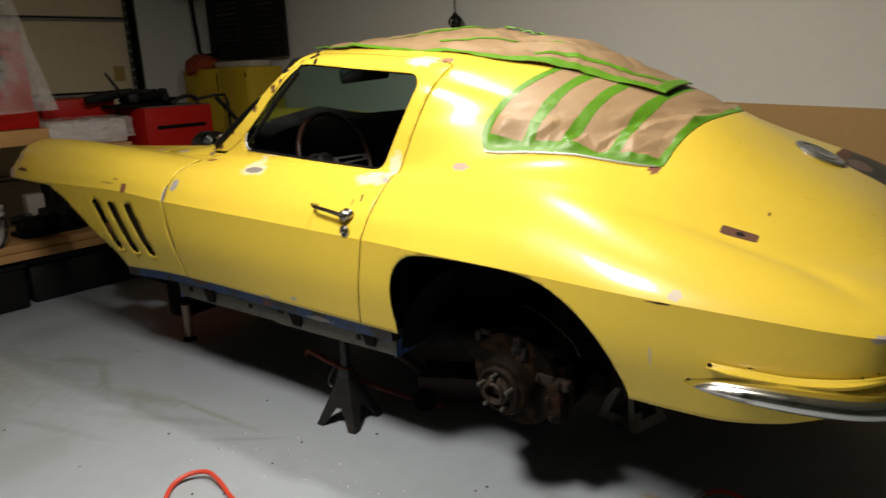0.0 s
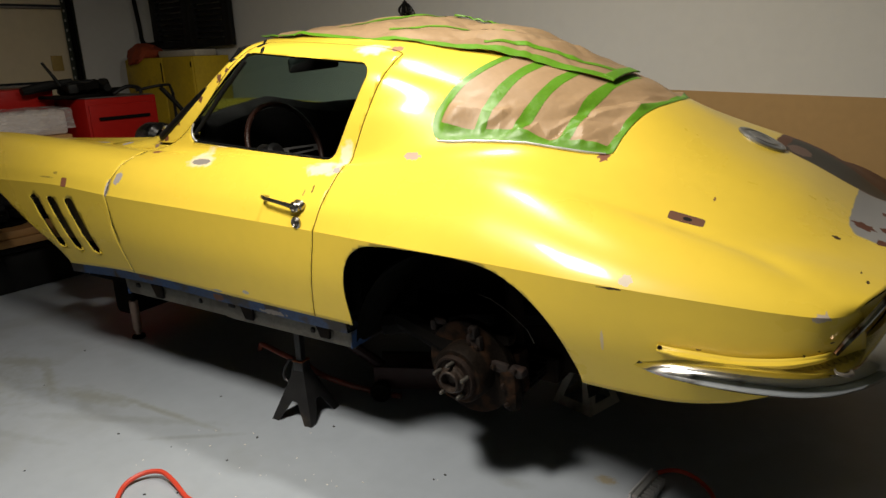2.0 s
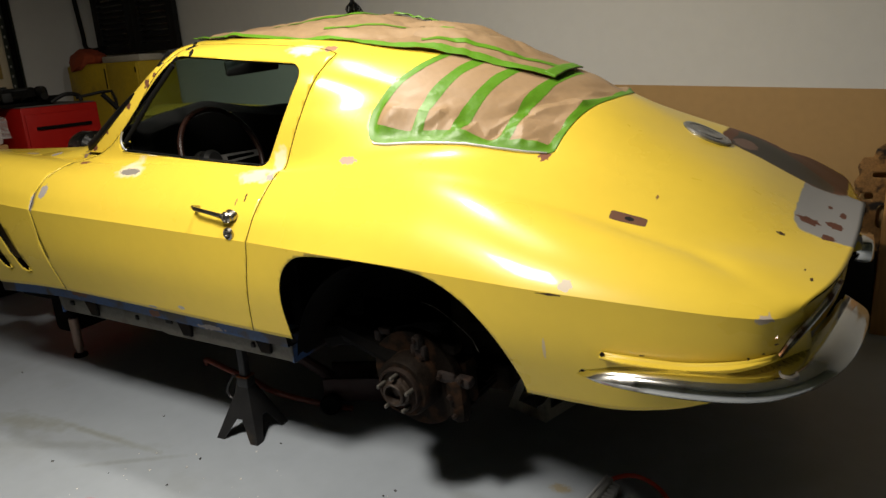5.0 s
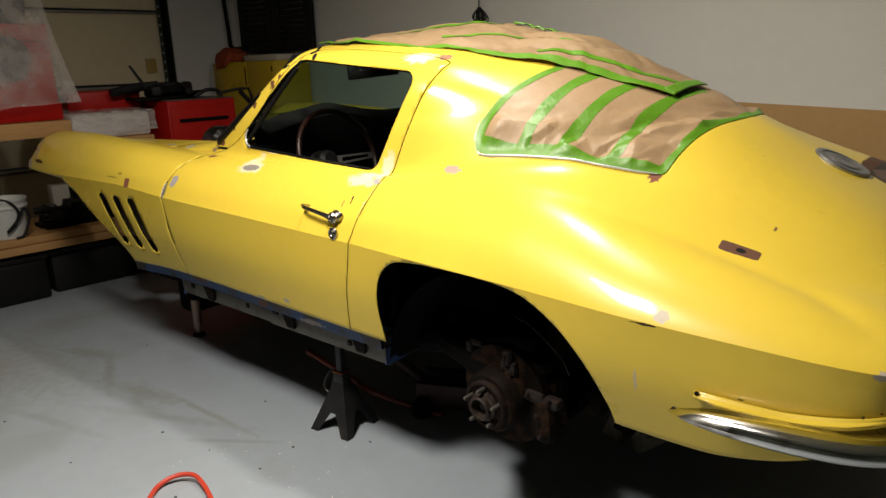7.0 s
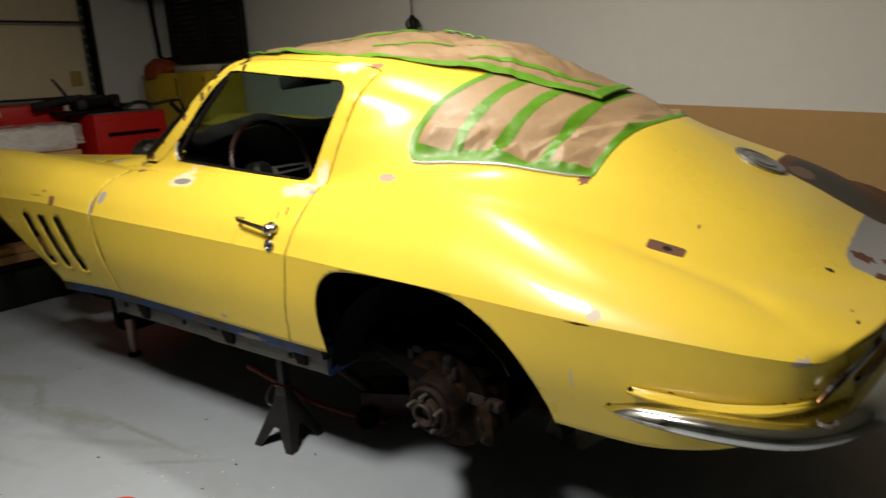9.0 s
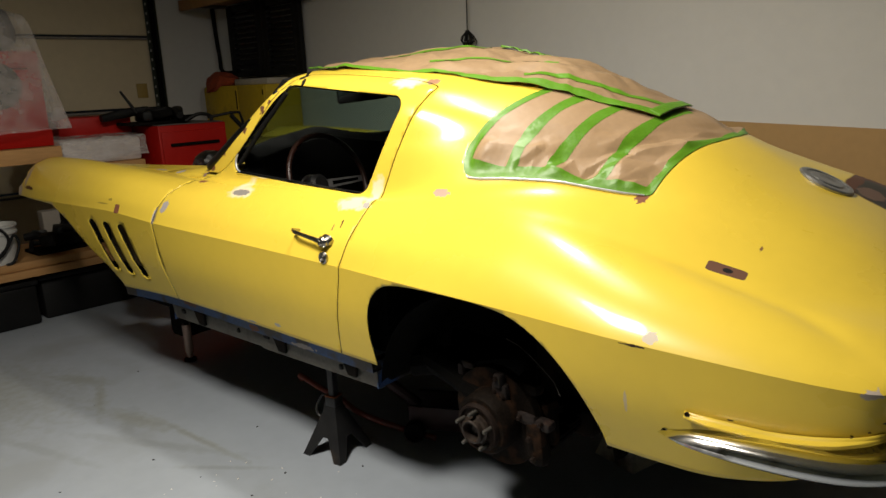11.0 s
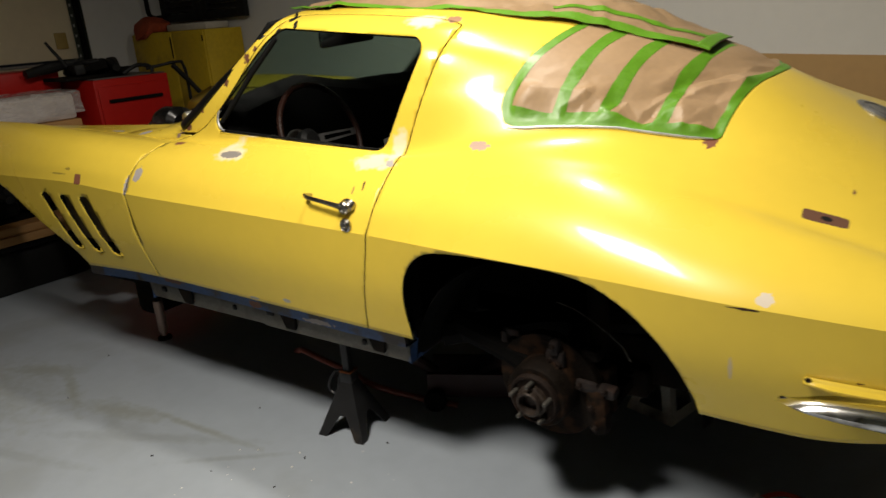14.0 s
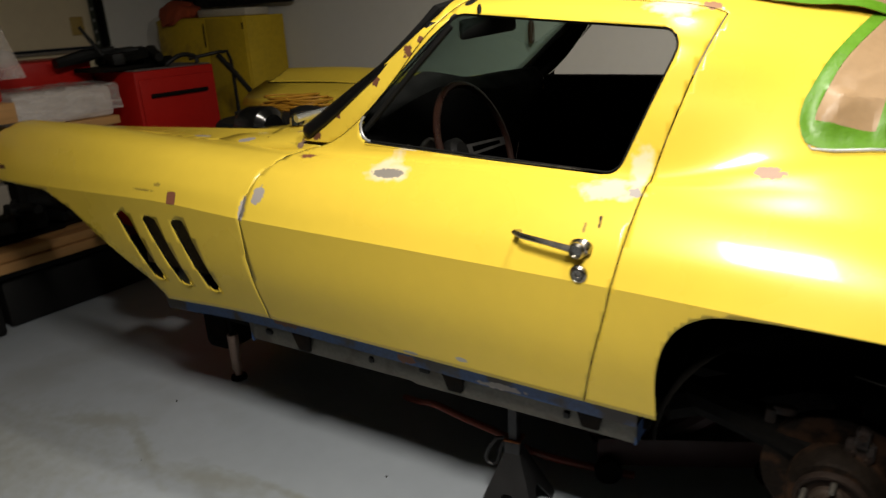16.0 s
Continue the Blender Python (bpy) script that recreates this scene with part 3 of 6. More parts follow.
for x0 in (-1.963, -1.841, -1.716):
    lip = []
    for dx, z in ((0.063, 0.584), (0.067, 0.573), (0.084, 0.571), (0.101, 0.576), (0.101, 0.588)):
        low = chain(np.array([x0 + dx]), ("B", "M", "C"), 6)[0]
        lip.append((x0 + dx, -float(np.interp(z, low[:, 1], low[:, 0])) - 0.001, z))
    part("vent_lip", tubed(lip, [0.0015, 0.0028, 0.0032, 0.0028, 0.0015], 8), YELLOW, car)

# cowl between the fenders, in front of the windscreen
bm = bmesh.new()
rows = []
for k in range(9):
    t = k / 8
    row = []
    for j in range(25):
        y = -0.60 + 1.2 * j / 24
        bow = 1 - (y / 0.6) ** 2
        x = -1.36 - 0.08 * bow + t * (-0.20 - 0.06 * bow)
        row.append(bm.verts.new((x, y, 1.008 + 0.02 * bow - 0.012 * t)))
    rows.append(row)
for a, b in zip(rows, rows[1:]):
    for j in range(24):
        bm.faces.new((a[j], a[j + 1], b[j + 1], b[j]))
bmesh.ops.recalc_face_normals(bm, faces=bm.faces)
WIPER = material("wiper_steel", (0.55, 0.55, 0.54), 0.3, 0.8, vary=0.1, scale=30)
cowl = part("cowl", bm, YELLOW, car, "yellow cowl panel with chipped paint", 30, 0.006)
for y in (-0.30, 0.18):
    bm = tubed([(-1.53, y - 0.2, 1.035), (-1.50, y - 0.05, 1.05), (-1.47, y + 0.16, 1.055)], [0.012, 0.009, 0.005], 8)
    part("wiper_arm", bm, WIPER, cowl, "brushed steel wiper arm")
bm = bmesh.new()
lathe(bm, [(0, 0.028), (0.022, 0.026), (0.034, 0.012)], (-1.56, -0.46, 1.012), "z", 20)
part("wiper_pivot", bm, CHROME, cowl, "chrome wiper pivot")

for sign in (-1, 1):
    bm = bmesh.new()
    q = [[bm.verts.new((x, sign * y, z - 0.55 * max(0.0, y - 0.60) + 0.02 * (0.6 - y))) for y in (0.36, 0.44, 0.52, 0.58, 0.62, 0.655)] for x, z in ((-1.80, 0.974), (-1.70, 0.982), (-1.62, 0.992), (-1.53, 1.003), (-1.45, 1.010), (-1.37, 1.015), (-1.30, 1.018), (-1.21, 1.020))]
    for a, b in zip(q, q[1:]):
        for k in range(5):
            bm.faces.new((a[k], a[k + 1], b[k + 1], b[k]))
    part("cowl_side", bm, YELLOW, car, "yellow cowl side panel", 40, 0.004)

# windscreen with its rubber
GLASS = bpy.data.materials.new("tinted_glass")
GLASS.use_nodes = True
gb = GLASS.node_tree.nodes["Principled BSDF"]
gb.inputs["Base Color"].default_value, gb.inputs["Roughness"].default_value = (0.53, 0.76, 0.67, 1), 0.02
gb.inputs["Transmission Weight"].default_value, gb.inputs["IOR"].default_value = 1.0, 1.45


def screen_point(s, t):
    """Across s in -1..1, up t in 0..1."""
    z = 1.012 + 0.315 * t
    half = 0.600 - 0.075 * t
    return Vector((float(SHIELD(z - 0.028 * abs(s) ** 3 * t)) - 0.10 * (1 - s * s) * (1 - 0.35 * t) + 0.018, s * half, z + 0.022 * (1 - s * s) * t + 0.01 * (1 - s * s)))


def behind_screen(y, z):
    """The foremost x inside the glass at a height."""
    s = min(1.0, abs(y) / 0.58)
    t = min(1.0, max(0.0, (z - 1.012 - 0.01 * (1 - s * s)) / (0.315 + 0.022 * (1 - s * s))))
    return screen_point(s, t).x + 0.022


bm = bmesh.new()
grid = [[bm.verts.new(screen_point(-1 + i / 10, j / 10)) for i in range(21)] for j in range(11)]
for a, b in zip(grid, grid[1:]):
    for i in range(20):
        bm.faces.new((a[i], a[i + 1], b[i + 1], b[i]))
screen = part("windscreen", bm, GLASS, car, "greenish tinted windscreen glass", 60, 0.005)
screen.visible_shadow = False
edge = [screen_point(-1, j / 10) for j in range(11)] + [screen_point(-1 + i / 10, 1) for i in range(1, 21)] + [screen_point(1, 1 - j / 10) for j in range(1, 11)] + [screen_point(1 - i / 10, 0) for i in range(1, 20)]
part("screen_rubber", tubed(edge + edge[:1], 0.014, 8), RUBBER, screen, "black rubber windscreen seal")

# trims of the door window
ALU_BRIGHT = material("bright_aluminium", (0.62, 0.63, 0.64), 0.4, 0.6, vary=0.1, scale=20)
ring = [(-1.135, 1.052), (-0.905, 1.277), (-0.432, 1.233), (-0.512, 1.018)]


def side_at(x, z):
    """Half width of the upper body side at a height."""
    c = chain(np.array([x]), ("U2", "U3", "G0", "G1", "G2", "G3"), 8)[0]
    return float(np.interp(z, c[:, 1], c[:, 0]))


def rounded(points, r, steps=6):
    """A closed line of rounded corners round a convex polygon."""
    out, n = [], len(points)
    for i in range(n):
        a, b, c = (np.array(points[(i + k) % n], float) for k in (-1, 0, 1))
        n0, n1 = [np.array([-e[1], e[0]]) / np.hypot(*e) for e in (b - a, c - b)]
        a0, a1 = math.atan2(n0[1], n0[0]), math.atan2(n1[1], n1[0])
        while a1 > a0:
            a1 -= 2 * math.pi
        out += [b + r * np.array([math.cos(a0 + (a1 - a0) * k / steps), math.sin(a0 + (a1 - a0) * k / steps)]) for k in range(steps + 1)]
    return out


for sign, holder in ((-1, door),):
    line = [(p[0], sign * (side_at(p[0], p[1]) - 0.006), p[1]) for p in rounded(ring, 0.036)]
    part("window_seal", tubed(line + line[:1], 0.0024, 6), RUBBER, holder, "black rubber window seal")
    part("corner_trim", tubed([(x, y - 0.003, z) for x, y, z in line[:7]], 0.0035, 8), ALU_BRIGHT, holder, "bright metal window corner trim")
    part("quarter_glass_frame", tubed([(-1.165, -0.632, 1.04), (-1.02, -0.605, 1.19), (-0.925, -0.575, 1.29)], 0.008, 8), RUBBER, holder, "black front window channel")
    sill = [(x, -side_at(x, 1.012) - 0.001, 1.034 - 0.033 * (x + 1.15) / 0.65 - 0.022) for x in np.linspace(-1.15, -0.5, 12)]
    part("sill_trim", tubed(sill, 0.004, 6), CHROME, holder, "thin chrome window sill trim")

# door handle, lock and badge scar
HANDLE = material("worn_handle_chrome", (0.40, 0.38, 0.35), 0.26, 1.0, vary=0.2, scale=20)
handle = part("door_handle", tubed([(-0.650, -0.786, 0.872), (-0.650, -0.812, 0.878), (-0.63, -0.822, 0.876), (-0.57, -0.824, 0.869), (-0.522, -0.824, 0.862)], [0.006, 0.007, 0.0065, 0.0065, 0.008], 10), HANDLE, door, "chrome door handle")
bm = bmesh.new()
lathe(bm, [(0.0, 0.018), (-0.020, 0.018), (-0.026, 0.0135), (-0.026, 0.012), (-0.020, 0.010)], (-0.512, -0.796, 0.856), "y", 24)
part("push_button", bm, HANDLE, handle, "round chrome push button")
bm = lathe(bmesh.new(), [(0.012, 0.0215), (-0.004, 0.0205), (-0.008, 0.018), (-0.009, 0.015)], (0, 0, 0), "y", 28)
bmesh.ops.transform(bm, matrix=pose(-0.510, -0.803, 0.857, 22, 0, 0) @ Matrix.Diagonal((1.15, 1, 0.82, 1)), verts=bm.verts)
part("handle_base", bm, HANDLE, handle, "oval chrome handle base")
bm = bmesh.new()
lathe(bm, [(0.0, 0.0195), (-0.006, 0.0185), (-0.009, 0.015), (-0.006, 0.012), (-0.011, 0.010), (-0.011, 0.006), (-0.006, 0.003)], (-0.505, -0.8185, 0.810), "y", 24)
part("key_lock", bm, HANDLE, door, "round chrome key lock")

def body_half(x, z):
    """Half width of the whole near side at a height."""
    low = chain(np.array([x]), ("B", "M", "C"), 6)[0]
    return float(np.interp(z, low[:, 1], low[:, 0])) if z < low[-1, 1] else float(np.interp(z, *[chain(np.array([x]), ("C", "U1", "U2", "U3", "G0", "G1", "G2"), 6)[0][:, k] for k in (1, 0)]))


# Black strip added behind the rear gap keeps it dark; yellow jamb in front.
for name, line, top, mat in (("rear_gap_backing", DOOR_REAR, 0.93, RUBBER), ("front_jamb", DOOR_FRONT, 0.96, YELLOW)):
    seal = [(float(line(z)), -body_half(float(line(z)), z) + (0.016 if mat is RUBBER else 0.0075), z) for z in np.linspace(0.52, top, 24)]
    part(name, tubed(seal, 0.006, 6), mat, car, "black strip added to darken the door gap" if mat is RUBBER else "yellow painted door jamb edge")
part("window_clip", tubed([(-0.858, -0.556, 1.314), (-0.862, -0.547, 1.325), (-0.868, -0.534, 1.334)], [0.005, 0.006, 0.003], 6), RUBBER, door, "black rubber tab over the window")
part("window_clip", tubed([(-0.902, -0.500, 1.3465), (-0.935, -0.462, 1.3545), (-0.972, -0.420, 1.3615)], [0.002, 0.005, 0.002], 6), RUBBER, door, "black rubber tab on the roof seam")
part("inner_sill", boxed(-1.20, -0.40, 0.585, 0.64, 0.97, 1.052, 0.012), TRIM_BLACK, car, "black inner sill of the far door")

# Seal widened to stand in for the windscreen's dark edge at grazing view.
BAND_BLACK = material("shiny_black_band", (0.004, 0.004, 0.004), 0.32, vary=0.3, scale=14)
BAND_BLACK.node_tree.nodes["Principled BSDF"].inputs["Specular IOR Level"].default_value = 0.25
for sign in (-1, 1):
    rows = []
    for z in 1.014 + 0.286 * np.linspace(0, 1, 20) ** 1.7:
        x = float(SHIELD(z)) + 0.046 - 0.03 * (float(z) - 1.012)
        y = body_half(x, float(z)) - 0.003
        up = (float(z) - 1.014) / 0.286
        wide = 0.105 * math.sqrt(min(1.0, 0.12 + up / 0.07)) * (1 - 0.72 * up)
        rows += [(x - wide * k, sign * (y - 0.046 * k + 0.022 * math.sin(math.pi * k)), float(z)) for k in (0.0, 0.2, 0.4, 0.6, 0.8, 1.0)]
    part("pillar_band", (rows, [(6 * i + j, 6 * i + j + 1, 6 * i + j + 7, 6 * i + j + 6) for i in range(19) for j in range(5)]), BAND_BLACK, screen, "black pillar seal widened for the dark glass edge", 60, 0.004)

# rocker: blue strip over the bare frame rail
bm = bmesh.new()
for i in range(24):
    x = -1.95 + 1.56 * i / 24
    x2 = -1.95 + 1.56 * (i + 1) / 24
    zt, zt2 = float(LINES["B"][1](x)) + 0.004, float(LINES["B"][1](x2)) + 0.004
    q = [(x, -0.758, zt - 0.050), (x2, -0.758, zt2 - 0.050), (x2, -0.764, zt2), (x, -0.764, zt)]
    p = [(a, -0.70, c) for a, b, c in q]
    f, r = [bm.verts.new(v) for v in q], [bm.verts.new(v) for v in p]
    bm.faces.new(f)
    bm.faces.new((f[0], r[0], r[1], f[1]))
    bm.faces.new((f[3], f[2], r[2], r[3]))
bmesh.ops.remove_doubles(bm, verts=bm.verts, dist=0.0005)
rocker = part("rocker_strip", bm, BLUE, car, "scuffed blue rocker strip", 30)
lip = [(x, -0.7665, float(LINES["B"][1](x)) - 0.0035 + 0.0012 * noise.noise((25 * x, 0, 0))) for x in np.linspace(-1.44, -0.40, 60)]
part("rusty_edge", tubed(lip, [0.0016 + 0.0022 * abs(noise.noise((18 * p[0], 4, 0))) for p in lip], 6), material("rusty_flange", (0.10, 0.040, 0.022), 0.8, vary=0.4, scale=30), rocker, "rusty flange along the rocker")
# Black line drawn for the shadow in the gap below the door.
lip = [(x, -0.770, float(LINES["B"][1](x)) + 0.0005) for x in np.linspace(-1.44, -0.51, 40)]
part("sill_gap_line", tubed(lip, 0.0028, 6), RUBBER, rocker, "black line for the shadow under the door")


def rail_piece():
    n, rows = 60, []
    for z, y in ((0.382, -0.69), (0.378, -0.722), (0.384, -0.731), (0.405, -0.735), (0.43, -0.737), (0.462, -0.740)):
        rows.append(np.array([(x, y, z + (0.006 if x < -1.0 else 0.0) - (0.0 if z < 0.45 else 0.0)) for x in np.linspace(-1.60, -0.395, n)]))
    return np.concatenate(rows), [(r * n + i, r * n + i + 1, (r + 1) * n + i + 1, (r + 1) * n + i) for r in range(len(rows) - 1) for i in range(n - 1)]


rail = part("frame_rail", welded(rail_piece()), GREY_STEEL, car, "bare grey steel frame rail with holes", 30, 0.004)
for x in (-1.60, -0.40):
    part("rail_end", boxed(x, x + 0.005, -0.735, -0.5, 0.382, 0.475), BLUE, rail, "blue painted rail end", 0)
for x, w, z in ((-1.515, 0.012, 0.432), (-1.13, 0.007, 0.428), (-0.955, 0.016, 0.440), (-0.56, 0.008, 0.418)):
    bm = boxed(x - w, x + w, -0.7445, -0.730, z - 0.009, z + 0.009, 0.004)
    part("rail_hole", bm, BLACK, rail, "dark hole in the rail")
for x in (-1.37, -0.86, -0.50):
    bm = bmesh.new()
    box(bm, -0.034, 0.034, -0.006, 0.006, -0.03, 0.03, 0.004)
    for v in bm.verts:
        v.co.x *= 0.6 + 0.4 * (v.co.z + 0.03) / 0.06
    bmesh.ops.transform(bm, matrix=pose(x, -0.748, 0.432, 10, 0, 0), verts=bm.verts)
    part("body_mount", bm, NEAR_BLACK, rail, "dark steel body mount bracket", 0)

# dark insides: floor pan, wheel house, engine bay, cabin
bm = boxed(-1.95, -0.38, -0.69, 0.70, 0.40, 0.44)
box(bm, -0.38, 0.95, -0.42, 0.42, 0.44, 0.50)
part("floor_pan", bm, NEAR_BLACK, car, "near-black floor pan", 0)
bm = boxed(-1.64, -1.60, -0.70, 0.70, 0.42, 0.955)
part("bulkhead", bm, TRIM_BLACK, car, "black front bulkhead", 0)
part("bulkhead", boxed(-0.41, -0.37, -0.70, 0.70, 0.45, 0.86), TRIM_BLACK, car, "black bulkhead behind the seats", 0)
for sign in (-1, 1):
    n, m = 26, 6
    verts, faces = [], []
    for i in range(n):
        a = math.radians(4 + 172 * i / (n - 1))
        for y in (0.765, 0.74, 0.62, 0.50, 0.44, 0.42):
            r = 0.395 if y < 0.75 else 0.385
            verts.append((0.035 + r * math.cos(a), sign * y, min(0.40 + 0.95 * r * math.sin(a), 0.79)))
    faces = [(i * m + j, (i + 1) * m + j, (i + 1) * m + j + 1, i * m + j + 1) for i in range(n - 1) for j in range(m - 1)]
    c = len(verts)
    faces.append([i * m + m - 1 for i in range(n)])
    part("wheel_house", (np.array(verts), faces), NEAR_BLACK, car, "near-black rear wheel house", 40)

# brakes and rear suspension
STUD = material("dull_stud_steel", (0.095, 0.088, 0.076), 0.5, 0.6, vary=0.2, scale=30)
# Rusty iron, its base and gloss lowered for the shade in the arch.
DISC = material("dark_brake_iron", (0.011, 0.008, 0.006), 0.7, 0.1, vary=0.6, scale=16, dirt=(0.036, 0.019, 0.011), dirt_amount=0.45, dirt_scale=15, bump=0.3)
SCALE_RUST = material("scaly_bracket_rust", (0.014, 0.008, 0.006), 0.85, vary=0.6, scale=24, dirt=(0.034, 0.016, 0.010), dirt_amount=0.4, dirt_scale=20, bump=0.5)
PALE_RUST = material("pale_rusty_steel", (0.042, 0.029, 0.021), 0.6, 0.4, vary=0.5, scale=22, dirt=(0.020, 0.012, 0.008), dirt_amount=0.45, dirt_scale=18, bump=0.4)
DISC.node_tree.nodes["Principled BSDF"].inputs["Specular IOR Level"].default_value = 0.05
RUST.node_tree.nodes["Principled BSDF"].inputs["Specular IOR Level"].default_value = 0.2
HUB = Vector((-0.009, -0.745, 0.368))
TILT_HUB = pose(*HUB, 3, 0, -4)
wheel_end = part("brake_disc", lathe(bmesh.new(), [(0.120, 0.140), (0.120, 0.149), (0.092, 0.149), (0.090, 0.147), (0.090, 0.092), (0.030, 0.088), (0.022, 0.082), (0.018, 0.05)], (0, 0, 0)), DISC, car, "dark rusty brake disc")
wheel_end.matrix_world = TILT_HUB


def on_hub(name, bm, mat, label):
    ob = part(name, bm, mat, wheel_end, label)
    return ob


bm = lathe(bmesh.new(), [(0.03, 0.044), (0.000, 0.042), (-0.004, 0.036), (-0.018, 0.035), (-0.021, 0.032), (-0.020, 0.027), (0.006, 0.024), (0.010, 0.013), (-0.002, 0.011), (-0.003, 0.004)], (0, 0, 0), "y", 32)
on_hub("hub_nose", bm, PALE_RUST, "rusty hub with a hollow end")
on_hub("hub_flange", lathe(bmesh.new(), [(0.03, 0.070), (0.010, 0.070), (0.005, 0.067), (0.005, 0.061), (0.011, 0.058), (0.011, 0.03)], (0, 0, 0), "y", 40), RUST, "rusty round hub flange")
for k in range(5):
    a = math.radians(18 + 72 * k)
    bm = lathe(bmesh.new(), [(0.02, 0.0062), (-0.019, 0.0062), (-0.023, 0.0045)], (0.052 * math.cos(a), 0, 0.052 * math.sin(a)), "y", 10)
    on_hub("wheel_stud", bm, STUD, "bright steel wheel stud")
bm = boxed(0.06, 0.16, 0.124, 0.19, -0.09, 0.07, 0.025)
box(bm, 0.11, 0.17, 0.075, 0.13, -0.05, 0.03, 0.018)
on_hub("brake_caliper", bm, DISC, "dark brake caliper")
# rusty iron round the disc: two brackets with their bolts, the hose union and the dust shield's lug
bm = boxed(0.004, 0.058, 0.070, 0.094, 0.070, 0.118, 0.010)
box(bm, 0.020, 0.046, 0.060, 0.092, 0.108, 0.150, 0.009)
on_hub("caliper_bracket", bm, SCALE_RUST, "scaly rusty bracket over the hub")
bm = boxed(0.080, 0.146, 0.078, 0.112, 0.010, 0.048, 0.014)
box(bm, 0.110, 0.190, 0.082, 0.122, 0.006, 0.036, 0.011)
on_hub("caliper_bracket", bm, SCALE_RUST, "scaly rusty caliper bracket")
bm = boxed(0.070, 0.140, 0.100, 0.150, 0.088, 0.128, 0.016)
on_hub("bleed_block", bm, DISC, "dark block with the bleed screw")
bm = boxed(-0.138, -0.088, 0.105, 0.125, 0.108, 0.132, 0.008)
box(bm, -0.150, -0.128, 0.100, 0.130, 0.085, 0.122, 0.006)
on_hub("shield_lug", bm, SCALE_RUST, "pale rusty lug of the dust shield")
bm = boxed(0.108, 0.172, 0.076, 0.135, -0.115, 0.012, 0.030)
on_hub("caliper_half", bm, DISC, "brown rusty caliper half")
for x, y, z in ((0.018, 0.066, 0.092), (0.045, 0.066, 0.082), (0.033, 0.056, 0.138), (0.098, 0.068, 0.034), (0.165, 0.074, 0.031), (0.130, 0.066, -0.020), (0.140, 0.066, -0.080)):
    bm = lathe(bmesh.new(), [(0.012, 0.0075), (0.0, 0.0075), (-0.003, 0.006), (-0.003, 0.001)], (x, y, z), "y", 6)
    on_hub("bracket_bolt", bm, RUST, "rusty hexagon bolt head")
part("trailing_arm", tubed([(0.02, -0.63, 0.40), (-0.18, -0.60, 0.44), (-0.40, -0.55, 0.46)], [0.055, 0.045, 0.04], 10), NEAR_BLACK, car, "near-black trailing arm")
part("half_shaft", tubed([(0, -0.70, 0.395), (0, -0.1, 0.46)], 0.032, 12), RUST, car, "rusty half shaft")
part("shock_absorber", tubed([(0.10, -0.55, 0.30), (0.07, -0.50, 0.72)], 0.028, 12), NEAR_BLACK, car, "near-black shock absorber")
bm = bmesh.new()
for k in range(5):
    box(bm, 0.10, 0.16, -0.62 + 0.05 * k, 0.62 - 0.05 * k, 0.30 + 0.013 * k, 0.311 + 0.013 * k, 0.003)
part("leaf_spring", bm, NEAR_BLACK, car, "near-black transverse leaf spring", 30)
bm = boxed(-0.12, 0.16, -0.14, 0.14, 0.34, 0.56, 0.03)
part("differential", bm, NEAR_BLACK, car, "near-black differential case")
part("brake_cable", tubed([(0.0, -0.60, 0.590), (0.06, -0.63, 0.594), (0.12, -0.66, 0.585), (0.17, -0.68, 0.568), (0.21, -0.69, 0.545), (0.235, -0.70, 0.515)], 0.0014, 6), STUD, car, "thin steel brake cable")
bm = tubed([(-0.37, -0.60, 0.43), (-0.1, -0.45, 0.47), (0.3, -0.42, 0.52), (0.8, -0.42, 0.50)], 0.045, 8)
part("rear_frame_rail", bm, NEAR_BLACK, car, "near-black rear frame rail")
part("exhaust_pipe", tubed([(-1.5, -0.32, 0.37), (-0.6, -0.34, 0.36), (-0.2, -0.36, 0.40), (0.7, -0.40, 0.44)], 0.03, 10), RUST, car, "rusty exhaust pipe")

# Unseen blocks added under the car to stop bounce light and sightlines.
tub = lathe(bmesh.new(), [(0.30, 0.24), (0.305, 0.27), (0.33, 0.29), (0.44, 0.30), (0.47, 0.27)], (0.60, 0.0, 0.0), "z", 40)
part("spare_tub_block", tub, NEAR_BLACK, car, "unseen near-black spare wheel carrier blocking the view")
part("bounce_block", boxed(-0.25, 0.95, 0.42, 0.62, 0.17, 0.46, 0.06), NEAR_BLACK, car, "unseen near-black box added to block bounce on the wall side")
part("under_engine_block", boxed(-2.20, -2.06, -0.46, 0.46, 0.10, 0.44, 0.03), NEAR_BLACK, car, "unseen near-black block added under the engine")
part("bounce_block", boxed(-1.55, -0.45, 0.40, 0.60, 0.16, 0.40, 0.06), NEAR_BLACK, car, "unseen near-black side box added to block bounce")
part("transmission", boxed(-1.35, -0.25, -0.13, 0.13, 0.24, 0.43, 0.04), NEAR_BLACK, car, "unseen near-black gearbox block added under the cabin")
part("rear_frame_rail", tubed([(-1.6, 0.66, 0.43), (-0.40, 0.66, 0.43), (-0.1, 0.45, 0.47), (0.8, 0.42, 0.50)], 0.045, 8), NEAR_BLACK, car, "unseen near-black frame rail on the wall side")

# Unseen panels added to hide the lit floor beyond the wheel arches.
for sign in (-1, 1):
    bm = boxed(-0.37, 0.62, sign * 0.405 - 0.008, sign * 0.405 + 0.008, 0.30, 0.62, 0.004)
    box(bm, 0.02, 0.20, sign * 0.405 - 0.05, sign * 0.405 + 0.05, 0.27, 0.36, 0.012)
    part("view_block_panel", bm, NEAR_BLACK, car, "unseen near-black panel blocking the view under the car", 0)
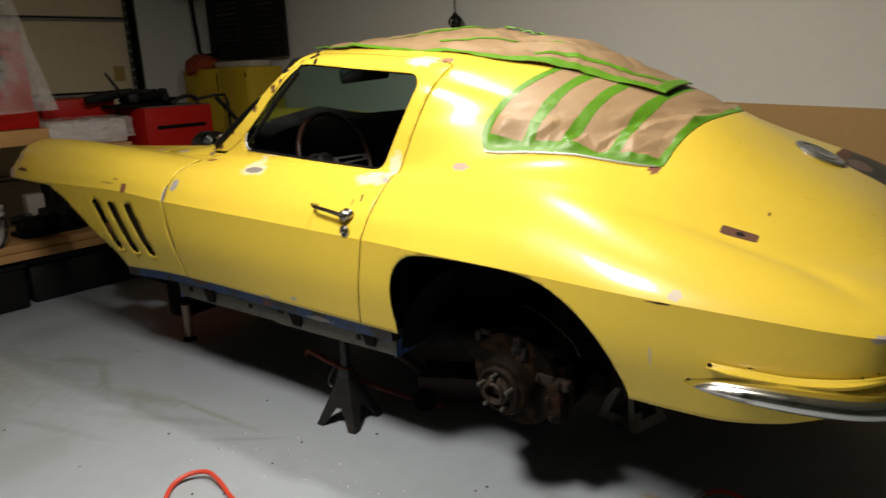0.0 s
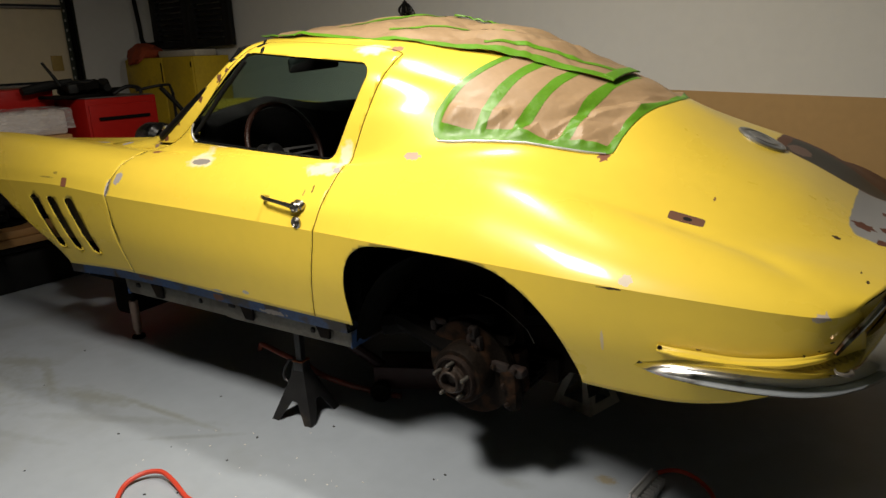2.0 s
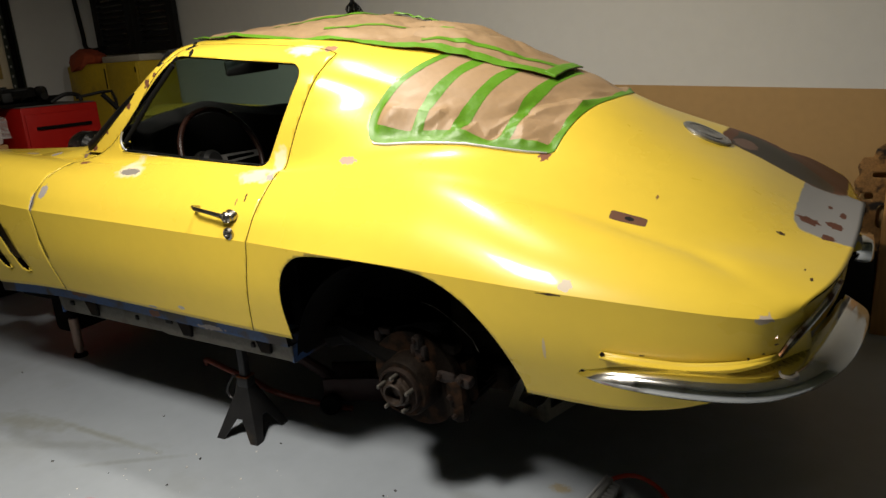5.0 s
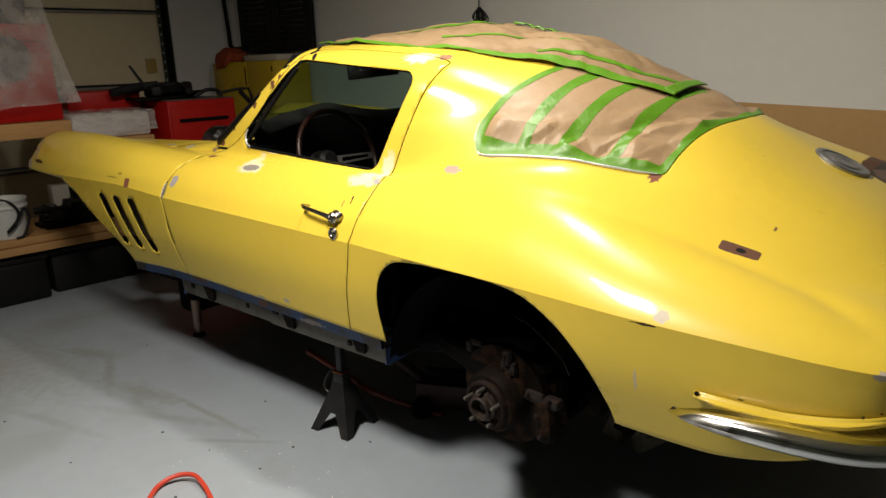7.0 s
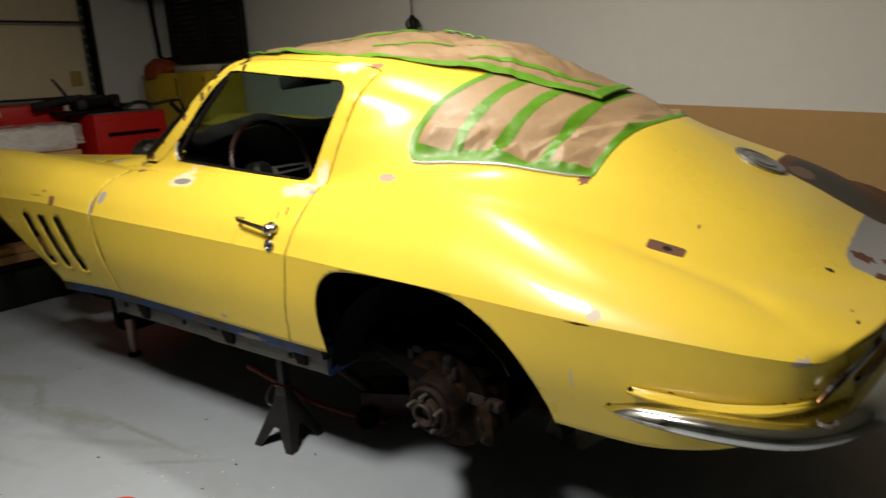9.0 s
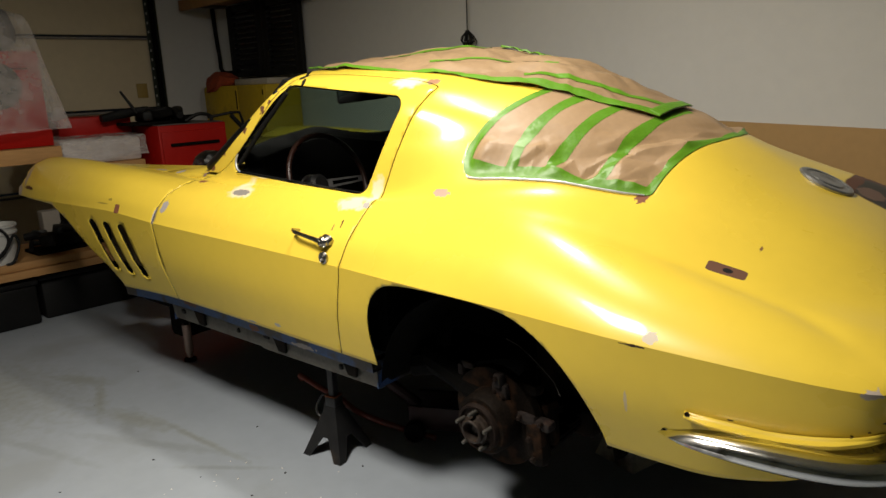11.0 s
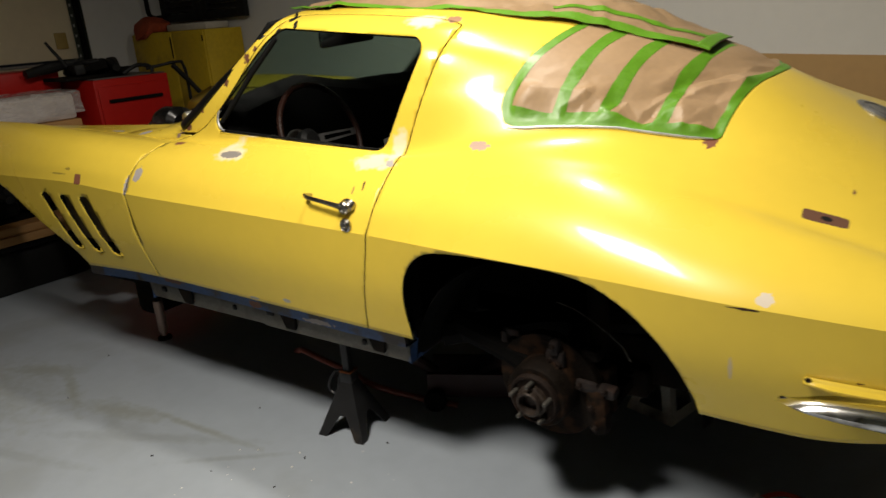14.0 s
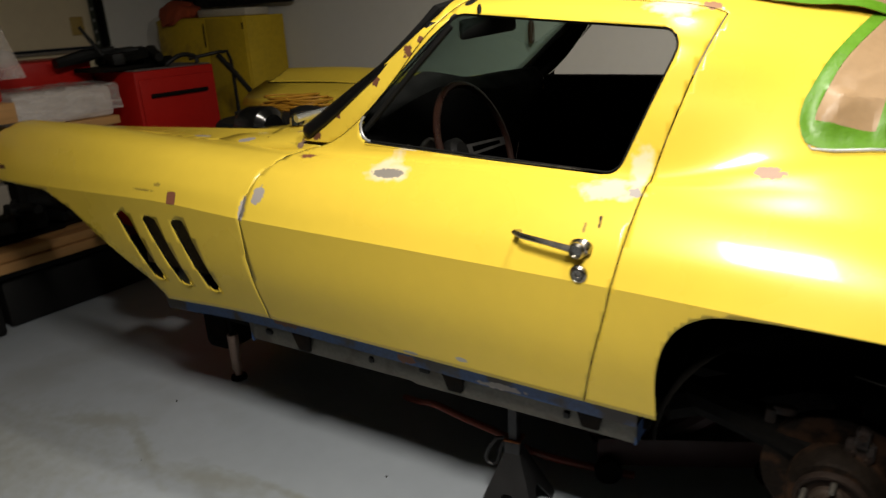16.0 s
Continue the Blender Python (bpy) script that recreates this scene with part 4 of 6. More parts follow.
# engine bay
GLOSS_BLACK = material("glossy_black_enamel", (0.004, 0.004, 0.004), 0.16, vary=0.2, scale=12)
bm = boxed(-2.62, -1.75, -0.24, 0.24, 0.45, 0.82, 0.03)
engine = part("engine", bm, NEAR_BLACK, car, "black engine block")
part("air_cleaner", lathe(bmesh.new(), [(0.0, 0.15), (0.02, 0.185), (0.09, 0.185), (0.105, 0.17), (0.112, 0.03), (0.13, 0.028)], (-2.22, 0.02, 0.83), "z", 36), BLACK, engine, "round black air cleaner")
for y in (-0.21, 0.21):
    part("valve_cover", boxed(-2.5, -1.95, y - 0.07, y + 0.07, 0.82, 0.90, 0.025), BLACK, engine, "black valve cover")
part("heater_box", boxed(-1.80, -1.645, -0.12, 0.34, 0.80, 0.995, 0.03), GLOSS_BLACK, car, "black heater box")
part("distributor", lathe(bmesh.new(), [(0, 0.05), (0.04, 0.07), (0.075, 0.06), (0.085, 0.03)], (-1.93, -0.02, 0.91), "z", 24), BLACK, engine, "black distributor cap")
part("blower_motor", lathe(bmesh.new(), [(-0.09, 0.04), (-0.08, 0.068), (-0.05, 0.078), (0.03, 0.078), (0.05, 0.05)], (-1.90, -0.28, 0.955), "x", 24), GLOSS_BLACK, car, "glossy black blower motor")
part("oil_filler", lathe(bmesh.new(), [(0, 0.03), (0.07, 0.03), (0.075, 0.045), (0.10, 0.045), (0.105, 0.03)], (-2.05, -0.21, 0.90), "z", 20), BLACK, engine, "black oil filler")

# cabin
SEAT = material("worn_grey_vinyl", (0.045, 0.042, 0.037), 0.55, vary=0.2, scale=9)
for y in (-0.36, 0.36):
    seat = part("seat", boxed(-0.98, -0.45, y - 0.24, y + 0.24, 0.46, 0.66, 0.05), TRIM_BLACK, car, "black vinyl bucket seat")
    bm = bmesh.new()
    box(bm, -0.06, 0.06, -0.23, 0.23, 0.0, 0.42, 0.05, pose(-0.52, y, 0.60, 0, 14, 0))
    part("seat_back", bm, SEAT, seat, "dark grey vinyl seat back")
bm, rows = bmesh.new(), []
for j in range(49):
    y = -0.585 + 1.17 * j / 48
    bow = 1 - (y / 0.6) ** 2
    top = 1.086 + 0.054 * math.exp(-((y + 0.19) / 0.24) ** 2) + 0.007 * noise.noise((9 * y, 3, 1))
    prof = [(-1.315 - 0.085 * bow, 1.030), (-1.295 - 0.065 * bow, top - 0.022), (-1.265 - 0.04 * bow, top), (-1.225 - 0.02 * bow, top - 0.004), (-1.195, top - 0.04), (-1.205, 0.95), (-1.22, 0.82), (-1.40, 0.80)]
    rows.append([bm.verts.new((max(x, behind_screen(y, z)), y, z + 0.003 * noise.noise((30 * x, 22 * y, 2)))) for x, z in prof])
for a, b in zip(rows, rows[1:]):
    for k in range(7):
        bm.faces.new((a[k], a[k + 1], b[k + 1], b[k]))
bmesh.ops.recalc_face_normals(bm, faces=bm.faces)
dash = part("dashboard", bm, TRIM_BLACK, car, "black dashboard humped over the gauges", 50, 0.006)
for y in (-0.40, -0.28):
    part("gauge", lathe(bmesh.new(), [(-1.205, 0.055), (-1.195, 0.055), (-1.193, 0.048), (-1.2, 0.046)], (0, y, 0.90), "x", 24), STEEL, dash, "round gauge with a bright rim")
SPOKE = material("brushed_spoke_steel", (0.26, 0.255, 0.25), 0.38, 0.9, vary=0.1, scale=30)
WOODRIM = material("walnut_rim", (0.022, 0.008, 0.005), 0.30, vary=0.25, scale=20)
STEER = pose(-0.985, -0.362, 0.955, 0, 70, 0)
ringpts = [STEER @ Vector((0.182 * math.cos(a), 0.182 * math.sin(a), 0)) for a in (2 * math.pi * k / 40 for k in range(41))]
steer = part("steering_wheel", tubed(ringpts, 0.010, 10), WOODRIM, car, "wood-rimmed steering wheel with steel spokes")
for a in (86, 274, 0):
    c, s_ = math.cos(math.radians(a)), math.sin(math.radians(a))
    bm = bmesh.new()
    at = lambda r, o, d: STEER @ Vector((c * r - s_ * o, s_ * r + c * o, -0.07 + 0.07 * r / 0.19 + d))
    # a flat spoke with a long slot: two tapering bars joined at hub and rim
    for quad in (((0.03, 0.018), (0.03, 0.009), (0.177, 0.005), (0.177, 0.012)), ((0.03, -0.009), (0.03, -0.018), (0.177, -0.012), (0.177, -0.005)), ((0.03, 0.009), (0.03, -0.009), (0.055, -0.008), (0.055, 0.008)), ((0.160, 0.006), (0.160, -0.006), (0.177, -0.005), (0.177, 0.005))):
        top, low = [bm.verts.new(at(r, o, 0.002)) for r, o in quad], [bm.verts.new(at(r, o, -0.002)) for r, o in quad]
        bm.faces.new(top)
        bm.faces.new(low[::-1])
        for k in range(4):
            bm.faces.new((top[k], low[k], low[(k + 1) % 4], top[(k + 1) % 4]))
    bmesh.ops.recalc_face_normals(bm, faces=bm.faces)
    part("spoke", bm, SPOKE, steer, "slotted brushed steel spoke", 0)
bm = lathe(bmesh.new(), [(-0.06, 0.03), (-0.03, 0.045), (0.0, 0.045), (0.012, 0.03)], (0, 0, 0), "z", 24)
bmesh.ops.transform(bm, matrix=STEER @ pose(0, 0, -0.06), verts=bm.verts)
part("horn_cap", bm, BLACK, steer, "black horn cap")
part("steering_column", tubed([STEER @ Vector((0, 0, -0.05)), STEER @ Vector((0, 0, -0.38))], 0.025, 12), BLACK, steer, "black steering column")
bm = bmesh.new()
box(bm, -0.012, 0.012, -0.118, 0.118, -0.032, 0.032, 0.012, pose(-1.115, -0.03, 1.272, 4, 0, -20))
mirror = part("rear_view_mirror", bm, BLACK, car, "black rear-view mirror")
part("mirror_stalk", tubed([(-1.115, -0.03, 1.27), (-1.08, -0.02, 1.345)], 0.007, 8), BLACK, mirror)
bm = boxed(-0.40, 0.55, -0.55, 0.55, 0.80, 0.84, 0.02)
part("luggage_floor", bm, TRIM_BLACK, car, "black carpeted luggage floor")

# tail: panel, trim, filler cap, bumper
edge = []
for names in (("B", "M", "C"), ("C", "U1", "U2", "U3", "G0", "G1", "G2", "G3", "R")):
    v, f = sheet(np.arange(-0.5, 1.15, 0.0125), names, 5)
    m = (len(names) - 1) * 5 + 1
    edge += [Vector(p) for p in v[-m:]][(1 if edge else 0):]
edge += [Vector((p.x, -p.y, p.z)) for p in edge[-2::-1]]
rows = [edge]
for back, near_y, near_z in ((0.004, 0.985, 0.10), (0.016, 0.97, 0.16), (0.024, 0.93, 0.5), (0.024, 0.9, 1.0)):
    rows.append([Vector((p.x - back, p.y * near_y, p.z + (0.66 - p.z) * near_z)) for p in edge])
n = len(edge)
verts = sagged([p for r in rows for p in r])
faces = [(r * n + i, r * n + i + 1, (r + 1) * n + i + 1, (r + 1) * n + i) for r in range(4) for i in range(n - 1)]
tail = part("tail_panel", (verts, faces), YELLOW, car, "yellow tail panel with bare primer in the middle", 40)
trim = [(float(TAIL(d)) + 0.008, -d, z) for d, z in ((0.824, 0.684), (0.80, 0.712), (0.76, 0.739), (0.70, 0.763), (0.62, 0.782))]
part("tail_trim", tubed(trim, [0.005, 0.008, 0.008, 0.008, 0.005], 8), material("rusted_chrome", (0.55, 0.53, 0.50), 0.2, 1.0, vary=0.1, scale=14, dirt=(0.10, 0.05, 0.025), dirt_amount=0.5, dirt_scale=22), tail, "rusted chrome tail trim strip")
bm = boxed(1.06, 1.115, 0.02, 0.14, 0.63, 0.70, 0.018)
part("latch_cover", bm, CHROME, tail, "chrome number plate lamp housing")
ALU_CAP = material("dull_chrome", (0.36, 0.36, 0.36), 0.38, 0.9, vary=0.3, scale=25)
cap_m = pose(0.660, 0.0, 0.998, 0, 25.5, 0)
bm = bmesh.new()
lathe(bm, [(-0.02, 0.074), (0.004, 0.076), (0.012, 0.072), (0.013, 0.060), (0.008, 0.057), (0.008, 0.046), (0.014, 0.043), (0.016, 0.025), (0.012, 0.02)], (0, 0, 0), "z", 36)
bmesh.ops.transform(bm, matrix=cap_m @ Matrix.Diagonal((1, 1, 0.55, 1)), verts=bm.verts)
part("filler_cap", bm, ALU_CAP, car, "round chrome fuel filler door")


DEEP = pchip((0.0, 0.010), (0.1, 0.040), (0.3, 0.075), (0.415, 0.075), (0.51, 0.062), (0.63, 0.052), (0.84, 0.050))
RISE = pchip((0.0, 0.003), (0.35, 0.006), (0.43, 0.015), (0.51, 0.030), (0.63, 0.036), (0.84, 0.024))


def bumper():
    """A blade that hugs the rear corner: stations along its length, a section at each."""
    plan = [(0.572, -0.885), (0.62, -0.905), (0.72, -0.915), (0.83, -0.912), (0.92, -0.892), (0.99, -0.845), (1.045, -0.76), (1.08, -0.64), (1.098, -0.50), (1.104, -0.42)]
    low = pchip((0.0, 0.603), (0.08, 0.594), (0.3, 0.602), (0.5, 0.616), (0.65, 0.619), (0.8, 0.609), (0.93, 0.594), (1.0, 0.585))
    high = pchip((0.0, 0.606), (0.08, 0.626), (0.25, 0.640), (0.45, 0.650), (0.6, 0.655), (0.8, 0.662), (1.0, 0.648))
    pts = [Vector((*p, 0)) for p in plan]
    fine = []
    for i in range(len(pts) - 1):
        p0, p1, p2, p3 = pts[max(i - 1, 0)], pts[i], pts[i + 1], pts[min(i + 2, len(pts) - 1)]
        for k in range(5):
            t = k / 5
            fine.append(0.5 * (2 * p1 + (p2 - p0) * t + (2 * p0 - 5 * p1 + 4 * p2 - p3) * t * t + (3 * p1 - p0 - 3 * p2 + p3) * t ** 3))
    fine.append(pts[-1])
    dist = np.cumsum([0] + [(b - a).length for a, b in zip(fine, fine[1:])])
    bm, rings = bmesh.new(), []
    for i, p in enumerate(fine):
        s = dist[i] / 1.056
        d = (fine[min(i + 1, len(fine) - 1)] - fine[max(i - 1, 0)]).normalized()
        out = Vector((d.y, -d.x, 0)) * -1
        out = -out if out.dot(p - Vector((0.75, 0, 0))) < 0 else out
        z0, z1 = float(low(s)), float(high(s))
        deep = float(DEEP(s))
        prof = [(-deep, z1 + float(RISE(s))), (-0.012, z1), (-0.003, z1 - 0.18 * (z1 - z0)), (0.004, (z0 + z1) / 2), (0.0, z0 + 0.2 * (z1 - z0)), (-0.010, z0), (-0.05 * min(1, 0.2 + 3 * s), z0 + 0.004)]
        rings.append([bm.verts.new(p + out * o + Vector((0, 0, z))) for o, z in prof])
    for a, b in zip(rings, rings[1:]):
        for k in range(len(a) - 1):
            bm.faces.new((a[k], a[k + 1], b[k + 1], b[k]))
    bm.faces.new(rings[0])
    bm.faces.new(rings[-1][::-1])
    bmesh.ops.recalc_face_normals(bm, faces=bm.faces)
    return bm


near = part("rear_bumper", bumper(), CHROME, car, "pitted chrome rear bumper blade", 50, 0.003)
part("bumper_bolt", lathe(bmesh.new(), [(-0.006, 0.019), (0.0, 0.018), (0.0012, 0.016), (-0.001, 0.013), (-0.002, 0.004)], (0.972, -0.825, 0.6525), "z", 20), STEEL, near, "dark bumper bolt recess")
valance = []
for d in np.linspace(0.74, 0.42, 24):
    valance += [(float(TAIL(d)) - back, -float(d), z) for back, z in ((0.012, 0.672), (0.022, 0.655), (0.03, 0.635), (0.06, 0.58))]
part("rear_valance", (valance, [(4 * i + j, 4 * i + j + 1, 4 * i + j + 5, 4 * i + j + 4) for i in range(23) for j in range(3)]), YELLOW, car, "yellow valance behind the bumper", 40, 0.003)
rows = []
for out, drop in ((0.0, 0.012), (0.004, 0.006), (0.009, 0.003), (0.014, 0.002), (0.018, 0.001), (0.019, -0.004)):
    row = []
    for k in range(28):
        x = 0.612 + 0.335 * k / 27
        z = 0.636 + 0.034 * max(0.0, (x - 0.76) / 0.19) ** 1.5 + drop
        fade = min(1.0, 0.25 + k / 5, 0.1 + (27 - k) / 6)
        c = chain(np.array([x]), ("B", "M", "C"), 8)[0]
        row.append((x, -float(np.interp(z, c[:, 1], c[:, 0])) - out * fade - 0.002, z))
    rows.append(row)
part("bumper_lip", ([p for r in rows for p in r], [(r * 28 + i, r * 28 + i + 1, r * 28 + i + 29, r * 28 + i + 28) for r in range(5) for i in range(27)]), YELLOW, car, "yellow body lip over the bumper", 60, 0.003)
part("lip_hole", lathe(bmesh.new(), [(0.0, 0.0052), (-0.004, 0.0045), (-0.002, 0.002)], (0.618, -0.858, 0.644), "y", 14), RUST, car, "rusty bolt hole")

# worn paint
PINK, BROWN, GREY, CREAM, LILAC = (0.42, 0.29, 0.23), (0.20, 0.075, 0.04), (0.42, 0.40, 0.37), (0.72, 0.62, 0.40), (0.36, 0.33, 0.32)
DARK = (0.05, 0.025, 0.015)
chip(YELLOW, (-1.379, -0.833, 0.895), (0.018, 0.06, 0.022), LILAC)
chip(YELLOW, (-1.420, -0.86, 0.858), (0.010, 0.06, 0.030), LILAC)
chip(YELLOW, (-1.682, -0.881, 0.868), (0.017, 0.06, 0.017), (0.24, 0.09, 0.05), 0.35, 80, square=True)
chip(YELLOW, (-1.80, -0.87, 0.882), (0.040, 0.06, 0.003), (0.40, 0.28, 0.04), 1.0, 200)
chip(YELLOW, (-1.745, -0.86, 0.900), (0.014, 0.06, 0.005), (0.40, 0.28, 0.04), 1.0, 200)
chip(YELLOW, (-1.03, -0.75, 0.960), (0.058, 0.08, 0.017), CREAM, 0.6, 40, soft=0.22)
chip(YELLOW, (-1.045, -0.72, 0.992), (0.030, 0.06, 0.030), CREAM, 0.5, 40, soft=0.22)
chip(YELLOW, (-1.03, -0.75, 0.958), (0.044, 0.08, 0.009), (0.23, 0.21, 0.19), 0.45, 170)
chip(YELLOW, (-0.49, -0.68, 0.955), (0.062, 0.08, 0.017), CREAM, 0.8, 42, soft=0.25)
chip(YELLOW, (-0.435, -0.665, 1.000), (0.022, 0.06, 0.045), CREAM, 0.8, 42, soft=0.25)
chip(YELLOW, (-0.43, -0.67, 0.955), (0.016, 0.06, 0.009), LILAC, 0.8, 90)
chip(YELLOW, (-0.484, -0.79, 0.908), (0.0035, 0.06, 0.016), DARK, 0.8, 120)
chip(YELLOW, (-0.513, -0.79, 0.893), (0.003, 0.06, 0.012), (0.3, 0.2, 0.05), 0.8, 120)
chip(YELLOW, (-0.81, -0.79, 0.528), (0.016, 0.05, 0.007), GREY, 0.5)
chip(YELLOW, (-0.964, -0.79, 0.510), (0.022, 0.05, 0.005), GREY, 0.6)
chip(YELLOW, (-0.190, -0.637, 1.000), (0.026, 0.05, 0.010), PINK, 1.0, 95)
chip(YELLOW, (0.333, -0.455, 0.992), (0.017, 0.03, 0.022), BROWN, 0.8, 90)
chip(YELLOW, (0.597, -0.600, 0.888), (0.043, 0.016, 0.05), (0.13, 0.06, 0.035), 0.15, 60, turn=3, square=True)
chip(YELLOW, (0.600, -0.600, 0.888), (0.012, 0.008, 0.03), (0.006, 0.005, 0.005), 0.1)
chip(YELLOW, (0.533, -0.855, 0.784), (0.015, 0.05, 0.011), (0.66, 0.58, 0.47), 1.0, 95)
chip(YELLOW, (0.50, -0.86, 0.765), (0.03, 0.05, 0.003), DARK, 0.8, 90)
chip(YELLOW, (-0.351, -0.46, 1.325), (0.024, 0.03, 0.03), (0.30, 0.16, 0.09), 0.4)
chip(YELLOW, (-0.425, -0.49, 1.312), (0.050, 0.040, 0.03), CREAM, 0.8, 42, soft=0.25)
chip(YELLOW, (0.637, -0.495, 0.95), (0.006, 0.02, 0.05), (0.2, 0.1, 0.04), 0.4)
chip(YELLOW, (0.912, -0.458, 0.826), (0.010, 0.008, 0.03), DARK, 0.9, 90)
chip(YELLOW, (0.923, -0.80, 0.755), (0.016, 0.06, 0.010), (0.48, 0.40, 0.33), 1.0, 95)
chip(YELLOW, (-2.64, -0.813, 0.885), (0.075, 0.05, 0.009), (0.10, 0.035, 0.02), 0.9, 60)
chip(YELLOW, (-2.83, -0.80, 0.865), (0.075, 0.12, 0.060), (0.56, 0.43, 0.33), 0.6, 40)
chip(YELLOW, (-2.72, -0.80, 0.93), (0.020, 0.12, 0.05), (0.50, 0.38, 0.28), 0.8, 60)
chip(YELLOW, (-1.314, -0.70, 1.0), (0.036, 0.024, 0.03), (0.20, 0.075, 0.04), 0.35)
chip(YELLOW, (-1.385, -0.64, 1.0), (0.014, 0.020, 0.03), (0.26, 0.17, 0.12), 0.5)
chip(YELLOW, (-1.46, -0.55, 1.0), (0.020, 0.014, 0.03), (0.30, 0.20, 0.10), 0.5)
chip(YELLOW, (-1.649, -0.597, 0.985), (0.035, 0.014, 0.03), LILAC, 0.4)
chip(YELLOW, (-1.915, -0.541, 0.98), (0.04, 0.014, 0.03), LILAC, 0.4)
for z, long, wide in ((1.022, 0.016, 0.012), (1.075, 0.008, 0.007), (1.165, 0.010, 0.014), (1.235, 0.012, 0.016), (1.262, 0.008, 0.008)):
    x = float(SHIELD(z)) + 0.050
    chip(YELLOW, (x, -body_half(x, z), z), (long, 0.03, wide), (0.14, 0.055, 0.03), 0.9, 120)
chip(YELLOW, (-0.905, -0.52, 1.345), (0.014, 0.05, 0.012), (0.006, 0.006, 0.006), 0.15)
chip(YELLOW, (-0.925, -0.57, 1.305), (0.010, 0.04, 0.014), (0.006, 0.006, 0.006), 0.15)
chip(YELLOW, (1.045, -0.10, 0.82), (0.118, 0.30, 0.10), (0.27, 0.265, 0.26), 0.12, 25, square=True)
chip(YELLOW, (0.86, 0.36, 0.90), (0.175, 0.335, 0.4), (0.11, 0.042, 0.022), 0.10, 18, 0.5, square=True)
chip(YELLOW, (0.86, 0.135, 0.90), (0.14, 0.10, 0.3), (0.022, 0.019, 0.012), 0.4, 14, 0.42, square=True)
chip(YELLOW, (0.755, 0.10, 0.95), (0.035, 0.05, 0.1), (0.11, 0.045, 0.024), 0.4, 30, 0.3)
for at in ((0.70, -0.855, 0.652), (0.90, -0.835, 0.672), (0.925, -0.822, 0.682), (0.945, -0.80, 0.70), (0.96, -0.78, 0.715), (1.0, -0.72, 0.765), (0.99, -0.66, 0.79), (0.975, -0.62, 0.80), (0.345, -0.66, 0.94)):
    wide = 0.002 + 0.003 * (37 * at[0] % 1)
    chip(YELLOW, at, (wide, 0.012, 0.0018 + 0.002 * (53 * at[0] % 1)), DARK, 0.9, 260)
for at, size in (((0.961, -0.314, 0.83), (0.026, 0.022, 0.05)), ((1.018, -0.288, 0.81), (0.018, 0.022, 0.05)), ((1.009, -0.386, 0.81), (0.014, 0.020, 0.05)), ((1.032, -0.182, 0.81), (0.008, 0.030, 0.05)), ((1.0, -0.14, 0.83), (0.006, 0.018, 0.05))):
    chip(YELLOW, at, size, (0.11, 0.042, 0.026), 0.9, 70)
chip(YELLOW, (0.481, -0.84, 0.63), (0.004, 0.06, 0.024), (0.62, 0.5, 0.3), 0.6)

# ---- masking paper on the car ----
cover = thing("masking_paper", "brown kraft paper taped over the wraparound rear window", "masking paper")
lift = lambda mesh, up: (mesh[0] + np.array([0, 0, up]) + np.stack([0 * mesh[0][:, 0], -up * np.sign(-mesh[0][:, 1] + 1e-9), 0 * mesh[0][:, 0]], -1), mesh[1])


def facets(a, b, cell, seed):
    """Height of flat, sharp-edged folds: linear between random heights on a warped lattice of triangles."""
    a, b = a / cell, b / cell
    a, b = a + 0.7 * noise.noise((a * 0.6, b * 0.6, seed)), b + 0.7 * noise.noise((a * 0.6, b * 0.6, seed + 7))
    s = 0.366 * (a + b)
    i, j = math.floor(a + s), math.floor(b + s)
    f, g = a + s - i, b + s - j
    h = lambda p, q: noise.cell((i + p + 0.5, j + q + 0.5, seed + 0.5))
    mid, w = ((1, 0), f - g) if f > g else ((0, 1), g - f)
    return (1 - max(f, g)) * h(0, 0) + w * h(*mid) + min(f, g) * h(1, 1)


def crumpled(mesh, amount, up):
    v = mesh[0].copy()
    inside = np.clip(in_backlight(v) / 0.020, 0, 1)
    for i, p in enumerate(v):
        a, b = p[0] + 0.3 * abs(p[1]), 0.75 * (p[2] - abs(p[1]))
        loose = min(1.0, max(0.10, (1.19 - p[2]) / 0.09))
        w = loose * (facets(a, 0.55 * b, 0.078, 3) + 0.30 * facets(a, 0.7 * b, 0.040, 11)) + 0.12
        v[i] += (0.0, -np.sign(-p[1] + 1e-9) * amount * 0.8 * w * inside[i], amount * w * inside[i])
    return lift((v, mesh[1]), up)


fine = np.r_[np.arange(-0.25, 0.5, 0.005), np.arange(0.5, 1.15, 0.0125)]
fine_glass = clip(clip(sheet(fine, ("C", "U1", "U2", "U3", "G0", "G1", "G2", "G3", "R"), 26), lambda v: v[:, 2] - 0.95), lambda v: in_backlight(v) + 0.004)
both = joined(fine_glass, mirrored(fine_glass))
CRUMPLE = 0.018
part("paper_sheet", welded(crumpled(both, CRUMPLE, 0.001)), KRAFT, cover, "", 9)
border = clip(both, lambda v: 0.020 + 0.002 * np.sin(31 * v[:, 0] + 17 * v[:, 2]) - in_backlight(v))
part("tape_border", welded(lift(crumpled(border, CRUMPLE, 0.001), 0.0007)), TAPE, cover, "green masking tape border", 30)
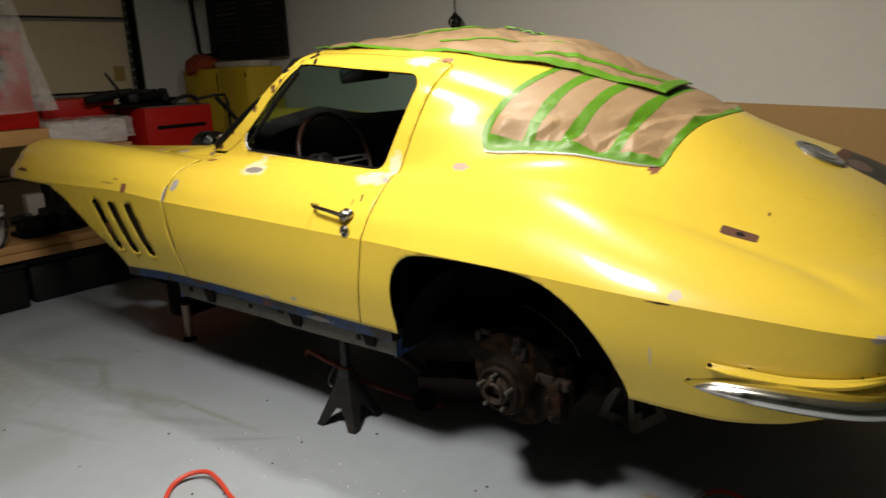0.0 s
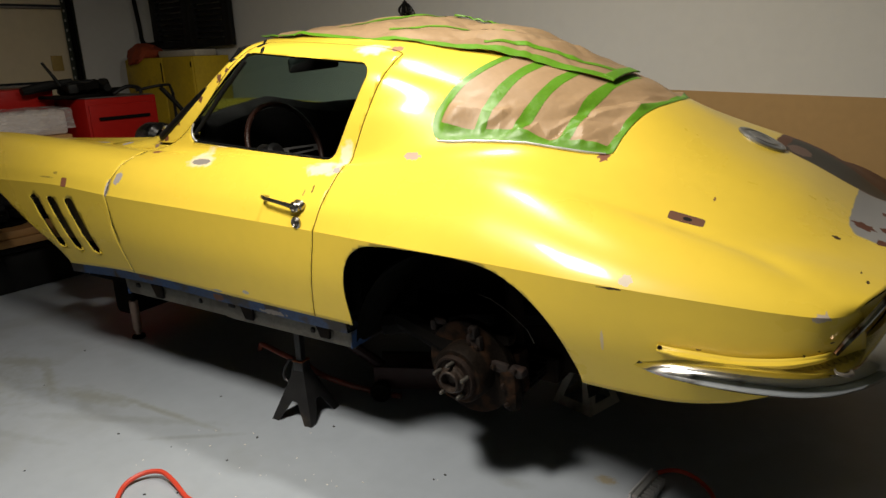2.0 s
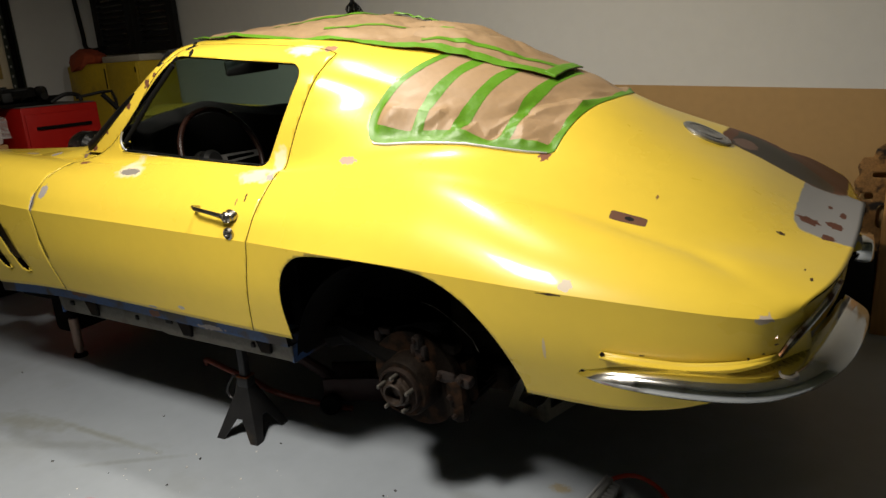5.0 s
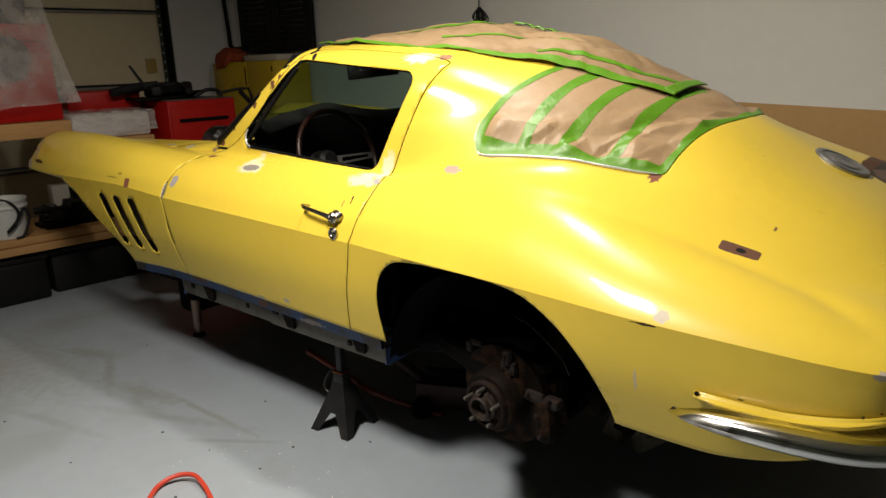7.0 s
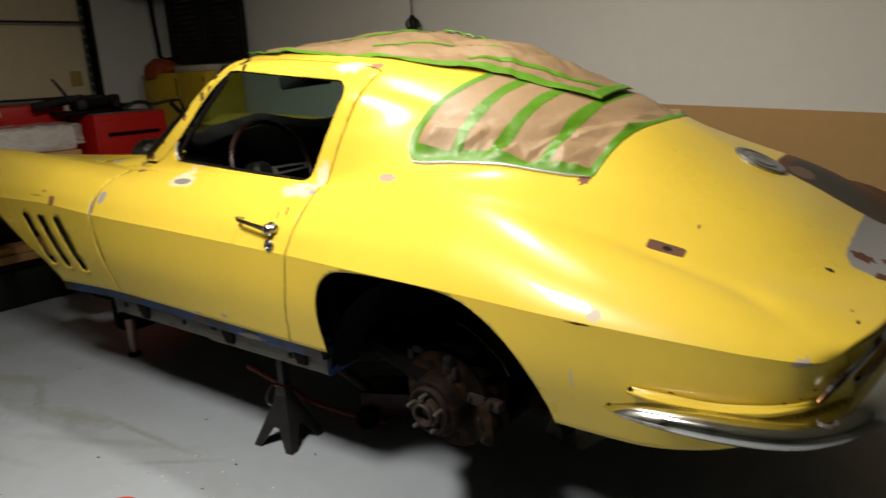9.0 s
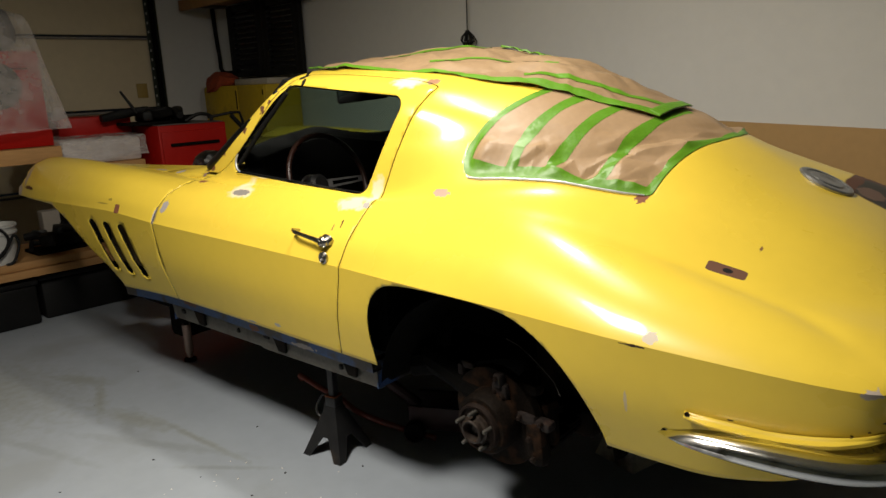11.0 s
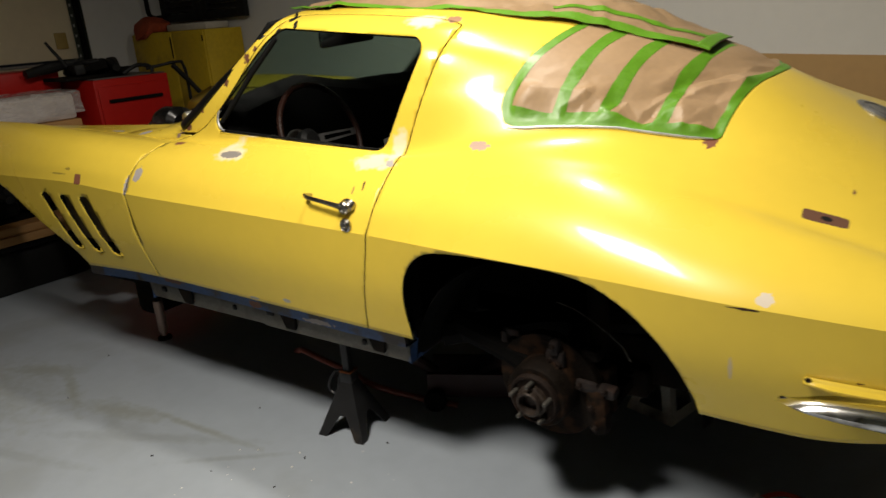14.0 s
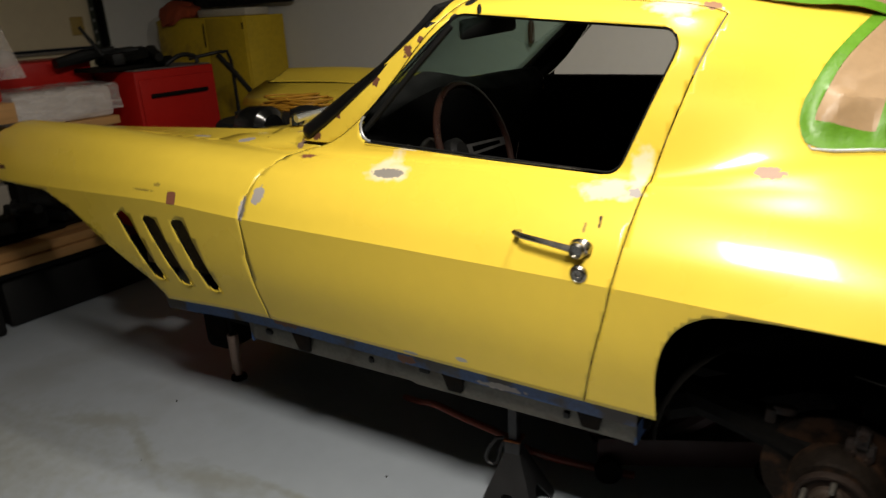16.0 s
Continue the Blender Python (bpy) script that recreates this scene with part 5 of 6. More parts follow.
for across in (pchip((0.0, 0.085), (0.264, 0.036), (0.38, 0.013), (0.457, 0.001), (0.519, -0.008), (0.56, -0.017)),
               pchip((0.0, 0.175), (0.2, 0.141), (0.281, 0.127), (0.394, 0.110), (0.457, 0.101), (0.53, 0.087)),
               pchip((0.0, 0.272), (0.081, 0.262), (0.242, 0.243), (0.344, 0.229), (0.418, 0.223), (0.48, 0.216))):
    strip = clip(fine_glass, lambda v: 0.0155 + 0.0012 * np.sin(40 * v[:, 1]) - np.abs(v[:, 0] - across(np.abs(v[:, 1]))))
    part("tape_strip", welded(lift(crumpled(strip, CRUMPLE, 0.001), 0.0005)), TAPE, cover, "green masking tape strip", 30)
bend = ((-0.136, 0.583), (-0.128, 0.586), (-0.09, 0.580), (-0.03, 0.564), (0.05, 0.542), (0.13, 0.518), (0.21, 0.493), (0.29, 0.468), (0.338, 0.453))
strip = [(x, -d - 0.004, roof_height(x, d + 0.004) + 0.003) for x, d in bend]
part("window_trim", tubed(strip, [0.0012, 0.0026] + [0.0038] * (len(strip) - 3) + [0.002], 8), ALU_BRIGHT, car, "thin chrome trim under the rear window")

roof_paper = thing("roof_paper", "loose brown kraft paper sheet with green tape lying on the roof", "masking paper")


LIFT = pchip((-1.10, 0.024), (-0.98, 0.018), (-0.80, 0.040), (-0.60, 0.056), (-0.42, 0.056), (-0.25, 0.046), (-0.08, 0.032), (0.1, 0.016), (0.26, 0.002))
NEAR_EDGE = pchip((-1.10, -0.35), (-0.98, -0.375), (-0.67, -0.385), (-0.28, -0.366), (-0.06, -0.290), (0.12, -0.222), (0.26, -0.176))
FAR_EDGE = pchip((-1.10, 0.36), (-0.6, 0.33), (-0.2, 0.21), (0.05, 0.10), (0.26, 0.035))


def sheet_height(x, y):
    """Height of the loose sheet: it lies on the roof along its edges and stands off it in between."""
    a, b = float(NEAR_EDGE(x)), float(FAR_EDGE(x))
    w = (y - a) / (b - a)
    dome = 0.10 + 0.86 * max(0.0, math.sin(math.pi * min(1.0, max(0.0, 0.02 + 0.98 * w)))) ** 0.75
    z = roof_height(min(x, 1.0), y) + 0.004 + 0.013 * min(1.0, max(0.0, (x + 0.25) / 0.15)) + float(LIFT(x)) * dome
    slack = 1 - 0.75 * max(0.0, (x - 0.05) / 0.2)
    return z + slack * (0.013 * (facets(x * 0.40 + 0.3 * y, y - 0.40 * x, 0.10, 5) - 0.5) + 0.004 * (facets(x + 0.3 * y, y, 0.05, 8) - 0.5) + 0.006 * noise.noise((3 * x, 4 * y, 2)))


def sheet_patch(place, nu, nw, up=0.0):
    """A grid over the sheet: place(u, w) gives its points in the plan."""
    pts = []
    for i in range(nu + 1):
        for j in range(nw + 1):
            x, y = place(i / nu, j / nw)
            pts.append((x, y, sheet_height(x, y) + up))
    return np.array(pts), [(i * (nw + 1) + j, (i + 1) * (nw + 1) + j, (i + 1) * (nw + 1) + j + 1, i * (nw + 1) + j + 1) for i in range(nu) for j in range(nw)]


def whole(u, w):
    x = -1.03 + 1.285 * u + 0.012 * math.sin(13 * w) * (1 - u) - 0.05 * w * (1 - u) + 0.012 * w * u
    a, b = float(NEAR_EDGE(x)), float(FAR_EDGE(x))
    return x, a + (b - a) * w


def along(x0, y0, x1, y1, wide):
    d = Vector((x1 - x0, y1 - y0)).normalized() * wide / 2
    return lambda u, w: (x0 + (x1 - x0) * u - d.y * (2 * w - 1), y0 + (y1 - y0) * u + d.x * (2 * w - 1))


part("paper_sheet", sheet_patch(whole, 150, 80), KRAFT_DIM, roof_paper, "", 9, 0.0015)
# tape along the near edge, wide towards the rear, narrow and curled under in front
hem = lambda u, w: (lambda x: (x, float(NEAR_EDGE(x)) - 0.003 + w * (0.014 + 0.018 * min(1.0, max(0.0, (x + 0.45) / 0.3)))))(-1.03 + 1.285 * u)
part("tape_strip", sheet_patch(hem, 120, 5, 0.0018), TAPE, roof_paper, "green masking tape along the near edge", 30)
part("tape_strip", sheet_patch(lambda u, w: (0.222 + 0.034 * w + 0.012 * u, -0.176 + 0.214 * u), 24, 6, 0.0015), TAPE, roof_paper, "green masking tape across the rear edge", 30, 0.001)
for line in ((-0.15, -0.262, 0.232, -0.088, 0.022), (-0.50, -0.300, -0.12, -0.105, 0.015), (-0.80, -0.21, -0.42, -0.055, 0.024)):
    part("tape_strip", sheet_patch(along(*line), 90, 6, 0.0022), TAPE, roof_paper, "green masking tape strip", 30)
# a bunched length of tape on the crown of the sheet, and a loose tail in front
bm, rings = bmesh.new(), []
for i in range(60):
    u = i / 59
    x, y = -0.43 + 0.33 * u, 0.02 + 0.10 * u
    wide = 0.020 * math.sin(math.pi * min(0.97, 0.03 + u)) ** 0.4
    rings.append([bm.verts.new((x + 0.004 * noise.noise((20 * u, k, 1)), y + wide * (k / 3 - 1), sheet_height(x, y) + 0.004 + 0.014 * abs(noise.noise((9 * u, 0.7 * k, 6))))) for k in range(7)])
for a, b in zip(rings, rings[1:]):
    for k in range(6):
        bm.faces.new((a[k], a[k + 1], b[k + 1], b[k]))
part("tape_bunch", bm, TAPE, roof_paper, "crumpled green masking tape", 30, 0.001)
bm, rings = bmesh.new(), []
for i in range(26):
    u = i / 25
    x, y = -1.075 + 0.25 * u, -0.335 - 0.075 * u
    z = sheet_height(x, -0.34) + 0.003 - 0.020 * u * u
    rings.append([bm.verts.new((x - 0.02 * k / 4, y + 0.030 * (k / 4 - 0.5), z + 0.004 * k / 4 + 0.003 * noise.noise((9 * u, k, 3)))) for k in range(5)])
for a, b in zip(rings, rings[1:]):
    for k in range(4):
        bm.faces.new((a[k], a[k + 1], b[k + 1], b[k]))
part("tape_tail", bm, TAPE, roof_paper, "loose tail of green masking tape", 30, 0.001)

# ---- what carries the car ----
def jack_stand(at, turn, mat, label, hole, reach=0.40, half=0.10, tall=0.20):
    st = thing("jack_stand", label, "jack stand", at, turn, "stands under the car")
    for k in range(4):
        face = bmesh.new()
        if hole:
            ringo = [(-half, 0), (half, 0), (0.03, tall), (-0.03, tall)]
            ringi = [(-half * 0.52, 0.035), (half * 0.52, 0.035), (0.012, tall * 0.72), (-0.012, tall * 0.72)]
            o = [face.verts.new((a, -half + (half - 0.03) * b / tall, b)) for a, b in ringo]
            n = [face.verts.new((a, -half + (half - 0.03) * b / tall, b)) for a, b in ringi]
            for q in range(4):
                face.faces.new((o[q], o[(q + 1) % 4], n[(q + 1) % 4], n[q]))
        else:
            flat = [(-half, 0), (-half * 0.64, 0), (-0.012, tall * 0.40), (0.012, tall * 0.40), (half * 0.64, 0), (half, 0), (0.020, tall), (-0.020, tall)]
            v = [face.verts.new((a, -half + (half - 0.02) * b / tall, b)) for a, b in flat]
            for q in ((0, 1, 2, 7), (2, 3, 6, 7), (3, 4, 5, 6)):
                face.faces.new([v[i] for i in q])
        bmesh.ops.transform(face, matrix=Matrix.Rotation(math.pi / 2 * k, 4, "Z"), verts=face.verts)
        part("leg_plate", face, mat, st, "", 0, 0.004)
    part("collar", boxed(-0.023, 0.023, -0.023, 0.023, tall - 0.010, tall + 0.030, 0.005), mat, st)
    part("collar_ring", boxed(-0.0235, 0.0235, -0.0235, 0.0235, tall + 0.030, tall + 0.033, 0.001), RUST_BRIGHT, st, "rust-worn collar edge")
    post = boxed(-0.013, 0.013, -0.015, 0.015, tall, reach - 0.014, 0.004)
    part("ratchet_post", post, mat, st)
    part("saddle", boxed(-0.045, 0.045, -0.028, 0.028, reach - 0.016, reach, 0.005), mat, st)
    part("lever", tubed([(-0.02, 0, tall + 0.028), (-0.048, -0.01, tall + 0.026), (-0.072, -0.012, tall - 0.012), (-0.080, -0.012, tall - 0.038), (-0.074, -0.012, tall - 0.056), (-0.060, -0.012, tall - 0.062), (-0.046, -0.010, tall - 0.05), (-0.038, -0.006, tall - 0.01), (-0.032, 0, tall + 0.012)], 0.0048, 8), mat, st)
    return st


RUST_BRIGHT = material("bright_rust", (0.28, 0.09, 0.03), 0.7, 0.3, vary=0.3, scale=30)
STAND = material("dark_stand_enamel", (0.020, 0.020, 0.021), 0.42, 0.3, vary=0.25, scale=20, dirt=(0.10, 0.075, 0.05), dirt_amount=0.1)
STAND_GREY = material("grey_stand_enamel", (0.42, 0.40, 0.36), 0.5, 0.1, vary=0.2, scale=18, dirt=(0.06, 0.05, 0.04), dirt_amount=0.2)
jack_stand((-0.76, -0.615, 0), 7, STAND, "dark grey pressed steel jack stand under the frame rail", False, 0.385, 0.090, 0.185)
jack_stand((0.127, -0.032, 0), -17, STAND_GREY, "light grey jack stand with cut-out legs under the axle", True, 0.36, 0.088, 0.205)
pole = thing("screw_jack", "bare steel screw jack standing under the front frame", "jack", (-2.03, -0.46, 0))
part("base", lathe(bmesh.new(), [(0.0, 0.032), (0.012, 0.030), (0.018, 0.016)], (0, 0, 0), "z", 20), NEAR_BLACK, pole, "near-black base plate")
part("tube", tubed([(0, 0, 0.018), (0, 0, 0.04), (0, 0, 0.042), (0, 0, 0.19)], [0.014, 0.014, 0.021, 0.021], 16), material("rosy_worn_steel", (0.36, 0.25, 0.20), 0.45, 0.5, vary=0.3, scale=20), pole, "worn steel tube")
part("screw", tubed([(0, 0, 0.19), (0, 0, 0.42)], 0.012, 12), NEAR_BLACK, pole)
part("front_cross_rail", tubed([(-2.02, -0.56, 0.43), (-2.02, 0.56, 0.43)], 0.03, 8), NEAR_BLACK, car, "near-black front crossmember")

DARKRED = material("dark_red_enamel", (0.022, 0.003, 0.003), 0.6, vary=0.2, scale=8)
floor_jack = thing("floor_jack", "dark red hydraulic floor jack pushed under the car", "jack", (-0.36, -0.20, 0), 25)
for y in (-0.07, 0.07):
    part("side_plate", boxed(-0.30, 0.22, y - 0.008, y + 0.008, 0.04, 0.13, 0.003), DARKRED, floor_jack)
part("lift_arm", tubed([(-0.10, 0, 0.09), (0.20, 0, 0.28)], 0.035, 10), DARKRED, floor_jack)
part("lift_pad", lathe(bmesh.new(), [(0.27, 0.03), (0.30, 0.055), (0.315, 0.055)], (0.20, 0, 0.0), "z", 20), NEAR_BLACK, floor_jack)
for x, y in ((-0.27, -0.10), (-0.27, 0.10), (0.18, -0.095), (0.18, 0.095)):
    part("caster", lathe(bmesh.new(), [(-0.018, 0.036), (-0.012, 0.04), (0.012, 0.04), (0.018, 0.036)], (x, y, 0.04), "y", 20), NEAR_BLACK, floor_jack)
part("handle_socket", tubed([(-0.28, 0, 0.10), (-0.40, -0.02, 0.20)], 0.022, 10), DARKRED, floor_jack)

ORANGE = material("orange_rubber", (0.17, 0.026, 0.011), 0.5, vary=0.1, scale=20)
REDCORD = material("red_cord", (0.62, 0.06, 0.03), 0.45, vary=0.08, scale=20)


def cord(name, points, r, mat, label, category, smooth=8):
    pts = [Vector(p) for p in points]
    fine = []
    for i in range(len(pts) - 1):
        p0, p1, p2, p3 = pts[max(i - 1, 0)], pts[i], pts[i + 1], pts[min(i + 2, len(pts) - 1)]
        for k in range(smooth):
            t = k / smooth
            fine.append(0.5 * (2 * p1 + (p2 - p0) * t + (2 * p0 - 5 * p1 + 4 * p2 - p3) * t * t + (3 * p1 - p0 - 3 * p2 + p3) * t ** 3))
    fine.append(pts[-1])
    return tagged(part(name, tubed(fine, r, 8), mat), label, category)


cord("air_hose", [(-1.35, -0.30, 0.012), (-1.20, -0.42, 0.10), (-1.09, -0.50, 0.165), (-0.98, -0.50, 0.145), (-0.86, -0.50, 0.127), (-0.76, -0.50, 0.10), (-0.66, -0.42, 0.04), (-0.50, -0.36, 0.012)], 0.011, ORANGE, "orange rubber hose hanging behind the jack stand", "hose")
cord("extension_cord", [(-0.62, -1.50, 0.008), (-0.74, -1.44, 0.008), (-0.86, -1.34, 0.009), (-0.925, -1.265, 0.012), (-0.918, -1.205, 0.022), (-0.87, -1.17, 0.026), (-0.80, -1.175, 0.018), (-0.71, -1.20, 0.009), (-0.62, -1.22, 0.008), (-0.50, -1.34, 0.008), (-0.3, -1.62, 0.008), (0.1, -1.8, 0.008)], 0.0078, REDCORD, "red extension cord looped on the grey floor", "cord")
cord("lamp_cord", [(0.36, -0.92, 0.007), (0.42, -0.74, 0.007), (0.462, -0.60, 0.007), (0.468, -0.50, 0.008), (0.49, -0.42, 0.02), (0.545, -0.368, 0.028), (0.61, -0.366, 0.02), (0.668, -0.41, 0.009), (0.69, -0.48, 0.007), (0.72, -0.58, 0.007), (0.84, -0.62, 0.007), (1.02, -0.54, 0.007), (1.22, -0.37, 0.007), (1.354, -0.217, 0.007), (1.396, -0.113, 0.007), (1.44, 0.02, 0.007)], 0.0065, REDCORD, "red lamp cord looped on the floor behind the car", "cord")
ALU = material("cast_aluminium", (0.34, 0.34, 0.34), 0.45, 0.6, vary=0.12, scale=14)
lamp = thing("work_lamp", "grey finned aluminium work lamp lying on the floor", "work lamp", (0.500, -0.500, 0.0), 83)
part("body", boxed(-0.075, 0.075, -0.006, 0.012, 0.0, 0.046, 0.004), ALU, lamp)
part("face_plate", boxed(-0.078, 0.078, 0.0122, 0.020, 0.0, 0.050, 0.003), ALU_BRIGHT, lamp, "pale front plate")
for k in range(8):
    x = -0.066 + 0.0188 * k
    part("fin", boxed(x - 0.0035, x + 0.0035, -0.030, -0.0062, 0.003, 0.038, 0.001), ALU, lamp)

# ---- back wall ----
SKEW_T = math.tan(radians(SKEW))
wall_y = lambda x: CORNER[1] + SKEW_T * (x - CORNER[0])
hard = part("hardboard_sheet", boxed(-1.22, 1.22, -0.008, -0.002, 0.0, 1.08), PLY, None, "", 0)
tagged(hard, "tan hardboard sheet fixed along the lower back wall", "board")
hard.matrix_world = pose(0.62, wall_y(0.62), -0.04, 0, 2.2, SKEW)
panel = thing("wood_board", "red oak veneered board leaning on the back wall", "board")
bm = boxed(0, 0.32, 0, 0.022, 0, 1.175, 0.003)
bmesh.ops.transform(bm, matrix=pose(1.163, 1.108, 0.0, -4.2, 0, -5), verts=bm.verts)
part("board", bm, WOOD, panel, "", 0)


def rusty_plate():
    """A torn bracket with two holes, cut from a plate."""
    n, m = 22, 40
    verts = [(0.14 * i / n, 0.012 * math.sin(7 * j / m) + 0.02 * (i / n) ** 2, 0.50 * j / m) for i in range(n + 1) for j in range(m + 1)]
    faces = [(i * (m + 1) + j, (i + 1) * (m + 1) + j, (i + 1) * (m + 1) + j + 1, i * (m + 1) + j + 1) for i in range(n) for j in range(m)]
    mesh = np.array(verts), faces
    edge = outline([(0.01, 0.0), (0.02, 0.12), (0.0, 0.25), (0.012, 0.33), (0.02, 0.41), (0.06, 0.41), (0.115, 0.49), (0.14, 0.48), (0.14, 0.0)])
    mesh = clip(mesh, lambda v: edge(v[:, 0], v[:, 2]) + 0.006 * np.sin(90 * v[:, 2]))
    for a, b, ra, rb in ((0.095, 0.33, 0.03, 0.014), (0.05, 0.235, 0.026, 0.018), (0.11, 0.15, 0.02, 0.05)):
        mesh = clip(mesh, lambda v: ((v[:, 0] - a) / ra) ** 4 + ((v[:, 2] - b) / rb) ** 4 - 1)
    return mesh


RUSTY = material("flaking_rust", (0.30, 0.155, 0.05), 0.85, 0.1, vary=0.4, scale=14, dirt=(0.02, 0.013, 0.01), dirt_amount=0.35, dirt_scale=13, bump=0.4)
rusty = part("rusty_bracket", rusty_plate(), RUSTY, None, "", 40, 0.006)
tagged(rusty, "rusty steel car bracket with holes leaning behind the board", "bracket")
rusty.matrix_world = pose(1.05, 1.195, 0.345, 0, 0, -4)
# Unseen black box added to fill the dark gap and carry the bracket.
crate = part("gap_box", boxed(1.0, 1.16, 1.13, 1.215, 0.0, 0.345, 0.01), BLACK, None)
tagged(crate, "dark box filling the dark gap by the back wall", "crate")

hook = thing("hanging_cable", "black cable bundle hanging from a cord on the wall", "cable", (-1.655, wall_y(-1.655) - 0.05, 1.49))
part("cord", tubed([(0, 0, 0.10), (0.003, 0.0, 0.6), (0.0, 0.02, 1.1)], 0.004, 6), BLACK, hook)
rnd = random.Random(21)
for k in range(13):
    lean, turn, long, wide = rnd.uniform(-0.5, 0.5), rnd.uniform(0, 3.1), rnd.uniform(0.06, 0.105), rnd.uniform(0.035, 0.075)
    loop = []
    for i in range(21):
        t = 2 * math.pi * i / 20
        a, b = wide * math.sin(t) * math.sin(t / 2), -long * (1 - math.cos(t)) / 2
        loop.append((a * math.cos(turn) + lean * 0.5 * -b + 0.004 * rnd.random(), 0.5 * a * math.sin(turn), 0.11 + b + 0.004 * rnd.random()))
    part("cable_loop", tubed(loop, 0.0028, 6), BLACK, hook)
part("drop_cord", tubed([(0.03, 0, 0.02), (0.034, 0, -0.12), (0.030, 0, -0.24)], 0.004, 6), BLACK, hook)
part("plug", lathe(bmesh.new(), [(-0.36, 0.008), (-0.35, 0.016), (-0.27, 0.018), (-0.24, 0.008)], (0.030, 0, 0), "z", 12), material("brown_plug", (0.10, 0.04, 0.02), 0.5), hook, "brown plug")
part("cable_tie", lathe(bmesh.new(), [(0.095, 0.010), (0.098, 0.013), (0.112, 0.013), (0.115, 0.008)], (0, 0, 0), "z", 12), BLACK, hook)

shutter = thing("louvred_panel", "pair of black louvred panels hanging on the back wall", "louvred panel", (-3.90, wall_y(-3.9) - 0.055, 1.41), SKEW)
# Black lifted a little for the grey highlights on the slats.
SLAT = material("lifted_black_paint", (0.022, 0.021, 0.020), 0.4, vary=0.3, scale=12)
for x0 in (-0.535, 0.0):
    for a, b in ((x0, x0 + 0.085), (x0 + 0.445, x0 + 0.533)):
        part("stile", boxed(a, b, -0.02, 0.02, 0, 0.60, 0.003), BLACK, shutter)
    for z in (0.0, 0.54):
        part("rail", boxed(x0 + 0.085, x0 + 0.445, -0.018, 0.018, z, z + 0.06, 0.003), BLACK, shutter)
    for k in range(11):
        bm = boxed(x0 + 0.085, x0 + 0.445, -0.026, 0.026, -0.003, 0.003)
        bmesh.ops.transform(bm, matrix=pose(0, 0, 0.085 + 0.043 * k, 40, 0, 0), verts=bm.verts)
        part("slat", bm, SLAT, shutter, "", 0)
shelf = thing("wall_shelf", "raw pine shelf board fixed to the back wall", "shelf", (-3.85, wall_y(-3.85) - 0.17, 2.03), SKEW)
part("board", boxed(-0.85, 0.95, -0.17, 0.165, 0.0, 0.035, 0.003), LUMBER, shelf)
part("front_rail", boxed(-0.85, 0.95, -0.205, -0.172, -0.045, 0.04, 0.003), LUMBER, shelf)
for x in (-0.7, 0.8):
    part("bracket", boxed(x - 0.015, x + 0.015, -0.165, 0.165, -0.03, -0.001, 0.002), STEEL, shelf)
cord("wall_hose", [(-4.67, 1.60, 2.02), (-4.61, 1.57, 1.80), (-4.57, 1.56, 1.58), (-4.55, 1.55, 1.49), (-4.49, 1.55, 1.455), (-4.40, 1.56, 1.455), (-4.34, 1.58, 1.47)], 0.018, RUBBER, "black rubber hose bent against the back wall", "hose")

YELLOW_OLD = material("old_yellow_paint", (0.54, 0.37, 0.012), 0.55, vary=0.15, scale=4, dirt=(0.2, 0.12, 0.02), dirt_amount=0.15)
leaf = thing("yellow_cabinet", "yellow steel storage cabinet with two doors against the wall", "cabinet", (-4.06, wall_y(-4.06) - 0.20, 0), SKEW)
part("body", boxed(-0.40, 0.545, -0.14, 0.18, 0.0, 1.34, 0.006), YELLOW_OLD, leaf)
for a, b in ((-0.395, 0.14), (0.155, 0.54)):
    d = part("door", boxed(a, b, -0.158, -0.142, 0.03, 1.33, 0.004), YELLOW_OLD, leaf)
    # Near-black strip drawn for the shadow at each door edge.
    part("edge_shadow", boxed(b - 0.012, b, -0.164, -0.159, 1.15 if b < 0.3 else 1.26, 1.30, 0.001), NEAR_BLACK, d, "dark strip for the shadow at the door edge")
bagm = material("red_orange_cloth", (0.30, 0.05, 0.015), 0.8, vary=0.25, scale=8)
bm = bmesh.new()
bmesh.ops.create_icosphere(bm, subdivisions=4, radius=1)
for v in bm.verts:
    w = 1 + 0.18 * noise.noise(v.co * 2.5) + 0.08 * noise.noise(v.co * 7)
    v.co = Vector((v.co.x * 0.17 * w, v.co.y * 0.12 * w, max(v.co.z, -0.55) * 0.075 * w + 0.042 - 3.0 * max(0.0, -v.co.y * 0.12 * w - 0.035) ** 1.5))
bag = part("cloth_bag", bm, bagm, None, "", 60)
tagged(bag, "crumpled red cloth bag on the yellow cabinet", "bag")
bag.matrix_world = pose(-4.30, wall_y(-4.30) - 0.27, 1.34, 0, 0, SKEW)
papers = part("paper_pad", boxed(-0.25, 0.25, -0.1, 0.1, 0, 0.05, 0.01), material("dull_paper", (0.45, 0.42, 0.36), 0.8), None)
tagged(papers, "pale paper stack on the yellow cabinet", "paper")
papers.matrix_world = pose(-3.84, wall_y(-3.84) - 0.17, 1.34, 0, 0, SKEW)

# ---- overhead door ----
DOORWHITE = material("off_white_door_enamel", (0.74, 0.64, 0.45), 0.55, vary=0.05, scale=2)
gdoor = thing("door_1", "closed off-white sectional overhead garage door", "garage door", kind="structure")
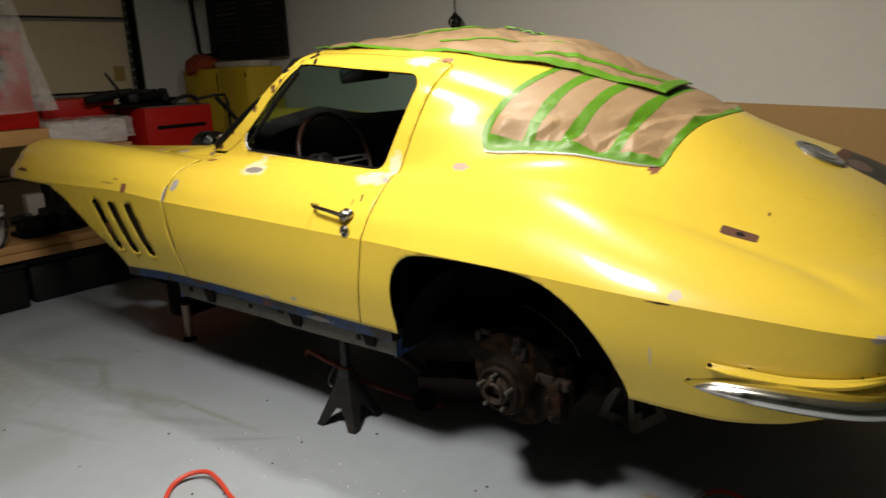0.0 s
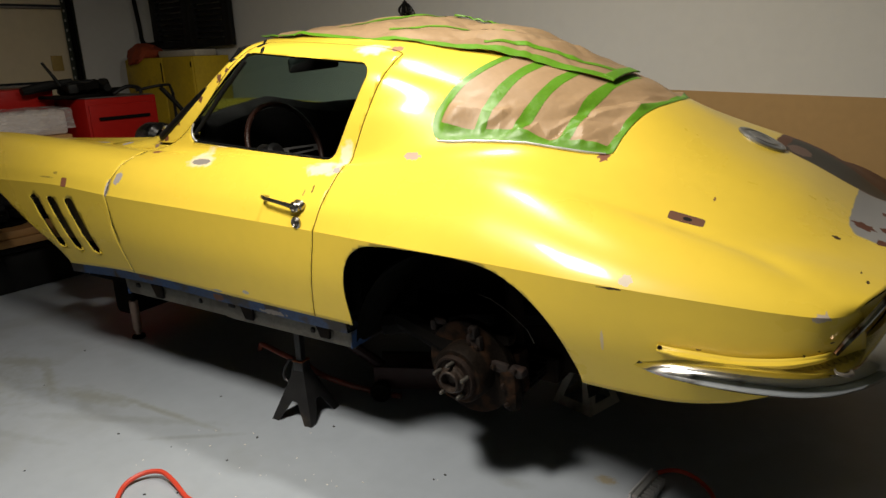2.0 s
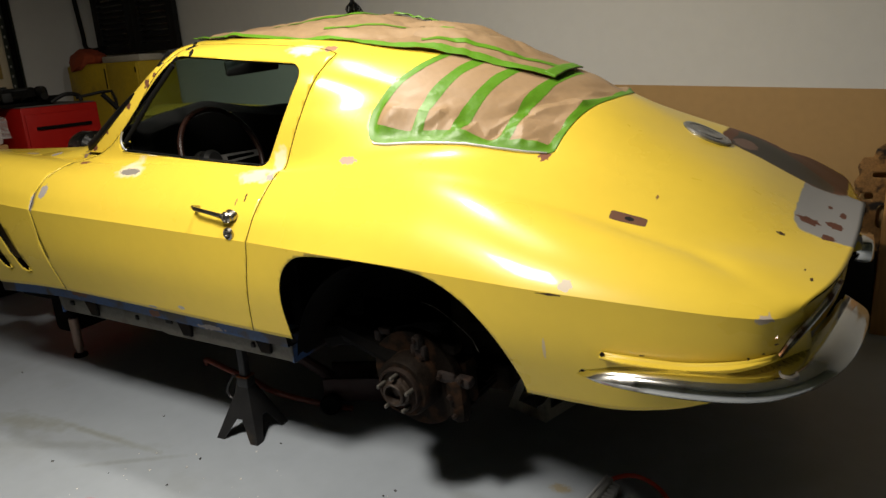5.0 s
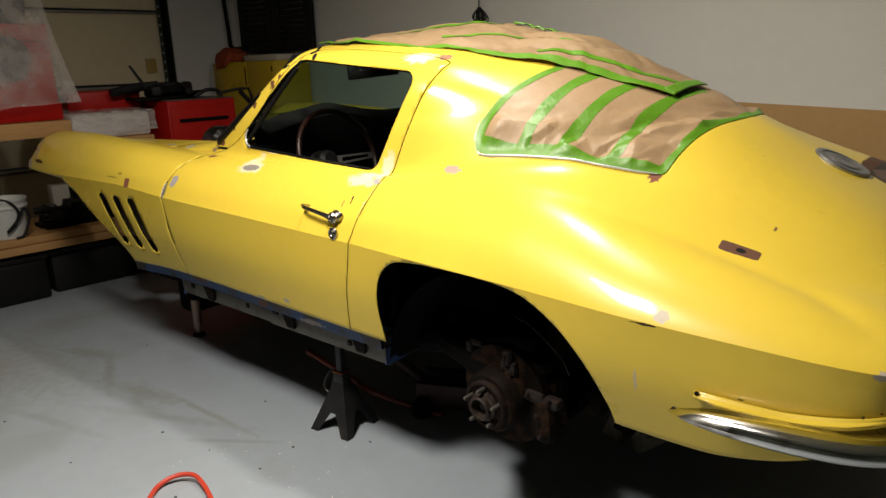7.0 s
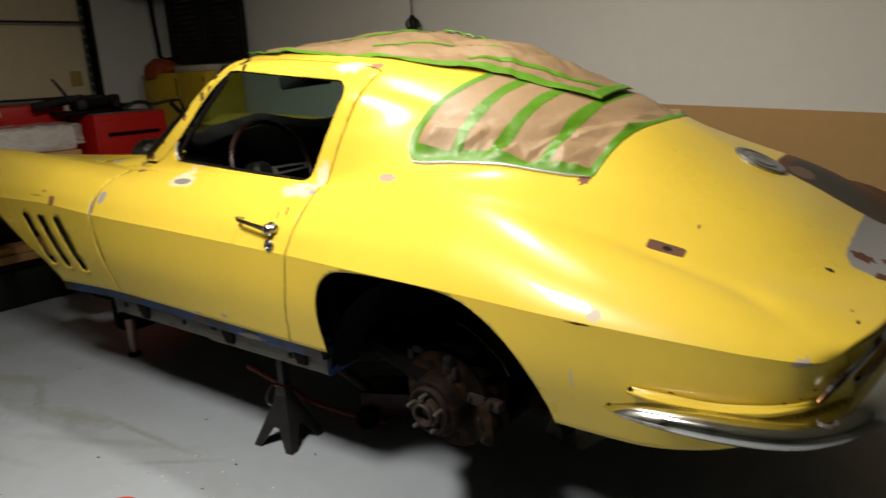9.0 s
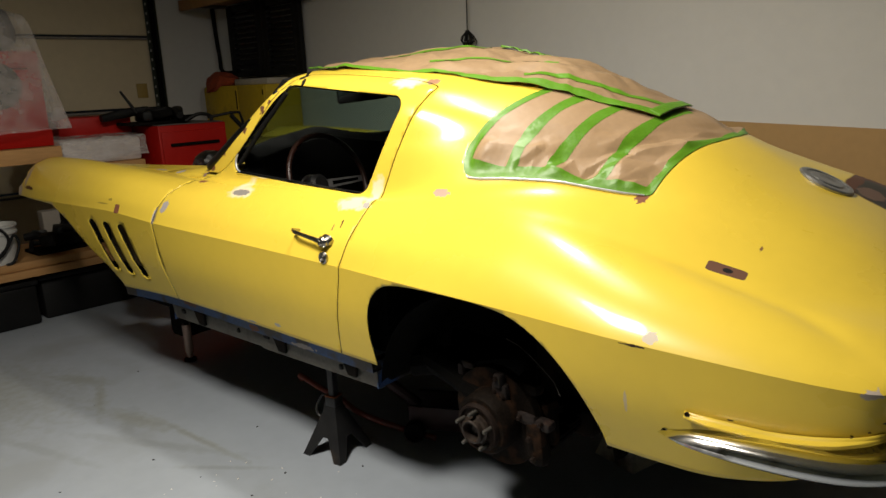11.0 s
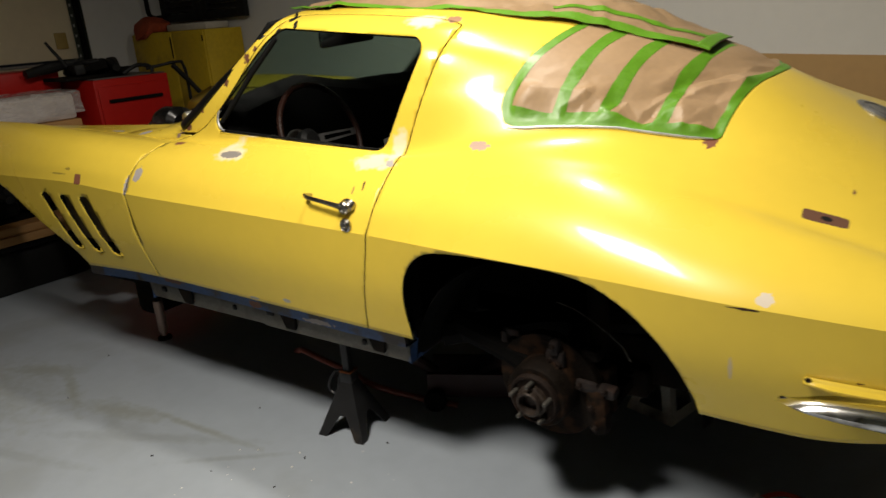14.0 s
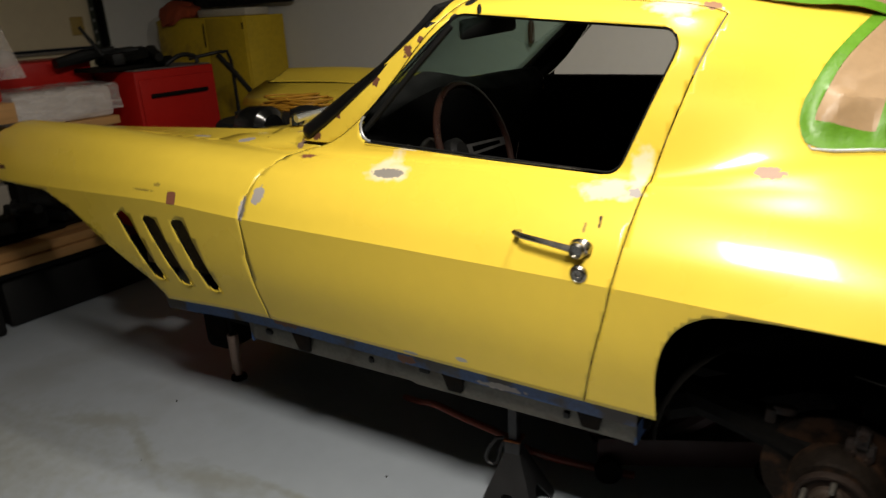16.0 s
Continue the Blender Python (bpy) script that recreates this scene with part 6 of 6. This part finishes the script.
for k in range(4):
    z = 0.0 + 0.59 * k + (0.012 if k else 0)
    bm = boxed(-0.06, -0.015, -5.38, -0.62, z, min(2.19, 0.59 * (k + 1) - 0.008), 0.006)
    bmesh.ops.transform(bm, matrix=ROOM, verts=bm.verts)
    sec = part("door_section", bm, DOORWHITE, gdoor, "", 30)
    bm = boxed(-0.0148, 0.012, -5.38, -0.62, z + 0.555, min(2.188, z + 0.573), 0.003)
    bmesh.ops.transform(bm, matrix=ROOM, verts=bm.verts)
    part("stiffener", bm, STEEL, sec, "dark steel stiffener rail", 0)
GREEN_STEEL = material("greenish_galvanised", (0.055, 0.065, 0.05), 0.5, 0.5, vary=0.3, scale=10)
track = thing("door_track", "perforated steel door track beside the overhead door", "track", kind="structure")
bm = boxed(0.012, 0.02, -0.66, -0.57, 0.0, 2.3)
box(bm, 0.012, 0.05, -0.578, -0.57, 0.0, 2.3)
bmesh.ops.transform(bm, matrix=ROOM, verts=bm.verts)
part("angle_iron", bm, GREEN_STEEL, track, "", 0)
bm = bmesh.new()
tube(bm, [(0.06, -0.62, 0.0), (0.06, -0.62, 2.3)], 0.022, 8)
bmesh.ops.transform(bm, matrix=ROOM, verts=bm.verts)
part("roller_track", bm, NEAR_BLACK, track)
for k in range(18):
    z = 0.9 + 0.075 * k
    bm = boxed(0.0205, 0.0225, -0.652, -0.640, z, z + 0.02, 0.002)
    bmesh.ops.transform(bm, matrix=ROOM, verts=bm.verts)
    part("slot", bm, material("pale_slot", (0.4, 0.4, 0.36), 0.7) if k == 0 else bpy.data.materials["pale_slot"], track, "pale slot in the track", 0)
bm = boxed(-0.014, 0.0, -0.80, -0.71, 1.27, 1.39, 0.004)
bmesh.ops.transform(bm, matrix=ROOM, verts=bm.verts)
tagged(part("door_label", bm, material("yellowed_label", (0.40, 0.28, 0.08), 0.6), None), "yellowed warning label on the garage door", "label", kind="structure")

# ---- workbench and cabinets by the overhead door ----
bench = thing("workbench", "raw pine workbench with a low shelf", "workbench", (-3.25, -0.42, 0), SKEW)
part("front_beam", boxed(-0.04, 0.0, -1.6, 0.0, 0.945, 1.032, 0.004), LUMBER, bench)
part("top", boxed(-0.62, -0.041, -1.6, 0.0, 1.012, 1.03, 0.002), LUMBER, bench)
part("back_beam", boxed(-0.66, -0.621, -1.6, 0.0, 0.945, 1.032, 0.004), LUMBER, bench)
part("shelf_beam", boxed(-0.04, 0.0, -1.6, 0.32, 0.300, 0.345, 0.004), LUMBER, bench)
part("shelf_beam", boxed(-0.10, -0.02, -1.6, 0.32, 0.347, 0.390, 0.004), LUMBER, bench)
part("shelf", boxed(-0.62, -0.101, -1.6, 0.32, 0.37, 0.388, 0.002), LUMBER, bench)
for y in (-1.56, -0.95):
    part("leg", boxed(-0.08, -0.042, y, y + 0.085, 0.0, 0.945, 0.004), LUMBER, bench)
    part("leg", boxed(-0.62, -0.58, y, y + 0.085, 0.0, 0.945, 0.004), LUMBER, bench)
toolbox = thing("toolbox", "red steel toolbox on the workbench", "toolbox", (-3.55, -0.40, 1.032), SKEW)
part("body", boxed(-0.2, 0.16, -0.75, 0.0, 0.0, 0.44, 0.008), RED, toolbox)
part("lid", boxed(-0.2, 0.165, -0.75, 0.0, 0.443, 0.54, 0.012), RED, toolbox)
part("lower_drawer", boxed(0.161, 0.20, -0.75, 0.0, 0.0, 0.10, 0.006), RED, toolbox)
part("motor", lathe(bmesh.new(), [(0.16, 0.12), (0.17, 0.13), (0.195, 0.12), (0.215, 0.08), (0.22, 0.03)], (0, -0.24, 0.35), "x", 24), BLACK, toolbox, "dark round motor on the front")
grinder = part("bench_machine", lathe(bmesh.new(), [(0, 0.08), (0.05, 0.15), (0.12, 0.16), (0.22, 0.13), (0.26, 0.06)], (0, 0, 0), "z", 24), BLACK, None)
grinder.matrix_world = pose(-3.54, -0.62, 1.573)
tagged(grinder, "dark machine under plastic on the toolbox", "machine")

PLASTIC = bpy.data.materials.new("clear_plastic_film")
PLASTIC.use_nodes = True
nt = PLASTIC.node_tree
film_b = nt.nodes["Principled BSDF"]
film_b.inputs["Base Color"].default_value, film_b.inputs["Roughness"].default_value = (0.72, 0.67, 0.64, 1), 0.2
folds = nt.nodes.new("ShaderNodeTexNoise")
folds.inputs["Scale"].default_value, folds.inputs["Detail"].default_value = 7, 3
ramp = nt.nodes.new("ShaderNodeMapRange")
ramp.inputs[1].default_value, ramp.inputs[2].default_value, ramp.inputs[3].default_value, ramp.inputs[4].default_value = 0.3, 0.7, 0.16, 0.46
nt.links.new(folds.outputs[0], ramp.inputs[0])
nt.links.new(ramp.outputs[0], film_b.inputs["Alpha"])


def draped(name, x0, x1, y0, y1, z0, z1, sag, label, peak=0.0, mat=None):
    """A film hanging over a box: a folded skirt round a crumpled top."""
    n, rows = 64, 16
    bm, rings = bmesh.new(), []
    cx, cy = (x0 + x1) / 2, (y0 + y1) / 2
    for j in range(rows + 1):
        t = j / rows
        ring = []
        for i in range(n):
            a = 2 * math.pi * i / n
            c, s = math.cos(a), math.sin(a)
            k = 1 / max(abs(c), abs(s)) ** 0.85
            if t < 0.6:
                z, f = z0 + (z1 - z0) * t / 0.6, 1.0 + 0.05 * (1 - t / 0.6) * math.sin(9 * a) + 0.02 * noise.noise((3 * c, 3 * s, 5 * t))
            else:
                f = max(0.02, 1 - (t - 0.6) / 0.4) ** 0.8
                z = z1 + peak * (1 - f) + 0.012 * noise.noise((9 * c * f, 9 * s * f, 2))
            if j == 0:
                z += sag * noise.noise((2.5 * c, 2.5 * s, 4)) * 2
            shrink = 1 - 0.42 * max(0.0, z - z0) if peak else 1
            ring.append(bm.verts.new((cx + (x1 - x0) / 2 * c * k * f * shrink, cy + (y1 - y0) / 2 * s * k * f * shrink, z)))
        rings.append(ring)
    for a, b in zip(rings, rings[1:]):
        for i in range(n):
            bm.faces.new((a[i], a[(i + 1) % n], b[(i + 1) % n], b[i]))
    bm.faces.new(rings[-1])
    ob = part(name, bm, mat or PLASTIC, None, "", 60)
    return tagged(ob, label, "plastic sheet")


draped("plastic_cover", -3.77, -3.25, -1.22, -0.33, 1.12, 1.76, 0.02, "clear plastic film draped over the red toolbox", 0.10)
side_table = thing("side_table", "low wooden stand beside the workbench", "table", (-3.30, -0.15, 0), SKEW)
part("top", boxed(-0.45, 0.0, -0.22, 0.24, 0.86, 0.90, 0.004), LUMBER, side_table)
# Legs made near-black because the space below the stand is in shade.
for x in (-0.42, -0.33):
    for y in (-0.20, 0.18):
        part("leg", boxed(x, x + 0.04, y, y + 0.04, 0.0, 0.86, 0.003), NEAR_BLACK, side_table, "leg blackened for the shade under the stand")
carton = part("carton", boxed(-0.42, -0.02, -0.24, 0.23, 0.0, 0.145, 0.02), material("grey_card", (0.56, 0.50, 0.47), 0.8), None)
carton.matrix_world = pose(-3.31, -0.14, 0.90, 0, 0, SKEW)
tagged(carton, "pale flat carton under plastic film on the stand", "box")
draped("plastic_wrap", -3.75, -3.27, -0.43, 0.12, 0.93, 1.062, 0.012, "milky plastic film wrapped over a flat carton")

chest = thing("tool_chest", "red rolling tool chest with a dark handle", "tool chest", (-3.20, 0.40, 0), SKEW)
part("body", boxed(-0.55, 0.0, -0.235, 0.24, 0.08, 1.10, 0.008), RED, chest)
part("drawer_front", boxed(0.0, 0.012, -0.22, 0.225, 0.62, 1.06, 0.005), RED, chest)
part("drawer_front", boxed(0.0, 0.012, -0.22, 0.225, 0.12, 0.60, 0.005), RED, chest)
part("handle", boxed(0.012, 0.028, -0.17, 0.17, 0.965, 0.985, 0.004), NEAR_BLACK, chest, "dark drawer pull")
part("handle", boxed(0.012, 0.028, -0.17, 0.17, 0.50, 0.52, 0.004), NEAR_BLACK, chest, "dark drawer pull")
part("top_mat", boxed(-0.54, -0.01, -0.225, 0.23, 1.101, 1.106, 0.002), material("grey_mat", (0.10, 0.085, 0.08), 0.7), chest, "grey mat")
for x in (-0.5, -0.05):
    for y in (-0.19, 0.19):
        part("caster", lathe(bmesh.new(), [(-0.015, 0.035), (-0.01, 0.04), (0.01, 0.04), (0.015, 0.035)], (x, y, 0.04), "y", 16), BLACK, chest)
low_red = part("red_tray", boxed(-0.4, 0.0, -0.22, 0.22, 0.0, 0.172, 0.01), RED, None)
low_red.matrix_world = pose(-3.60, -0.05, 1.002, 0, 0, SKEW - 8)
tagged(low_red, "flat red metal tray behind the chest", "tray")
tray_rack = part("tray_rack", boxed(-0.38, -0.02, -0.2, 0.2, 0.0, 1.0, 0.01), NEAR_BLACK, None)
tray_rack.matrix_world = pose(-3.62, -0.06, 0, 0, 0, SKEW - 8)
tagged(tray_rack, "dark steel rack behind the tool chest", "rack")


def clutter(name, at, size, seed, label, mat=None):
    """A lumpy heap of parts: several bars and blocks thrown together in one thing."""
    rnd = random.Random(seed)
    heap = thing(name, label, "tools", at)
    for k in range(15):
        w, d, h = (size[i] * rnd.uniform(0.15, 0.42) for i in range(3))
        m = pose(rnd.uniform(-0.35, 0.35) * size[0], rnd.uniform(-0.38, 0.38) * size[1], h * 0.5 + 0.012 + rnd.uniform(0, 0.25) * size[2], rnd.uniform(-12, 12), rnd.uniform(-12, 12), rnd.uniform(0, 180))
        bm = bmesh.new()
        if k % 3 == 0:
            tube(bm, [m @ Vector((-w, 0, 0)), m @ Vector((0, d * 0.3, h * 0.2)), m @ Vector((w, 0, 0.1 * h))], [0.35 * h, 0.45 * h, 0.3 * h], 10)
        else:
            box(bm, -w / 2, w / 2, -d / 2, d / 2, -h / 2, h / 2, 0.15 * min(w, d, h), m)
        part("piece", bm, mat or (BLACK, NEAR_BLACK, BLACK)[k % 3], heap)
    part("base_piece", boxed(-0.35 * size[0], 0.35 * size[0], -0.4 * size[1], 0.4 * size[1], 0.0, 0.02, 0.006), NEAR_BLACK, heap)
    return heap


heap = clutter("power_tool_heap", (-3.42, 0.24, 1.107), (0.36, 0.46, 0.17), 3, "black power tools heaped on the red chest")
part("antenna", tubed([(0.05, -0.12, 0.08), (0.03, -0.20, 0.22)], [0.012, 0.008], 8), BLACK, heap)
cord("chest_cord", [(-3.21, 0.36, 1.12), (-3.19, 0.44, 1.16), (-3.18, 0.52, 1.15), (-3.17, 0.53, 1.115)], 0.012, BLACK, "black tool cord hanging over the chest", "cord")
rack = thing("folding_frame", "black tubular folding frame beside the tool chest", "frame", (-3.20, 0.70, 0))
part("rail", tubed([(-0.1, -0.12, 1.13), (0.0, 0.0, 1.155), (0.0, 0.07, 1.155), (0.0, 0.09, 1.10), (0.0, 0.10, 0.3), (0.0, 0.10, 0.0)], 0.010, 8), BLACK, rack)
part("rail", tubed([(0.0, 0.0, 1.14), (0.02, 0.09, 1.03), (0.05, 0.17, 0.91), (0.05, 0.2, 0.0)], 0.016, 8), BLACK, rack)
clutter("shelf_clutter", (-3.50, -0.42, 0.389), (0.30, 0.44, 0.22), 8, "dark tools piled on the low bench shelf")
clutter("shelf_clutter", (-3.52, -0.10, 0.389), (0.28, 0.36, 0.26), 14, "dark machine parts piled on the low bench shelf")
pail = thing("pail", "tall dull green pail standing behind the white bucket", "pail", (-3.60, -0.86, 0.389))
part("body", lathe(bmesh.new(), [(0.0, 0.10), (0.42, 0.12), (0.425, 0.126), (0.44, 0.126), (0.441, 0.115), (0.03, 0.095)], (0, 0, 0), "z", 36), material("dull_green_plastic", (0.16, 0.18, 0.12), 0.5, vary=0.1, scale=6), pail)
# Pale box added in place of the pale panel behind the shelf.
back_box = part("pale_backing", boxed(-0.05, 0.05, -0.30, 0.30, 0.0, 0.21, 0.006), material("pale_panel", (0.27, 0.24, 0.20), 0.85, vary=0.1, scale=6), None)
back_box.matrix_world = pose(-3.74, -0.12, 0.389, 0, 0, SKEW)
tagged(back_box, "pale box in place of the panel behind the shelf tools", "box")
# Unseen black boxes added to fill the shaded space under the bench.
for y in (-1.02, -0.22):
    dark_box = thing("shade_box", "added black box filling the shade under the workbench", "bin", (-3.58, y, 0.0), SKEW, "bins under the bench")
    part("body", boxed(-0.23, 0.23, -0.38, 0.38, 0.0, 0.24, 0.02), BLACK, dark_box)
    part("lid", boxed(-0.24, 0.24, -0.39, 0.39, 0.241, 0.272, 0.01), BLACK, dark_box)
BUCKETW = material("white_bucket_plastic", (0.55, 0.55, 0.52), 0.45, vary=0.06, scale=6)
bucket = thing("bucket", "white plastic bucket on the low bench shelf", "bucket", (-3.42, -0.80, 0.389))
part("body", lathe(bmesh.new(), [(0.0, 0.095), (0.21, 0.115), (0.212, 0.122), (0.225, 0.122), (0.226, 0.112), (0.02, 0.09)], (0, 0, 0), "z", 36), BUCKETW, bucket)
part("rim", lathe(bmesh.new(), [(0.17, 0.117), (0.175, 0.121), (0.185, 0.121), (0.19, 0.118)], (0, 0, 0), "z", 36), BUCKETW, bucket)
cord("slung_cord", [(-3.32, -0.84, 0.62), (-3.295, -0.80, 0.60), (-3.285, -0.77, 0.54), (-3.29, -0.80, 0.47), (-3.29, -0.84, 0.44), (-3.285, -0.78, 0.50), (-3.285, -0.74, 0.56), (-3.29, -0.72, 0.50), (-3.29, -0.76, 0.41), (-3.30, -0.80, 0.395)], 0.008, BLACK, "black cord slung over the white bucket", "cord")

# ---- on the fenders ----
CORDY = material("yellow_cord", (0.50, 0.24, 0.02), 0.5, vary=0.15, scale=20)
coil = thing("cord_coil", "coiled yellow extension cord lying on the off-side valve cover", "cord", (-2.33, 0.36, 0.91))
rnd = random.Random(5)
for k in range(14):
    rx, ry, tip, spin = rnd.uniform(0.10, 0.20), rnd.uniform(0.05, 0.10), rnd.uniform(-0.018, 0.018), rnd.uniform(-0.3, 0.3)
    cx, cy = rnd.uniform(-0.03, 0.03), rnd.uniform(-0.015, 0.015)
    ringp = []
    for i in range(32):
        t = 2 * math.pi * i / 32
        a, b = rx * math.cos(t) + 0.012 * math.sin(3 * t + k), ry * math.sin(t)
        ringp.append((cx + a * math.cos(spin) - b * math.sin(spin), cy + a * math.sin(spin) + b * math.cos(spin), 0.008 + 0.0042 * k + tip * math.cos(t + k)))
    part("cord_turn", tubed(ringp + ringp[:1], 0.0048, 6), CORDY, coil)

# ---- crumbs on the floor ----
CRUMB = material("pale_paint_crumbs", (0.75, 0.73, 0.68), 0.6)
DIRTY = material("dark_crumbs", (0.03, 0.028, 0.025), 0.8)
rnd = random.Random(11)
for name, mat, count, cx, cy, sx, sy, size in (("paint_crumbs", CRUMB, 45, -0.62, -1.02, 0.22, 0.16, 0.0024), ("grit", DIRTY, 40, -1.0, -1.1, 1.2, 0.45, 0.003)):
    bm = bmesh.new()
    for k in range(count):
        x, y, r = rnd.gauss(cx, sx), rnd.gauss(cy, sy), size * rnd.uniform(0.5, 1.5)
        a = rnd.uniform(0, 3.14)
        box(bm, -r, r, -0.6 * r, 0.6 * r, 0, 0.7 * r, 0, pose(x, y, 0.0002, 0, 0, math.degrees(a)))
    tagged(part(name, bm, mat, None, "", 0), "pale paint crumbs scattered on the floor" if mat is CRUMB else "dark grit scattered on the floor", "debris", kind="stuff")
